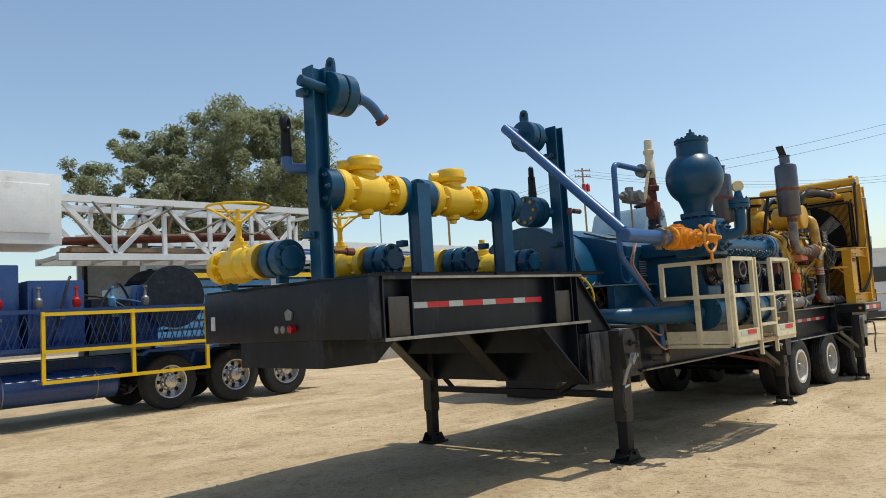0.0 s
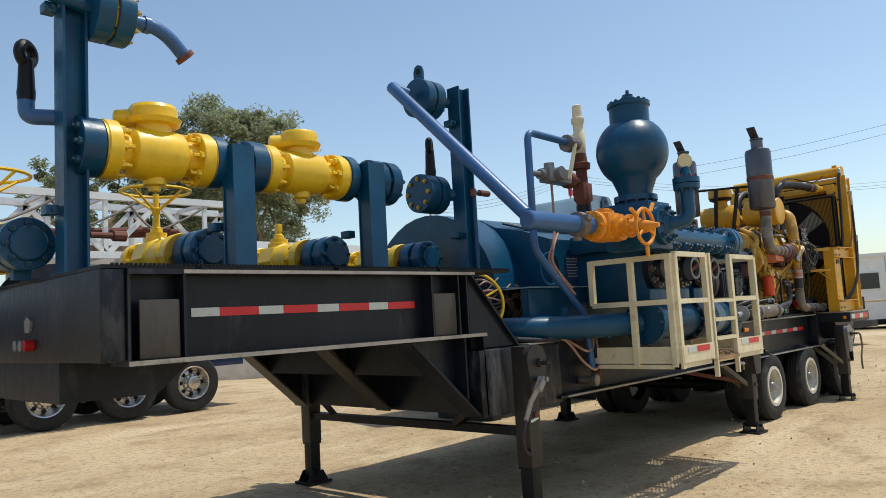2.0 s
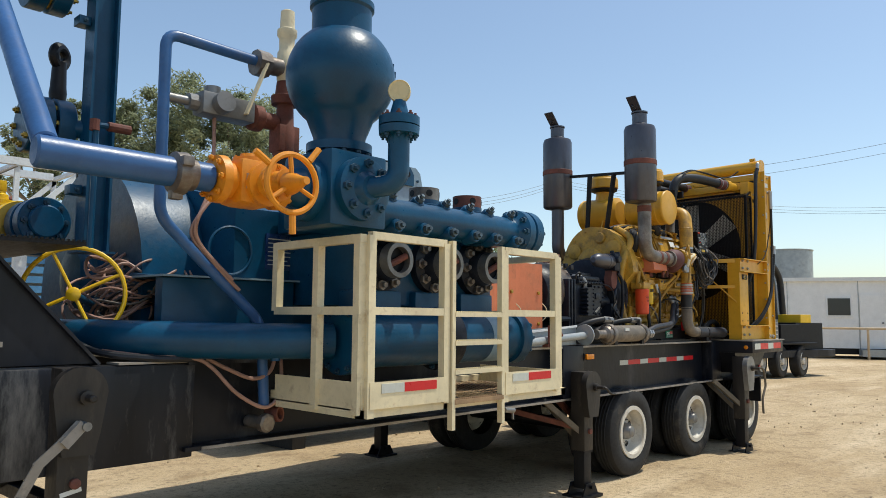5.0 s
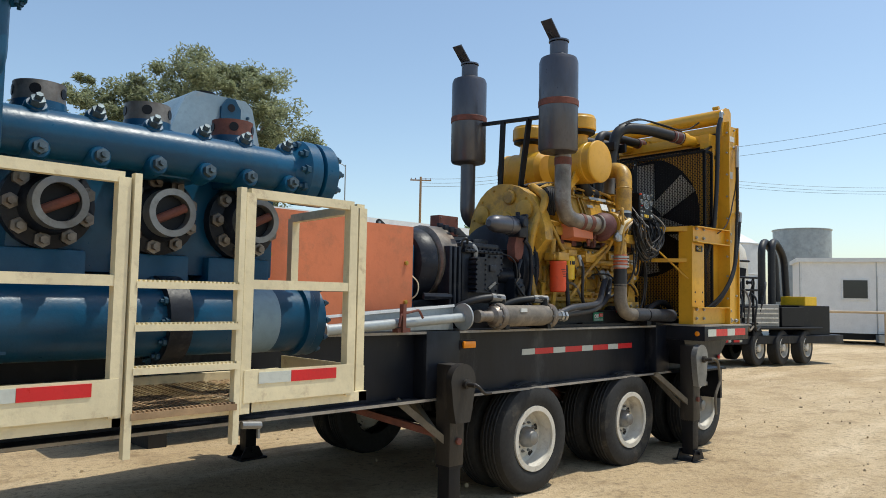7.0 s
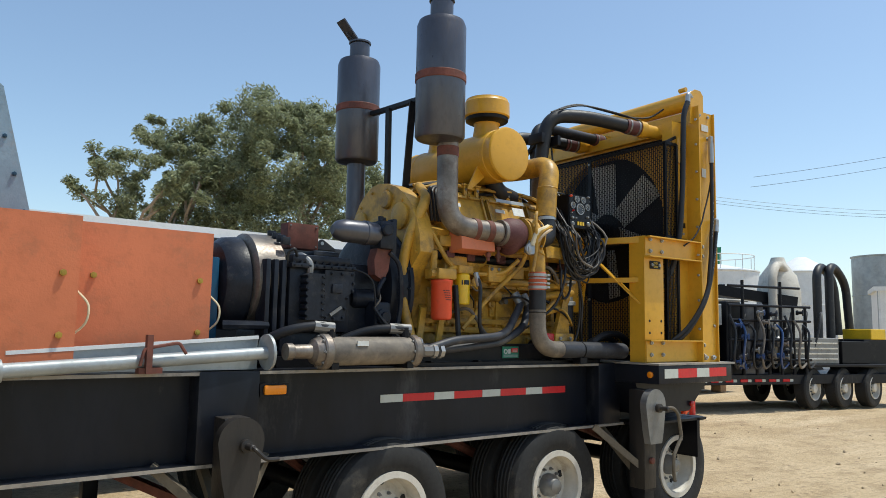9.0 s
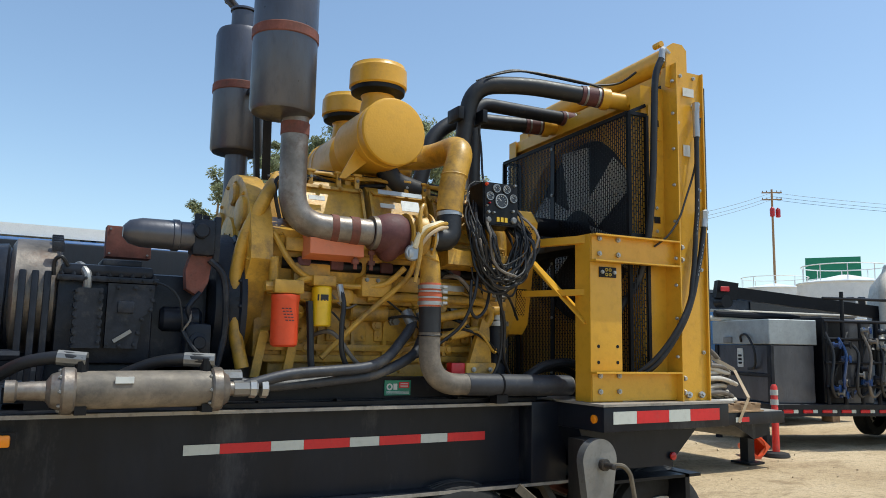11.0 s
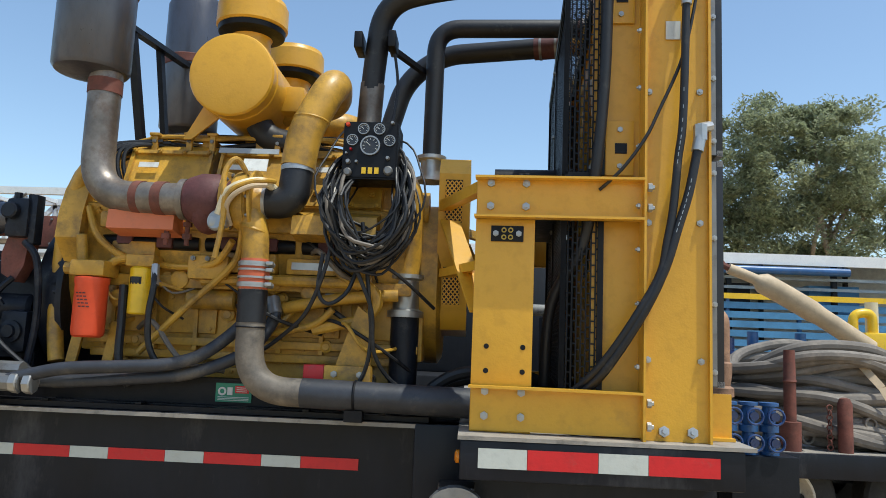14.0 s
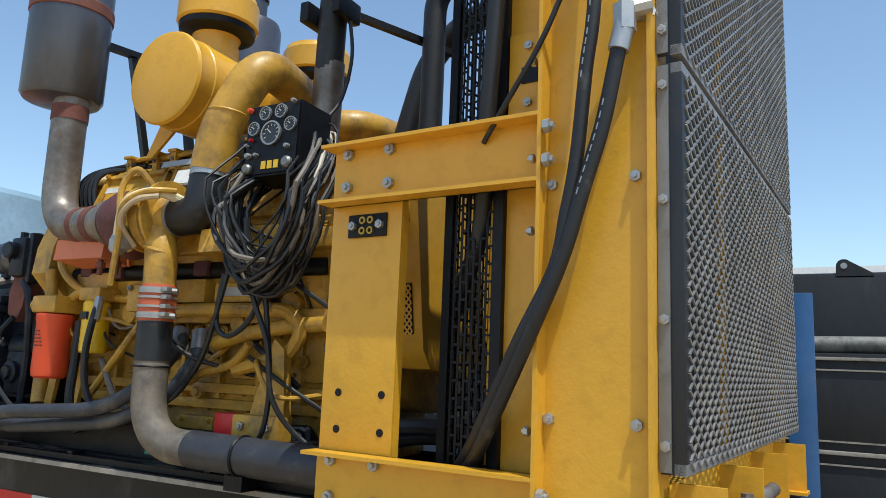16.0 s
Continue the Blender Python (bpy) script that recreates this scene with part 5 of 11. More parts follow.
tube(bm, spline([(3.64, -0.12, 2.4), (3.52, -0.14, 2.25), (3.54, -0.12, 2.1), (3.75, -0.16, 1.88)]), 0.012, 7)
part("air_line", bm, "copper", REL)

# hoses and drain stub along the beam
for k, pts in enumerate((
        [(3.10, 0.12, 1.46), (3.28, -0.10, 1.43), (3.50, -0.16, 1.42), (3.62, -0.18, 1.36), (3.78, -0.20, 1.20), (3.98, -0.20, 1.10), (4.10, -0.18, 1.18), (4.13, -0.14, 1.38), (4.10, -0.12, 1.56)],
        [(3.16, 0.16, 1.46), (3.34, -0.08, 1.43), (3.56, -0.15, 1.42), (3.72, -0.17, 1.35), (3.90, -0.18, 1.28), (4.04, -0.16, 1.32), (4.10, -0.12, 1.46), (4.09, -0.10, 1.6)],
        [(2.9, 0.35, 1.6), (3.05, 0.1, 1.46), (3.3, -0.12, 1.42), (3.6, -0.15, 1.415)])):
    bm = B()
    tube(bm, spline(pts), 0.012 if k < 2 else 0.02, 8)
    solid("air_hose", bm, "copper" if k < 2 else "hose", "brown air hose drooping over the trailer beam" if k < 2 else "dark hose lying along the trailer beam", "hose")
DR = thing("drain_stub", "rusty drain pipe stub with a grey coupling", "pipe", (4.0, -0.3, 0.95))
bm = B()
cyl(bm, (3.98, -0.02, 1.0), (4.0, -0.17, 1.0), 0.04, seg=16)
lathe(bm, (4.0, -0.15, 1.0), (0.1, -1, 0), [(0, 0.045), (0.01, 0.06), (0.05, 0.06), (0.06, 0.045)], 8)
part("coupling", bm, "exhaust", DR)
bm = B()
ring_plate(bm, (4.07, -0.10, 1.04), (0.5, -1, 0.1), 0.036, 0.05, 0.09, 20)
part("pipe_end", bm, "rust", DR)


# ---- work platform ----
PL = thing("work_platform", "cream-painted steel work platform with guard rails and ladder", "platform", (5.2, -0.5, 1.15))


def rail(a, b, name="rail", w=0.045, m="cream", lab=""):
    bm = B()
    w += 0.006 if name == "rail_post" else 0.003 if abs(a[1] - b[1]) > 0.05 else 0
    bar(bm, a, b, w, w)
    part(name, bm, m, PL, lab)


XA, XB, XC, XD, XE = 4.06, 4.73, 5.32, 5.93, 6.06
YR, YI, ZT = -1.02, -0.185, 2.13
rail((XA, YI, ZT - 0.02), (XA, YR, ZT - 0.02))
rail((XA, YI, 1.70), (XA, YR, 1.70))
rail((XA, YI, 1.70), (XA, YI, ZT), "rail_post")
rail((XA, -0.61, 1.12), (XA, -0.61, ZT - 0.02), "rail_post")
rail((XA, YR + 0.03, 1.12), (XA, YR + 0.03, ZT), "rail_post")
for xa, xb in ((XA + 0.05, XB), (XC, XD)):
    rail((xa, YR, 1.10), (xa, YR, ZT), "rail_post")
    rail((xb, YR, 1.14), (xb, YR, ZT), "rail_post")
    rail((xa, YR, ZT), (xb, YR, ZT))
    rail((xa, YR, 1.70), (xb, YR, 1.70))
    bm = B()
    box(bm, (xa - 0.01, YR - 0.03, 1.15), (xb + 0.01, YR - 0.024, 1.30))
    tb = part("toe_board", bm, "cream", PL)
    w = 0.14 if xa < 5 else 0.10
    bm = B()
    box(bm, (xb - 0.545, YR - 0.034, 1.235), (xb - 0.368, YR - 0.03, 1.288))
    part("reflector", bm, "whitetape", tb)
    bm = B()
    box(bm, (xb - 0.366, YR - 0.034, 1.235), (xb - 0.097, YR - 0.03, 1.288))
    part("reflector", bm, "redtape", tb)
rail((XE - 0.03, YR + 0.05, 1.14), (XE - 0.03, YR + 0.05, ZT), "rail_post")
rail((XE - 0.03, YR + 0.05, ZT), (XE + 0.06, YI, ZT))
rail((XE - 0.03, YR + 0.05, 1.70), (XE + 0.06, YI, 1.70))
rail((XE + 0.06, YI, 1.70), (XE + 0.06, YI, ZT), "rail_post")
bm = B()
box(bm, (XA, YR, 1.14), (XA + 0.006, YI, 1.30))
part("toe_board", bm, "cream", PL)
bm = B()
box(bm, (XE, YR + 0.03, 1.14), (XE + 0.006, YI, 1.28))
part("toe_board", bm, "cream", PL)
bm = B()
box(bm, (XA, YR, 1.10), (XE, YR + 0.05, 1.15))
box(bm, (XA, -0.19, 1.10), (XE, -0.14, 1.20))
for x in (XA, XB, XC, XE - 0.05):
    box(bm, (x, YR, 1.10), (x + 0.05, -0.14, 1.148))
part("floor_frame", bm, "cream", PL)


def expanded(bm, o, u, v, nu, nv, pu, pv, t, n, depth):
    """Expanded metal: zigzag strands over nu x nv diamonds of size pu x pv."""
    o, u, v, n = Vector(o), Vector(u).normalized(), Vector(v).normalized(), Vector(n).normalized()
    for j in range(nv):
        for i in range(nu):
            c = o + u * (i * pu) + v * (j * pv)
            for a, b in (((0, 0.5), (0.5, 1)), ((0.5, 1), (1, 0.5)), ((1, 0.5), (0.5, 0)), ((0.5, 0), (0, 0.5))):
                p, q = c + u * a[0] * pu + v * a[1] * pv, c + u * b[0] * pu + v * b[1] * pv
                d = (q - p).normalized()
                s = d.cross(n) * t / 2
                v4 = [bm.verts.new(w_) for w_ in (p - s, p + s, q + s + n * depth, q - s + n * depth)]
                bm.faces.new(v4)


bm = B()
expanded(bm, (XA + 0.05, YR + 0.05, 1.155), (1, 0, 0), (0, 1, 0), 26, 20, 0.073, 0.0405, 0.012, (0, 0, 1), 0.004)
part("floor_mesh", bm, "wood", PL, "rust-brown expanded metal floor")
# ladder
for xs in (XB + 0.05, XC - 0.05):
    bm = B()
    bar(bm, (xs, YR - 0.02, 0.97), (xs, YR - 0.02, ZT + 0.02), 0.04, 0.03)
    part("ladder_stile", bm, "cream", PL)
for z in (1.14, 1.325, 1.505, 1.685):
    bm = B()
    box(bm, (XB + 0.06, YR - 0.045, z - 0.014), (XC - 0.05, YR + 0.005, z + 0.014))
    for k in range(24):
        x = XB + 0.075 + k * 0.0195
        box(bm, (x, YR - 0.04, z + 0.014), (x + 0.009, YR - 0.0, z + 0.022))
    part("rung", bm, "wood" if z < 1.2 else "cream", PL, "serrated rust-stained ladder rung")
bm = B()
cyl(bm, (XC - 0.01, YR - 0.02, 1.05), (XC + 0.09, YR - 0.02, 1.04), 0.018, seg=10)
bar(bm, (XC + 0.08, YR - 0.02, 1.04), (XC + 0.08, YR - 0.02, 0.98), 0.012, 0.012)
part("latch", bm, "steel", PL)
bm = B()
for x in (4.5, 5.8):
    bar(bm, (x, -0.1, 1.12), (x, YR + 0.1, 1.12), 0.06, 0.05)
part("bracket", bm, "blackflat", PL)


# ---- drive line between pump and engine ----
def guard(name, x0, x1, y0, y1, z0, z1, label):
    t = thing(name, label, "guard", ((x0 + x1) / 2, y0, z0), "drive guards")
    bm = B()
    box(bm, (x0, y0, z0), (x1, y0 + 0.006, z1))
    f = part("side_panel", bm, "orangeguard", t)
    bm = B()
    box(bm, (x0, y0 + 0.006, z1 - 0.006), (x1, y1, z1))
    part("top_panel", bm, "orangeguard", t)
    bm = B()
    box(bm, (x0, y1, z0), (x1, y1 + 0.006, z1))
    part("back_panel", bm, "orangeguard", t)
    bm = B()
    box(bm, (x1 - 0.006, y0 + 0.006, z0), (x1, y1, z1 - 0.006))
    part("end_panel", bm, "orangeguard", t)
    for fx, fz in ((0.9, 0.62), (0.9, 0.22), (0.1, 0.62)):
        bolt_at(f, (x0 + (x1 - x0) * fx, y0, z0 + (z1 - z0) * fz), (0, -1, 0), 0.018, "brass", 0.2)
    bm = B()
    tube(bm, spline([(x1 + 0.003, y0 + 0.04, z0 + 0.40), (x1 + 0.05, y0 - 0.01, z0 + 0.33), (x1 + 0.045, y0 - 0.01, z0 + 0.24), (x1 + 0.003, y0 + 0.04, z0 + 0.18)]), 0.006, 6)
    part("lanyard", bm, "cream", t)
    return t


guard("orange_guard", 5.95, 6.72, -0.05, 1.0, 1.42, 2.205, "large faded orange sheet-metal drive guard")
guard("orange_guard", 6.78, 7.53, 0.24, 1.0, 1.44, 2.215, "faded orange sheet-metal drive guard with bolts")
bm = B()
box(bm, (7.54, 0.30, 1.45), (7.60, 1.0, 2.08), 0.01)
solid("coupling_plate", bm, "blue", "blue coupling end plate by the orange guard", "plate")
TRAY = thing("tool_tray", "open galvanised sheet tray along the deck edge", "tray", (7.0, 0.05, 1.40))
bm = B()
prism(bm, [(6.42, 1.402), (7.72, 1.402), (7.72, 1.585), (6.42, 1.50)], "y", -0.04, -0.034)
prism(bm, [(6.42, 1.402), (7.72, 1.402), (7.72, 1.585), (6.42, 1.50)], "y", 0.20, 0.206)
box(bm, (7.714, -0.034, 1.402), (7.72, 0.20, 1.585))
box(bm, (6.42, -0.034, 1.402), (7.714, 0.20, 1.408))
part("tray_body", bm, "greymetal", TRAY)
bm = B()
bar(bm, (6.42, -0.045, 1.505), (7.72, -0.045, 1.59), 0.014, 0.02)
part("tray_lip", bm, "cleanwhite", TRAY)
ROD = thing("pipe_pole", "grey steel pole with round end plates clamped on the deck edge", "pole", (7.0, -0.15, 1.40))
bm = B()
cyl(bm, (6.38, -0.17, 1.425), (7.74, -0.13, 1.50), 0.036, seg=18)
rod = part("pole", bm, "greymetal", ROD)
for c_, rr in (((6.38, -0.17, 1.425), 0.055), ((7.74, -0.13, 1.505), 0.105)):
    bm = B()
    lathe(bm, Vector(c_) - Vector((0.008, 0, 0)), (1, 0.03, 0.05), [(0, rr), (0.016, rr)], 26)
    part("end_plate", bm, "greymetal", rod)
bm = B()
box(bm, (7.0, -0.20, 1.40), (7.12, -0.14, 1.43))
tube(bm, rounded([(7.0, -0.21, 1.44), (7.02, -0.21, 1.53), (7.2, -0.20, 1.56), (7.24, -0.2, 1.50)], 0.02), 0.009, 7)
box(bm, (7.03, -0.22, 1.40), (7.06, -0.18, 1.60))
part("clamp", bm, "rust", ROD)

# ---- transmission ----
TR = thing("transmission", "dusty blue-black industrial transmission with cast covers and a top filter", "transmission", (8.2, 0.5, 1.42))
bm = B()
lathe(bm, (7.60, 0.50, 1.93), (1, 0, 0), [(0, 0.14), (0.03, 0.26), (0.08, 0.30), (0.17, 0.31), (0.18, 0.285), (0.36, 0.29), (0.37, 0.31), (0.42, 0.31)], 32)
tq = part("torque_converter", bm, "navy", TR)
bm = B()
lathe(bm, (7.79, 0.47, 1.96), (1, 0, 0), [(0, 0.27), (0.02, 0.305), (0.20, 0.31), (0.22, 0.29)], 32)
part("retarder_cover", bm, "exhaust", TR, "dusty grey cover drum")
for k in range(4):
    bm = B()
    box(bm, (7.965, 0.18 + 0.07 * k, 2.185 + 0.022 * k), (8.02, 0.21 + 0.07 * k, 2.235 + 0.02 * k), 0.006)
    part("cover_lug", bm, "navy", tq)
# upright ribs at the converter side
for x0 in (7.83, 7.885, 7.94):
    bm = B()
    box(bm, (x0, 0.12, 1.50), (x0 + 0.032, 0.26, 2.08), 0.010)
    part("case_rib", bm, "navy", TR)
bm = B()
box(bm, (8.00, 0.14, 1.62), (8.46, 0.92, 2.05), 0.03)
box(bm, (8.38, 0.20, 1.55), (8.75, 0.90, 2.10), 0.03)
tb_ = part("gear_case", bm, "navy", TR)
# top cover with its flange and bolts
bm = B()
box(bm, (7.995, 0.10, 2.035), (8.475, 0.90, 2.065), 0.006)
box(bm, (8.01, 0.12, 2.065), (8.45, 0.88, 2.125), 0.022)
box(bm, (8.20, 0.20, 2.12), (8.40, 0.5, 2.165), 0.015)
tc_ = part("top_cover", bm, "navy", TR)
for k in range(9):
    bolt_at(tc_, (8.015 + 0.055 * k, 0.115, 2.066), (0, 0, 1), 0.012, "navy", 0.5)
    bolt_at(tc_, (8.015 + 0.055 * k, 0.10, 2.05), (0, -1, 0), 0.009, "navy", 0.4)
# scalloped valve body standing proud of the case
vb = [(8.08, 1.70), (8.205, 1.70)]
for k in range(7):
    z_ = 1.705 + 0.042 * k
    vb += [(8.21, z_ + 0.008), (8.196, z_ + 0.021), (8.21, z_ + 0.034)]
vb += [(8.205, 2.0), (8.10, 2.0)]
for k in range(7):
    z_ = 1.995 - 0.042 * k
    vb += [(8.075, z_ - 0.008), (8.09, z_ - 0.021), (8.075, z_ - 0.034)]
bm = B()
prism(bm, [(x, z) for x, z in vb], "y", 0.05, 0.14)
v_ = part("valve_body", bm, "navy", TR)
for k in range(7):
    for x in (8.088, 8.197):
        bolt_at(v_, (x, 0.05, 1.728 + 0.042 * k), (0, -1, 0), 0.009, "navy", 0.3)
# stepped side cover with a toothed edge
bm = B()
prism(bm, [(8.23, 1.70), (8.385, 1.70), (8.40, 1.86), (8.45, 1.90), (8.455, 2.03), (8.23, 2.03)], "y", 0.085, 0.14)
box(bm, (8.28, 0.07, 1.88), (8.36, 0.085, 1.94), 0.006)
sc_ = part("side_cover", bm, "navy", TR)
for x, z in ((8.24, 1.72), (8.30, 1.715), (8.37, 1.72), (8.385, 1.78), (8.40, 1.85), (8.44, 1.90), (8.447, 1.95), (8.44, 2.01), (8.36, 2.01), (8.28, 2.01)):
    bolt_at(sc_, (x, 0.085, z), (0, -1, 0), 0.011, "navy", 0.6)
bm = B()
bar(bm, (8.27, 0.075, 1.735), (8.35, 0.07, 1.79), 0.018, 0.012, (0, 1, 0))
part("shift_lever", bm, "steel", sc_)
bm = B()
tube(bm, rounded([(8.135, 0.12, 1.99), (8.135, 0.11, 2.07), (8.10, 0.16, 2.12), (8.09, 0.24, 2.12)], 0.03), 0.022, 10)
part("breather_elbow", bm, "steel", TR, "dull grey pipe elbow")
# sump and lower castings
bm = B()
box(bm, (7.96, 0.20, 1.47), (8.72, 0.86, 1.63), 0.025)
part("sump", bm, "navy", TR)
bm = B()
lathe(bm, (8.50, 0.22, 1.86), (1, 0, 0), [(0, 0.055), (0.02, 0.07), (0.20, 0.07), (0.22, 0.05)], 20)
box(bm, (8.62, 0.08, 1.63), (8.76, 0.24, 1.84), 0.03)
lathe(bm, (8.69, 0.08, 1.735), (0, -1, 0), [(0, 0.055), (0.02, 0.055), (0.025, 0.035), (0.04, 0.03)], 18)
part("charge_pump", bm, "navy", TR)
bm = B()
lathe(bm, (8.755, 0.52, 1.94), (1, 0, 0), [(0, 0.36), (0.02, 0.42), (0.05, 0.43), (0.14, 0.45), (0.15, 0.47), (0.18, 0.47)], 40)
bh = part("bell_housing", bm, "navy", TR)
bolts(bh, (8.905, 0.52, 1.94), (-1, 0, 0), 0.455, 20, 0.013, "navy", 0.5)
for k in range(7):
    a_ = radians(150 + 25 * k)
    bm = B()
    bar(bm, (8.78, 0.52 + 0.38 * math.cos(a_), 1.94 + 0.38 * math.sin(a_)), (8.90, 0.52 + 0.44 * math.cos(a_), 1.94 + 0.44 * math.sin(a_)), 0.018, 0.03, (0, math.cos(a_), math.sin(a_)))
    part("housing_rib", bm, "navy", bh)
# horizontal filter on its bracket
bm = B()
lathe(bm, (8.28, 0.10, 2.305), (1, 0, 0), [(0, 0.03), (0.03, 0.062), (0.09, 0.078), (0.24, 0.080), (0.245, 0.086), (0.275, 0.086), (0.28, 0.078), (0.35, 0.078)], 24)
part("oil_filter", bm, "muffler", TR, "black horizontal oil filter")
bm = B()
box(bm, (8.62, 0.03, 2.20), (8.74, 0.18, 2.40), 0.025)
cyl(bm, (8.66, 0.08, 2.33), (8.66, -0.01, 2.33), 0.042, seg=16, edge=0.008)
cyl(bm, (8.65, 0.08, 2.40), (8.65, 0.08, 2.43), 0.020, seg=8)
cyl(bm, (8.70, 0.12, 2.40), (8.70, 0.12, 2.43), 0.020, seg=8)
box(bm, (8.735, 0.05, 2.17), (8.77, 0.12, 2.42), 0.008)
part("filter_head", bm, "navy", TR)
bm = B()
prism(bm, [(8.63, 2.22), (8.74, 2.22), (8.72, 2.06), (8.68, 1.98), (8.61, 2.02), (8.60, 2.12)], "y", 0.07, 0.16)
part("filter_bracket", bm, "rust", TR, "oily brown filter bracket")
bm = B()
box(bm, (8.25, 0.68, 2.225), (8.50, 0.80, 2.41), 0.004)
jb_ = part("junction_box", bm, "rust", TR, "rust-red junction box")
for x in (8.27, 8.48):
    for z in (2.245, 2.39):
        bolt_at(jb_, (x, 0.68, z), (0, -1, 0), 0.007, "steel", 0.2)
# a few lines that hang over the case
for pts, r_, m_ in (
        ([(8.45, 0.10, 2.05), (8.52, 0.05, 2.02), (8.57, 0.03, 1.96), (8.59, 0.03, 1.86), (8.60, 0.05, 1.80)], 0.006, "hose"),
        ([(8.60, 0.05, 1.80), (8.63, 0.03, 1.85), (8.635, 0.05, 1.90)], 0.006, "greyhose"),
        ([(8.68, 0.06, 2.0), (8.62, 0.04, 1.92), (8.64, 0.06, 1.86)], 0.016, "navy"),
        ([(8.72, 0.06, 2.18), (8.80, 0.05, 2.08), (8.82, 0.06, 1.80), (8.78, 0.08, 1.55)], 0.018, "navy"),
        ([(8.04, 0.12, 2.11), (8.01, 0.10, 2.15), (7.98, 0.12, 2.13), (7.98, 0.14, 2.06)], 0.010, "hose"),
        ([(8.60, 0.06, 1.80), (8.66, 0.02, 1.70), (8.78, 0.02, 1.60), (8.88, 0.06, 1.52)], 0.012, "hose"),
        ([(7.86, 0.14, 1.66), (7.70, 0.12, 1.66), (7.58, 0.16, 1.66)], 0.028, "navy")):
    bm = B()
    tube(bm, spline(pts), r_, 8)
    part("oil_line", bm, m_, TR)
bm = B()
box(bm, (7.80, 0.24, 1.42), (8.92, 0.88, 1.50))
part("mount", bm, "navy", TR)

# ---- oil cooler cylinder on the deck edge ----
OC = thing("oil_cooler", "grey-black tubular oil cooler lying on the deck edge", "oil cooler", (8.4, -0.2, 1.40))
bm = B()
cyl(bm, (8.06, -0.20, 1.51), (8.72, -0.20, 1.515), 0.088, seg=28)
ocb = part("shell", bm, "coolpipe", OC)
for xa in (8.04, 8.70):
    bm = B()
    lathe(bm, (xa, -0.20, 1.51), (1, 0, 0), [(0, 0.10), (0.01, 0.108), (0.05, 0.108), (0.06, 0.10)], 26)
    e_ = part("end_ring", bm, "exhaust", ocb)
    bolts(e_, (xa, -0.20, 1.51), (-1, 0, 0), 0.09, 8, 0.010, "steel", 0.4)
bm = B()
lathe(bm, (8.04, -0.20, 1.51), (-1, 0, 0), [(0, 0.09), (0.04, 0.075), (0.06, 0.045), (0.17, 0.04), (0.18, 0.05), (0.22, 0.05)], 20)
lathe(bm, (8.76, -0.20, 1.51), (1, 0, 0), [(0, 0.09), (0.03, 0.07), (0.04, 0.035), (0.08, 0.035)], 20)
part("end_cap", bm, "exhaust", ocb)
bm = B()
box(bm, (8.26, -0.291, 1.545), (8.34, -0.278, 1.575))
part("label_plate", bm, "paper", ocb)
bm = B()
for xa in (8.1, 8.66):
    box(bm, (xa, -0.26, 1.402), (xa + 0.05, -0.14, 1.44))
    cyl(bm, (xa + 0.02, -0.20, 1.59), (xa + 0.02, -0.20, 1.66), 0.03, seg=10)
part("saddle", bm, "blackflat", OC)
for pts, r_ in (([(8.12, -0.20, 1.65), (8.02, -0.17, 1.66), (7.86, -0.08, 1.62), (7.7, 0.1, 1.50)], 0.03), ([(8.70, -0.20, 1.65), (8.58, -0.16, 1.655), (8.42, -0.05, 1.62), (8.2, 0.1, 1.5)], 0.03)):
    bm = B()
    tube(bm, spline(pts), r_, 12)
    part("hose", bm, "hose", OC)
    bm = B()
    cyl(bm, Vector(pts[0]) + Vector((0.02, 0, 0)), Vector(pts[1]), 0.036, seg=10)
    part("hose_fitting", bm, "steel", OC)
for pts in ([(8.84, -0.2, 1.51), (9.101, -0.19, 1.577), (9.367, -0.17, 1.598), (9.567, -0.14, 1.615), (9.707, -0.1, 1.66), (9.825, -0.05, 1.758), (9.916, -0.02, 1.871), (9.894, 0.02, 1.946)],
            [(8.78, -0.1, 1.56), (8.999, -0.12, 1.517), (9.398, -0.11, 1.544), (9.663, -0.08, 1.576), (9.9, -0.05, 1.676), (9.982, -0.02, 1.776), (10.019, 0.0, 1.864), (9.993, 0.03, 1.942)]):
    bm = B()
    tube(bm, spline(pts), 0.030, 14)
    h_ = part("hose", bm, "darksleeve", OC, "thick black oil hose with grey couplings")
    bm = B()
    cyl(bm, pts[-2], pts[-1], 0.036, seg=12)
    cyl(bm, Vector(pts[0]) - Vector((0.02, 0, 0)), Vector(pts[0]) + Vector((0.10, 0, 0)), 0.040, seg=8)
    part("hose_coupling", bm, "steel", h_)

# ---- the engine ----
EN = thing("diesel_engine", "large yellow V-type diesel engine with twin turbos and air cleaners", "engine", (9.8, 0.5, 1.42))
YC = 0.52
bm = B()
box(bm, (9.00, 0.16, 1.66), (10.72, 0.88, 2.12), 0.02)
prism(bm, [(0.10, 2.04), (0.94, 2.04), (1.02, 2.38), (0.70, 2.50), (0.34, 2.50), (0.02, 2.38)], "x", 9.04, 10.62)
eb = part("block", bm, "cat", EN)
bm = B()
box(bm, (9.10, 0.20, 1.45), (10.60, 0.84, 1.66), 0.03)
part("oil_pan", bm, "cat", EN)
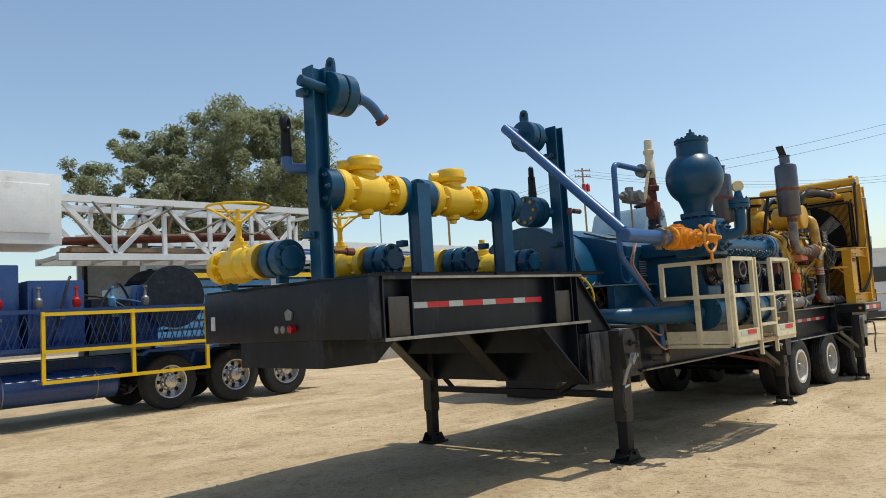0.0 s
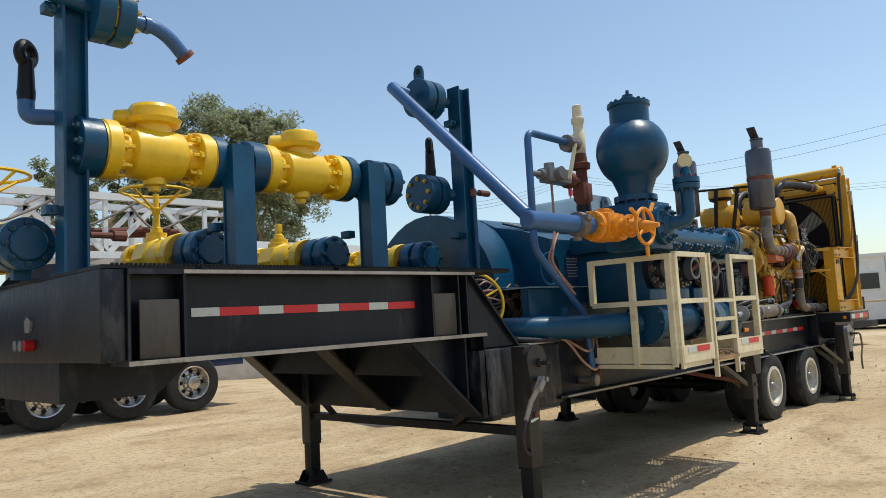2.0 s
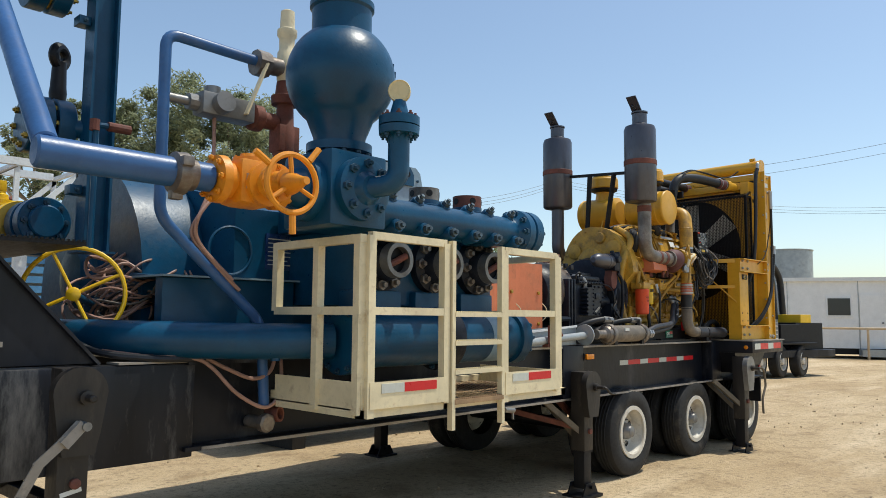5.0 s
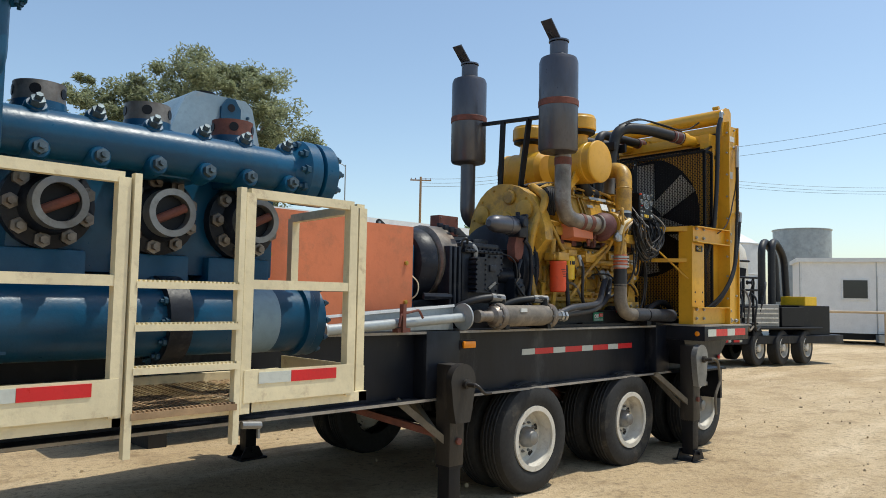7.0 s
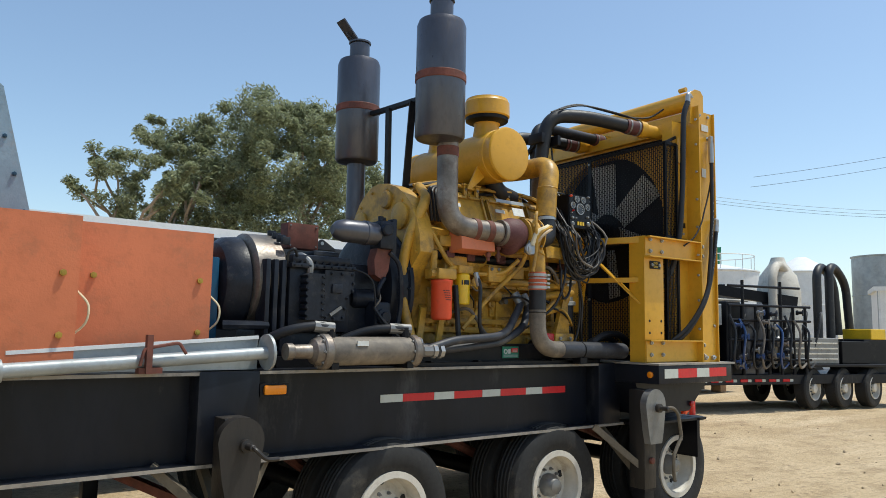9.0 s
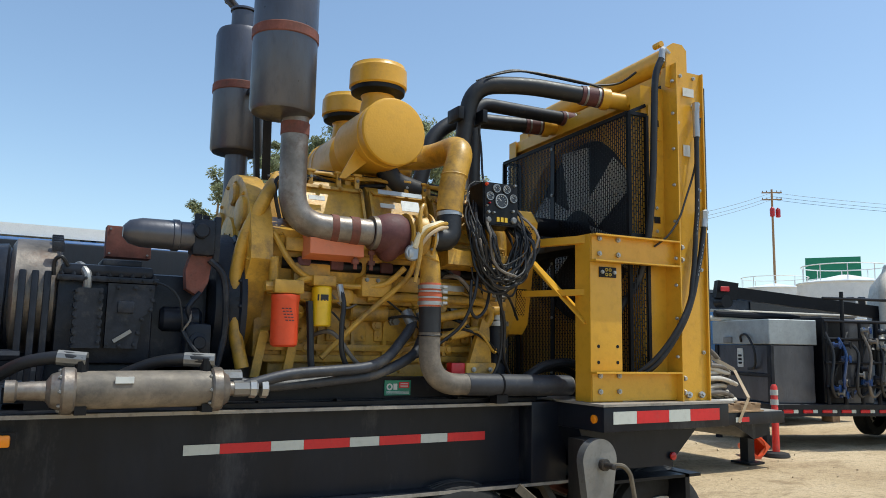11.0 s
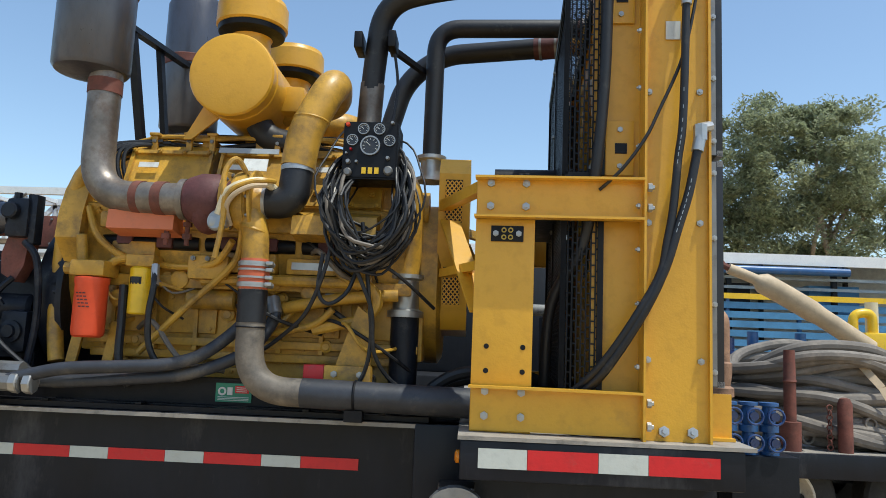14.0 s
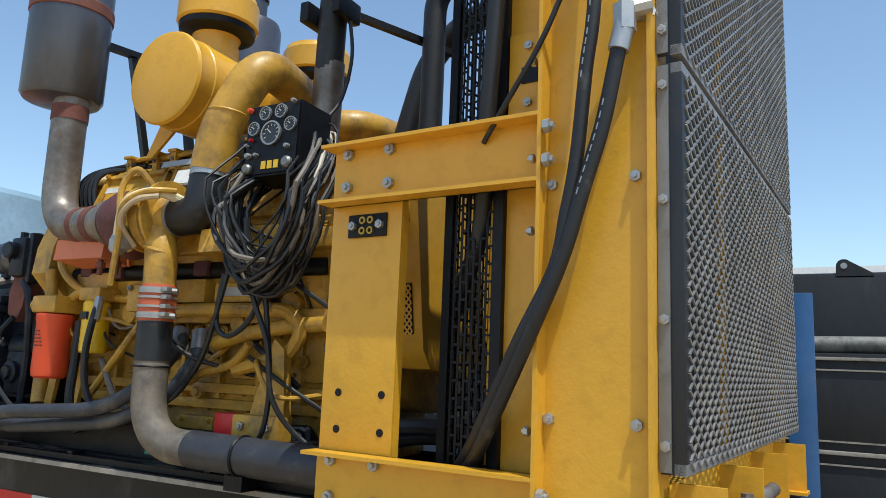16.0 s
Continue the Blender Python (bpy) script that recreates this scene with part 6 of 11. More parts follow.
# front gear housing with its round covers
bm = B()
pts = [(YC + math.cos(a) * (0.55 if math.cos(a) < 0 else 0.42) * (1.0 if math.sin(a) > -0.2 else 0.8), 2.20 + 0.56 * math.sin(a)) for a in [2 * math.pi * i / 28 for i in range(28)]]
prism(bm, pts, "x", 8.92, 9.04)
gh = part("gear_housing", bm, "cat", EN)
for y_, z_ in pts[::2]:
    bolt_at(gh, (8.92, YC + (y_ - YC) * 0.91, 2.20 + (z_ - 2.20) * 0.91), (-1, 0, 0), 0.012, "cat", 0.3)
for dy, dz, r_ in ((0, 0.1, 0.20), (-0.3, 0.28, 0.10), (0.23, 0.27, 0.09), (-0.32, -0.05, 0.09), (0.27, -0.05, 0.09), (-0.12, 0.42, 0.07)):
    bm = B()
    lathe(bm, (8.92, YC + dy, 2.20 + dz), (-1, 0, 0), [(0, r_), (0.02, r_), (0.03, r_ * 0.8)], 22)
    part("cover", bm, "cat", gh)
# valve covers: two boxes a bank, leaning out
for s in (-1, 1):
    for xa, xb in ((9.20, 9.62), (9.66, 10.06), (10.10, 10.50)):
        bm = B()
        yb = YC + s * 0.36
        prism(bm, [(yb - s * 0.20, 2.48), (yb - s * 0.14, 2.70), (yb - s * 0.02, 2.72), (yb + s * 0.04, 2.66), (yb + s * 0.14, 2.38), (yb - s * 0.1, 2.36)], "x", xa, xb)
        vc = part("valve_cover", bm, "cat", EN)
        for k in range(3):
            bolt_at(vc, (xa + 0.07 + k * 0.14, yb + s * 0.115, 2.47), (0, s, 0.4), 0.016, "cat", 0.4)
        if s < 0:
            bm = B()
            n_ = Vector((0, -0.93, 0.36)).normalized()
            o_ = Vector((xa + 0.06, yb - 0.075, 2.585)) + n_ * 0.022
            bar(bm, o_, o_ + Vector((0.10, 0, 0)), 0.004, 0.03, n_.cross(Vector((1, 0, 0))))
            part("sticker", bm, "paper", vc)
    # side: rocker ledge, exhaust shields, water rails
    bm = B()
    ys = YC + s * 0.47
    box(bm, (9.12, ys - 0.05, 2.26), (10.66, ys + 0.05, 2.34), 0.012)
    part("ledge", bm, "cat", EN)
    bm = B()
    box(bm, (9.1, YC + s * 0.42, 1.98), (10.66, YC + s * 0.46, 2.04), 0.01)
    box(bm, (9.05, YC + s * 0.36, 1.70), (10.70, YC + s * 0.40, 1.74), 0.008)
    part("rail", bm, "cat", EN)
    bm = B()
    tube(bm, rounded([(9.64, YC + s * 0.48, 2.02), (9.9, YC + s * 0.50, 2.03), (10.45, YC + s * 0.50, 2.03), (10.52, YC + s * 0.50, 1.95), (10.46, YC + s * 0.5, 1.86), (10.2, YC + s * 0.5, 1.80)], 0.05), 0.028, 10)
    part("water_line", bm, "cat", EN)
for k in range(5):
    bm = B()
    box(bm, (9.12 + 0.31 * k, 0.14, 1.76), (9.38 + 0.31 * k, 0.165, 1.96), 0.012)
    pn = part("side_cover", bm, "cat", eb)
    for dx in (0.03, 0.23):
        for dz in (1.785, 1.935):
            bolt_at(pn, (9.12 + 0.31 * k + dx, 0.14, dz), (0, -1, 0), 0.010, "cat", 0.3)
for x, z, r_ in ((9.75, 1.86, 0.035), (9.9, 1.70, 0.03), (10.25, 1.72, 0.03), (10.02, 1.95, 0.028), (9.3, 1.72, 0.03)):
    bm = B()
    lathe(bm, (x, 0.14, z), (0, -1, 0), [(0, r_), (0.02, r_), (0.025, r_ * 0.6), (0.03, r_ * 0.55)], 16)
    part("plug", bm, "cat", eb)
bm = B()
for x0, x1, z0, z1 in ((9.62, 10.0, 2.06, 2.16), (10.05, 10.32, 2.06, 2.14), (9.18, 9.4, 2.08, 2.2)):
    box(bm, (x0, 0.02, z0), (x1, 0.14, z1), 0.015)
part("manifold_housing", bm, "cat", EN)
bm = B()
box(bm, (10.08, 0.012, 2.085), (10.30, 0.02, 2.12))
part("data_plate", bm, "zinc", EN)
# exhaust shields beneath the pipe
for xa, xb in ((9.22, 9.54), (10.1, 10.5)):
    bm = B()
    prism(bm, [(0.02, 2.37), (-0.12, 2.33), (-0.13, 2.24), (0.02, 2.22)], "x", xa, xb)
    part("heat_shield", bm, "orangeguard" if xa < 9.5 else "cat", EN)
# fuel lines and harness over the covers
rnd = random.Random(5)
for k in range(9):
    z0 = 2.72 + 0.018 * (k % 3)
    y0 = 0.20 + 0.06 * (k % 5)
    bm = B()
    tube(bm, spline([(9.08, y0, z0 - 0.06), (9.3, y0 + rnd.uniform(-0.03, 0.03), z0 + 0.02), (9.55, y0 + rnd.uniform(-0.04, 0.04), z0), (9.85, y0, z0 + 0.03), (10.2, y0 + rnd.uniform(-0.05, 0.05), z0 + 0.01), (10.45, y0, z0 - 0.05)]), 0.012, 7)
    part("fuel_line", bm, "cat" if k % 3 else "hose", EN)
for k in range(5):
    bm = B()
    box(bm, (9.25 + 0.28 * k, 0.18, 2.70), (9.29 + 0.28 * k, 0.50, 2.78), 0.004)
    part("clip", bm, "cat", EN)
for k in range(5):
    x0 = 9.08 + 0.03 * k
    bm = B()
    tube(bm, spline([(x0 + 0.25, 0.16 + 0.03 * k, 2.74), (x0 + 0.02, 0.10, 2.70), (x0 - 0.02, 0.06, 2.60), (x0 + 0.02, 0.08, 2.45)]), 0.011, 7)
    part("harness", bm, "hose", EN)
# breather pipe looping down the front
bm = B()
tube(bm, rounded([(9.14, 0.30, 2.74), (9.02, 0.03, 2.60), (8.90, 0.09, 2.32), (8.872, 0.13, 2.05), (8.885, 0.11, 1.80), (8.93, 0.08, 1.60)], 0.12, 8), 0.038, 14)
part("breather_pipe", bm, "cat", EN)
bm = B()
for x0 in (8.98, 9.16):
    bar(bm, (x0, 0.08, 1.46), (x0 + 0.06, 0.08, 1.80), 0.05, 0.02, (0, 1, 0))
    bar(bm, (x0 + 0.06, 0.08, 1.80), (x0 + 0.12, 0.2, 1.84), 0.05, 0.02)
part("engine_foot", bm, "cat", EN)
# filters
bm = B()
lathe(bm, (9.125, -0.02, 1.722), (0, 0, 1), [(0, 0.060), (0.01, 0.072), (0.03, 0.076), (0.25, 0.076), (0.26, 0.080), (0.285, 0.080), (0.29, 0.06)], 26)
part("fuel_filter", bm, "redfilter", EN, "red spin-on filter can")
bm = B()
box(bm, (9.04, -0.09, 2.012), (9.21, 0.08, 2.09), 0.015)
cyl(bm, (9.06, 0.0, 2.05), (9.05, -0.02, 2.22), 0.026, seg=14, edge=0.006)
cyl(bm, (9.0, -0.04, 2.05), (9.04, -0.04, 2.05), 0.03, seg=8)
part("filter_head", bm, "cat", EN)
bm = B()
lathe(bm, (9.35, 0.02, 1.84), (0, 0, 1), [(0, 0.05), (0.008, 0.058), (0.22, 0.058), (0.23, 0.05)], 24)
yf = part("oil_filter", bm, "yellow", EN, "small bright yellow spin-on filter")
bm = B()
box(bm, (9.28, -0.03, 2.07), (9.42, 0.1, 2.13), 0.012)
tube(bm, rounded([(9.18, 0.0, 2.07), (9.24, 0.0, 2.11), (9.32, 0.02, 2.11)], 0.03), 0.02, 10)
part("filter_head", bm, "cat", EN)
bm = B()
box(bm, (9.325, -0.042, 1.99), (9.365, -0.036, 2.02))
part("label_mark", bm, "hose", yf)
bm = B()
tube(bm, spline([(9.43, -0.03, 2.08), (9.45, -0.07, 1.98), (9.44, -0.08, 1.84), (9.45, -0.07, 1.70), (9.50, -0.05, 1.61), (9.58, 0.0, 1.58)]), 0.015, 9)
fl_ = part("fuel_hose", bm, "hose", EN)
bm = B()
cyl(bm, (9.435, -0.035, 2.08), (9.45, -0.06, 1.98), 0.020, seg=8)
part("hose_fitting", bm, "zinc", fl_)
bm = B()
tube(bm, spline([(9.27, 0.0, 1.98), (9.28, -0.01, 1.8), (9.29, -0.02, 1.62), (9.34, 0.0, 1.50)]), 0.02, 9)
part("fuel_hose", bm, "hose", EN)
# yellow drain tubes slanting over the side
for pts in ([(9.88, -0.16, 2.34), (9.86, -0.10, 2.18), (9.80, -0.04, 2.08), (9.6, 0.0, 1.90), (9.36, 0.02, 1.66)], [(9.82, -0.10, 2.2), (9.72, -0.03, 2.10), (9.55, 0.02, 2.08), (9.42, 0.06, 2.09)], [(10.30, -0.02, 1.90), (10.2, 0.0, 1.82), (10.02, 0.03, 1.78), (9.9, 0.08, 1.74)]):
    bm = B()
    tube(bm, spline(pts), 0.017, 9)
    part("drain_tube", bm, "cat", EN)

# exhaust: turbo, pipe, muffler


def exhaust(x, y, s, zb):
    t = thing("exhaust_stack", "dark upright muffler with rusty bands and a flap cap" if s < 0 else "dark upright muffler with a flap cap behind the engine", "muffler", (x, y, 2.4), "mufflers")
    bm = B()
    lathe(bm, (x, y, zb), (0, 0, 1), [(0, 0.08), (0.02, 0.168), (0.04, 0.182), (0.98 - 0.12, 0.182), (0.90, 0.168), (0.93, 0.09), (0.935, 0.085), (1.05, 0.085), (1.06, 0.075)], 30)
    b_ = part("muffler_body", bm, "muffler", t)
    bm = B()
    lathe(bm, (x, y, zb + 0.44), (0, 0, 1), [(0, 0.184), (0.005, 0.188), (0.055, 0.188), (0.06, 0.184)], 30)
    part("strap", bm, "rust", b_)
    bm = B()
    cyl(bm, (x, y, zb + 1.06), (x, y, zb + 1.075), 0.095, seg=20)
    bar(bm, (x - 0.06, y, zb + 1.08), (x - 0.20, y, zb + 1.22), 0.12, 0.012, (0, 0, 1))
    bar(bm, (x - 0.04, y, zb + 1.08), (x - 0.13, y + 0.02, zb + 1.13), 0.03, 0.03)
    part("flap_cap", bm, "muffler", b_)
    if s < 0:
        bm = B()
        tube(bm, rounded([(x + 0.08, y, zb + 0.02), (x + 0.08, y, 2.40), (9.58, -0.13, 2.385)], 0.20, 10), 0.077, 22)
        part("exhaust_pipe", bm, "exhaust", t, "scorched bare steel exhaust elbow")
        for a, b in (((x + 0.08, y, zb - 0.09), (x + 0.08, y, zb - 0.02)), ((9.34, -0.096, 2.394), (9.38, -0.101, 2.393)), ((9.45, -0.112, 2.390), (9.50, -0.118, 2.389))):
            bm = B()
            cyl(bm, a, b, 0.081, seg=24)
            part("pipe_band", bm, "rust", t)
    else:
        bm = B()
        tube(bm, rounded([(x, y, zb + 0.02), (x, y, 2.45), (9.5, y, 2.40)], 0.15, 8), 0.077, 18)
        part("exhaust_pipe", bm, "muffler", t)
    return t


exhaust(9.04, -0.07, -1, 2.995)
exhaust(9.07, 1.10, 1, 3.03)
BR = thing("muffler_bracket", "black steel bracket joining the two mufflers to the engine", "bracket", (9.1, 0.5, 2.7))
for a, b in (((9.05, 0.11, 3.38), (9.10, 0.93, 3.44)), ((9.05, 0.28, 3.39), (9.10, 0.42, 2.74)), ((9.06, 0.62, 3.41), (9.12, 0.70, 2.74))):
    bm = B()
    bar(bm, a, b, 0.05, 0.03)
    part("bracket_bar", bm, "blackflat", BR)
for s, yt in ((-1, -0.13), (1, 1.16)):
    bm = B()
    lathe(bm, (9.58, yt, 2.385), (1, 0, 0), [(0, 0.085), (0.02, 0.088), (0.04, 0.105), (0.10, 0.125), (0.17, 0.125), (0.22, 0.10), (0.24, 0.07)], 26)
    torus(bm, (9.70, yt - s * 0.02, 2.36), (1, 0, 0), 0.075, 0.06, 24, 12)
    part("turbine_housing", bm, "turbo", EN, "maroon heat-tinted turbo housing")
    bm = B()
    lathe(bm, (9.80, yt, 2.385), (1, 0, 0), [(0, 0.06), (0.03, 0.09), (0.04, 0.13), (0.06, 0.14), (0.10, 0.14), (0.12, 0.10), (0.17, 0.08)], 26)
    torus(bm, (9.88, yt, 2.375), (1, 0, 0), 0.085, 0.05, 24, 12)
    part("compressor_housing", bm, "cat", EN)
    bm = B()
    tube(bm, rounded([(9.96, yt, 2.385), (10.10, yt, 2.385), (10.11, yt + 0.02, 2.56)], 0.10, 8), 0.075, 18)
    hs = part("intake_boot", bm, "hose", EN, "black rubber intake boot")
    bm = B()
    cyl(bm, (9.955, yt, 2.385), (9.985, yt, 2.385), 0.079, seg=22)
    cyl(bm, (10.11, yt + 0.018, 2.535), (10.11, yt + 0.02, 2.56), 0.079, seg=22)
    part("hose_clamp", bm, "zinc", hs)
    bm = B()
    tube(bm, rounded([(10.11, yt + 0.02, 2.56), (10.13, yt + 0.03, 2.74), (10.25, yt + 0.10 if s < 0 else yt - 0.1, 3.03), (10.19, 0.34 if s < 0 else 0.7, 3.01), (9.90, 0.36 if s < 0 else 0.68, 2.98)], 0.14, 10), 0.082, 20)
    part("intake_pipe", bm, "cat", EN)
    bm = B()
    torus(bm, (10.155, yt + 0.045, 2.80), (0.12, 0.06, 1), 0.082, 0.006, 24, 6)
    part("weld_bead", bm, "cat", EN)
    # charge pipe down to the cooler hose
    if s < 0:
        bm = B()
        tube(bm, rounded([(9.90, -0.16, 2.34), (9.95, -0.17, 2.24), (9.955, -0.17, 2.10)], 0.08), 0.062, 18)
        torus(bm, (9.94, -0.17, 2.25), (0.3, 0, 1), 0.062, 0.009, 22, 6)
        part("charge_pipe", bm, "cat", EN)
        bm = B()
        lathe(bm, (9.955, -0.17, 1.97), (0, 0, 1), [(0, 0.064), (0.02, 0.066), (0.03, 0.071), (0.05, 0.066), (0.07, 0.072), (0.09, 0.066), (0.12, 0.066), (0.14, 0.064)], 24)
        part("silicone_sleeve", bm, "silicone", EN, "orange silicone sleeve with steel clamps")
        bm = B()
        for z_ in (1.98, 2.075):
            ring_plate(bm, (9.955, -0.17, z_), (0, 0, 1), 0.064, 0.0735, 0.022, 24)
            cyl(bm, (10.02, -0.20, z_ + 0.01), (10.04, -0.16, z_ + 0.01), 0.012, seg=8)
        part("hose_clamp", bm, "zinc", EN)
        bm = B()
        tube(bm, rounded([(9.955, -0.17, 1.98), (9.96, -0.17, 1.52), (11.0, -0.17, 1.50)], 0.19, 10), 0.064, 20)
        cp_ = part("cooler_pipe", bm, "coolpipe", EN, "dusty dark steel cooler pipe with a long bend")
        bm = B()
        tube(bm, [(10.21, -0.17, 1.516), (10.6, -0.17, 1.508), (10.99, -0.17, 1.501)], 0.0665, 20)
        part("sleeve", bm, "darksleeve", cp_, "dull blue-black rubber sleeve")
        bm = B()
        tube(bm, [(9.957, -0.17, 1.82), (9.956, -0.17, 1.90), (9.955, -0.17, 1.968)], 0.0665, 20)
        part("tape_wrap", bm, "hose", cp_, "black tape wrap below the sleeve")
        bm = B()
        for z_ in (1.80,):
            torus(bm, (9.955, -0.17, z_), (0, 0, 1), 0.066, 0.004, 22, 6)
        torus(bm, (10.45, -0.17, 1.51), (1, 0, 0), 0.067, 0.007, 22, 6)
        box(bm, (10.41, -0.21, 1.40), (10.49, -0.13, 1.45))
        part("pipe_strap", bm, "blackflat", EN)
bm = B()
lathe(bm, (9.80, -0.23, 2.27), (-0.3, -1, 0.1), [(0, 0.045), (0.03, 0.05), (0.04, 0.042)], 20)
part("pressure_gauge", bm, "zinc", EN)
bm = B()
tube(bm, spline([(9.80, -0.26, 2.30), (9.84, -0.28, 2.40), (9.92, -0.29, 2.44), (9.99, -0.24, 2.46), (10.02, -0.15, 2.44)]), 0.02, 9)
part("braided_line", bm, "cream", EN, "pale braided heat-wrapped line")
bm = B()
tube(bm, spline([(9.80, -0.27, 2.1), (9.83, -0.28, 2.3), (9.82, -0.28, 2.48), (9.86, -0.25, 2.56), (9.9, -0.2, 2.5)]), 0.013, 8)
part("oil_feed", bm, "cat", EN)
# air cleaners with rain caps
for y0, y1, ycap, xo, nm in ((-0.08, 0.46, 0.20, 9.74, 0), (1.16, 0.62, 0.87, 9.80, 1)):
    t = thing("air_cleaner", "yellow drum air cleaner with a round rain cap on top", "air cleaner", (xo, ycap, 2.8), "air cleaners")
    d_ = 1 if y1 > y0 else -1
    bm = B()
    lathe(bm, (xo, y0, 3.03), (0, d_, 0), [(0, 0.19), (0.006, 0.205), (0.02, 0.212), (0.03, 0.205), (0.10, 0.205), (0.105, 0.209), (0.14, 0.209), (0.145, 0.205), (abs(y1 - y0) - 0.04, 0.205), (abs(y1 - y0), 0.15)], 36)
    drum = part("drum", bm, "rad", t)
    bm = B()
    lathe(bm, (xo, ycap, 3.20), (0, 0, 1), [(0, 0.115), (0.10, 0.10), (0.12, 0.11)], 26)
    part("neck", bm, "rad", t)
    bm = B()
    lathe(bm, (xo, ycap, 3.32), (0, 0, 1), [(0, 0.13), (0.02, 0.172), (0.045, 0.176), (0.05, 0.168)], 30)
    part("screen_ring", bm, "blackflat", t)
    bm = B()
    lathe(bm, (xo, ycap, 3.368), (0, 0, 1), [(0, 0.176), (0.01, 0.186), (0.12, 0.184), (0.13, 0.176), (0.15, 0.17), (0.155, 0.14)], 34)
    part("rain_cap", bm, "rad", t)
    bm = B()
    prism(bm, [(xo - 0.28, 2.74), (xo - 0.24, 2.74), (xo - 0.02, 2.93), (xo - 0.18, 2.93)], "y", ycap - 0.1, ycap - 0.085)
    prism(bm, [(xo + 0.0, 2.70), (xo + 0.14, 2.70), (xo + 0.10, 2.90), (xo - 0.05, 2.88)], "y", ycap + 0.1, ycap + 0.12)
    part("bracket", bm, "rad", t)
    bm = B()
    box(bm, (xo + 0.17, min(ycap, ycap + 0.2 * d_), 2.93), (xo + 0.30, max(ycap, ycap + 0.2 * d_), 3.07), 0.02)
    part("outlet_box", bm, "rad", t)
    bm = B()
    tube(bm, rounded([(xo + 0.05, ycap, 2.9), (xo + 0.12, ycap, 2.78), (xo + 0.3, ycap, 2.74)], 0.1), 0.07, 14)
    part("rubber_elbow", bm, "hose", t)
# rear water pump housing, thermostat and coupling
bm = B()
box(bm, (10.30, 0.10, 2.30), (10.62, 0.5, 2.66), 0.04)
cyl(bm, (10.62, 0.30, 2.45), (10.72, 0.30, 2.45), 0.09, seg=18)
tube(bm, rounded([(10.56, 0.2, 2.60), (10.63, 0.15, 2.5), (10.63, 0.15, 2.2), (10.63, 0.15, 2.09)], 0.1), 0.07, 16)
part("water_pump", bm, "cat", EN)
bm = B()
lathe(bm, (10.63, 0.15, 2.09), (0, 0, -1), [(0, 0.09), (0.02, 0.09), (0.03, 0.065), (0.17, 0.065), (0.18, 0.09), (0.21, 0.09)], 22)
part("coupling_sleeve", bm, "zinc", EN, "bright steel pipe coupling")
bm = B()
cyl(bm, (10.63, 0.15, 1.88), (10.63, 0.15, 1.48), 0.07, seg=18)
part("down_pipe", bm, "navy", EN)
bm = B()
lathe(bm, (10.62, 0.56, 2.08), (1, 0, 0), [(0, 0.40), (0.02, 0.43), (0.16, 0.43), (0.18, 0.40)], 36)
part("fan_drive_cover", bm, "cat", EN)
bm = B()
prism(bm, [(10.28, 1.50), (10.50, 1.50), (10.47, 1.88), (10.42, 1.92)], "y", -0.02, 0.02)
box(bm, (10.28, -0.06, 1.48), (10.50, 0.02, 1.64), 0.008)
mt_ = part("mount_plate", bm, "cat", EN)
for dx, dz in ((10.33, 1.60), (10.45, 1.60), (10.33, 1.52), (10.45, 1.52)):
    bolt_at(mt_, (dx, -0.06, dz), (0, -1, 0), 0.016, "zinc", 0.4)
bm = B()
box(bm, (10.18, -0.05, 1.53), (10.28, 0.02, 1.64), 0.012)
part("starter_terminal", bm, "redtape", EN, "red-painted bracket block")
bm = B()
for y in (0.12, 0.86):
    box(bm, (7.9, y - 0.05, 1.402), (11.0, y + 0.05, 1.47))
part("engine_skid", bm, "blackflat", EN)
bm = B()
box(bm, (9.758, 0.008, 1.445), (9.930, 0.0155, 1.533))
gp = part("warning_plate", bm, "green", EN, "green and red warning plate")
bm = B()
box(bm, (9.852, 0.004, 1.488), (9.918, 0.008, 1.522))
part("warning_panel", bm, "redtape", gp)
bm = B()
ring_plate(bm, (9.790, 0.008, 1.495), (0, -1, 0), 0.011, 0.020, 0.004, 18)
box(bm, (9.815, 0.004, 1.478), (9.840, 0.0078, 1.514))
for k in range(3):
    box(bm, (9.770, 0.0045, 1.453 + 0.007 * k), (9.918, 0.0078, 1.4555 + 0.007 * k))
    box(bm, (9.860, 0.001, 1.494 + 0.009 * k), (9.910, 0.0035, 1.497 + 0.009 * k))
part("plate_print", bm, "paper", gp)
# deck rails under the engine
bm = B()
for z0, z1, y in ((1.402, 1.425, -0.10), (1.402, 1.43, -0.04)):
    box(bm, (8.72, y, z0), (10.78, y + 0.045, z1))
box(bm, (8.72, 0.016, 1.402), (10.78, 0.024, 1.545))
box(bm, (8.72, 0.0, 1.545), (10.78, 0.10, 1.553))
part("deck_rail", bm, "blackflat", EN)

# ---- gauge panel with its cable coil ----
GP = thing("gauge_panel", "black engine gauge panel with round dials", "control panel", (10.41, -0.08, 2.40))
GN = Vector((-0.02, -0.998, 0.03)).normalized()
GU = Vector((0.9998, -0.02, 0)).normalized()
GV = GU.cross(GN) * -1
if GV.z < 0:
    GV = -GV
GC = Vector((10.458, -0.163, 2.643))


def gp_at(u, v, n=0.0):
    return GC + GU * u + GV * v + GN * n


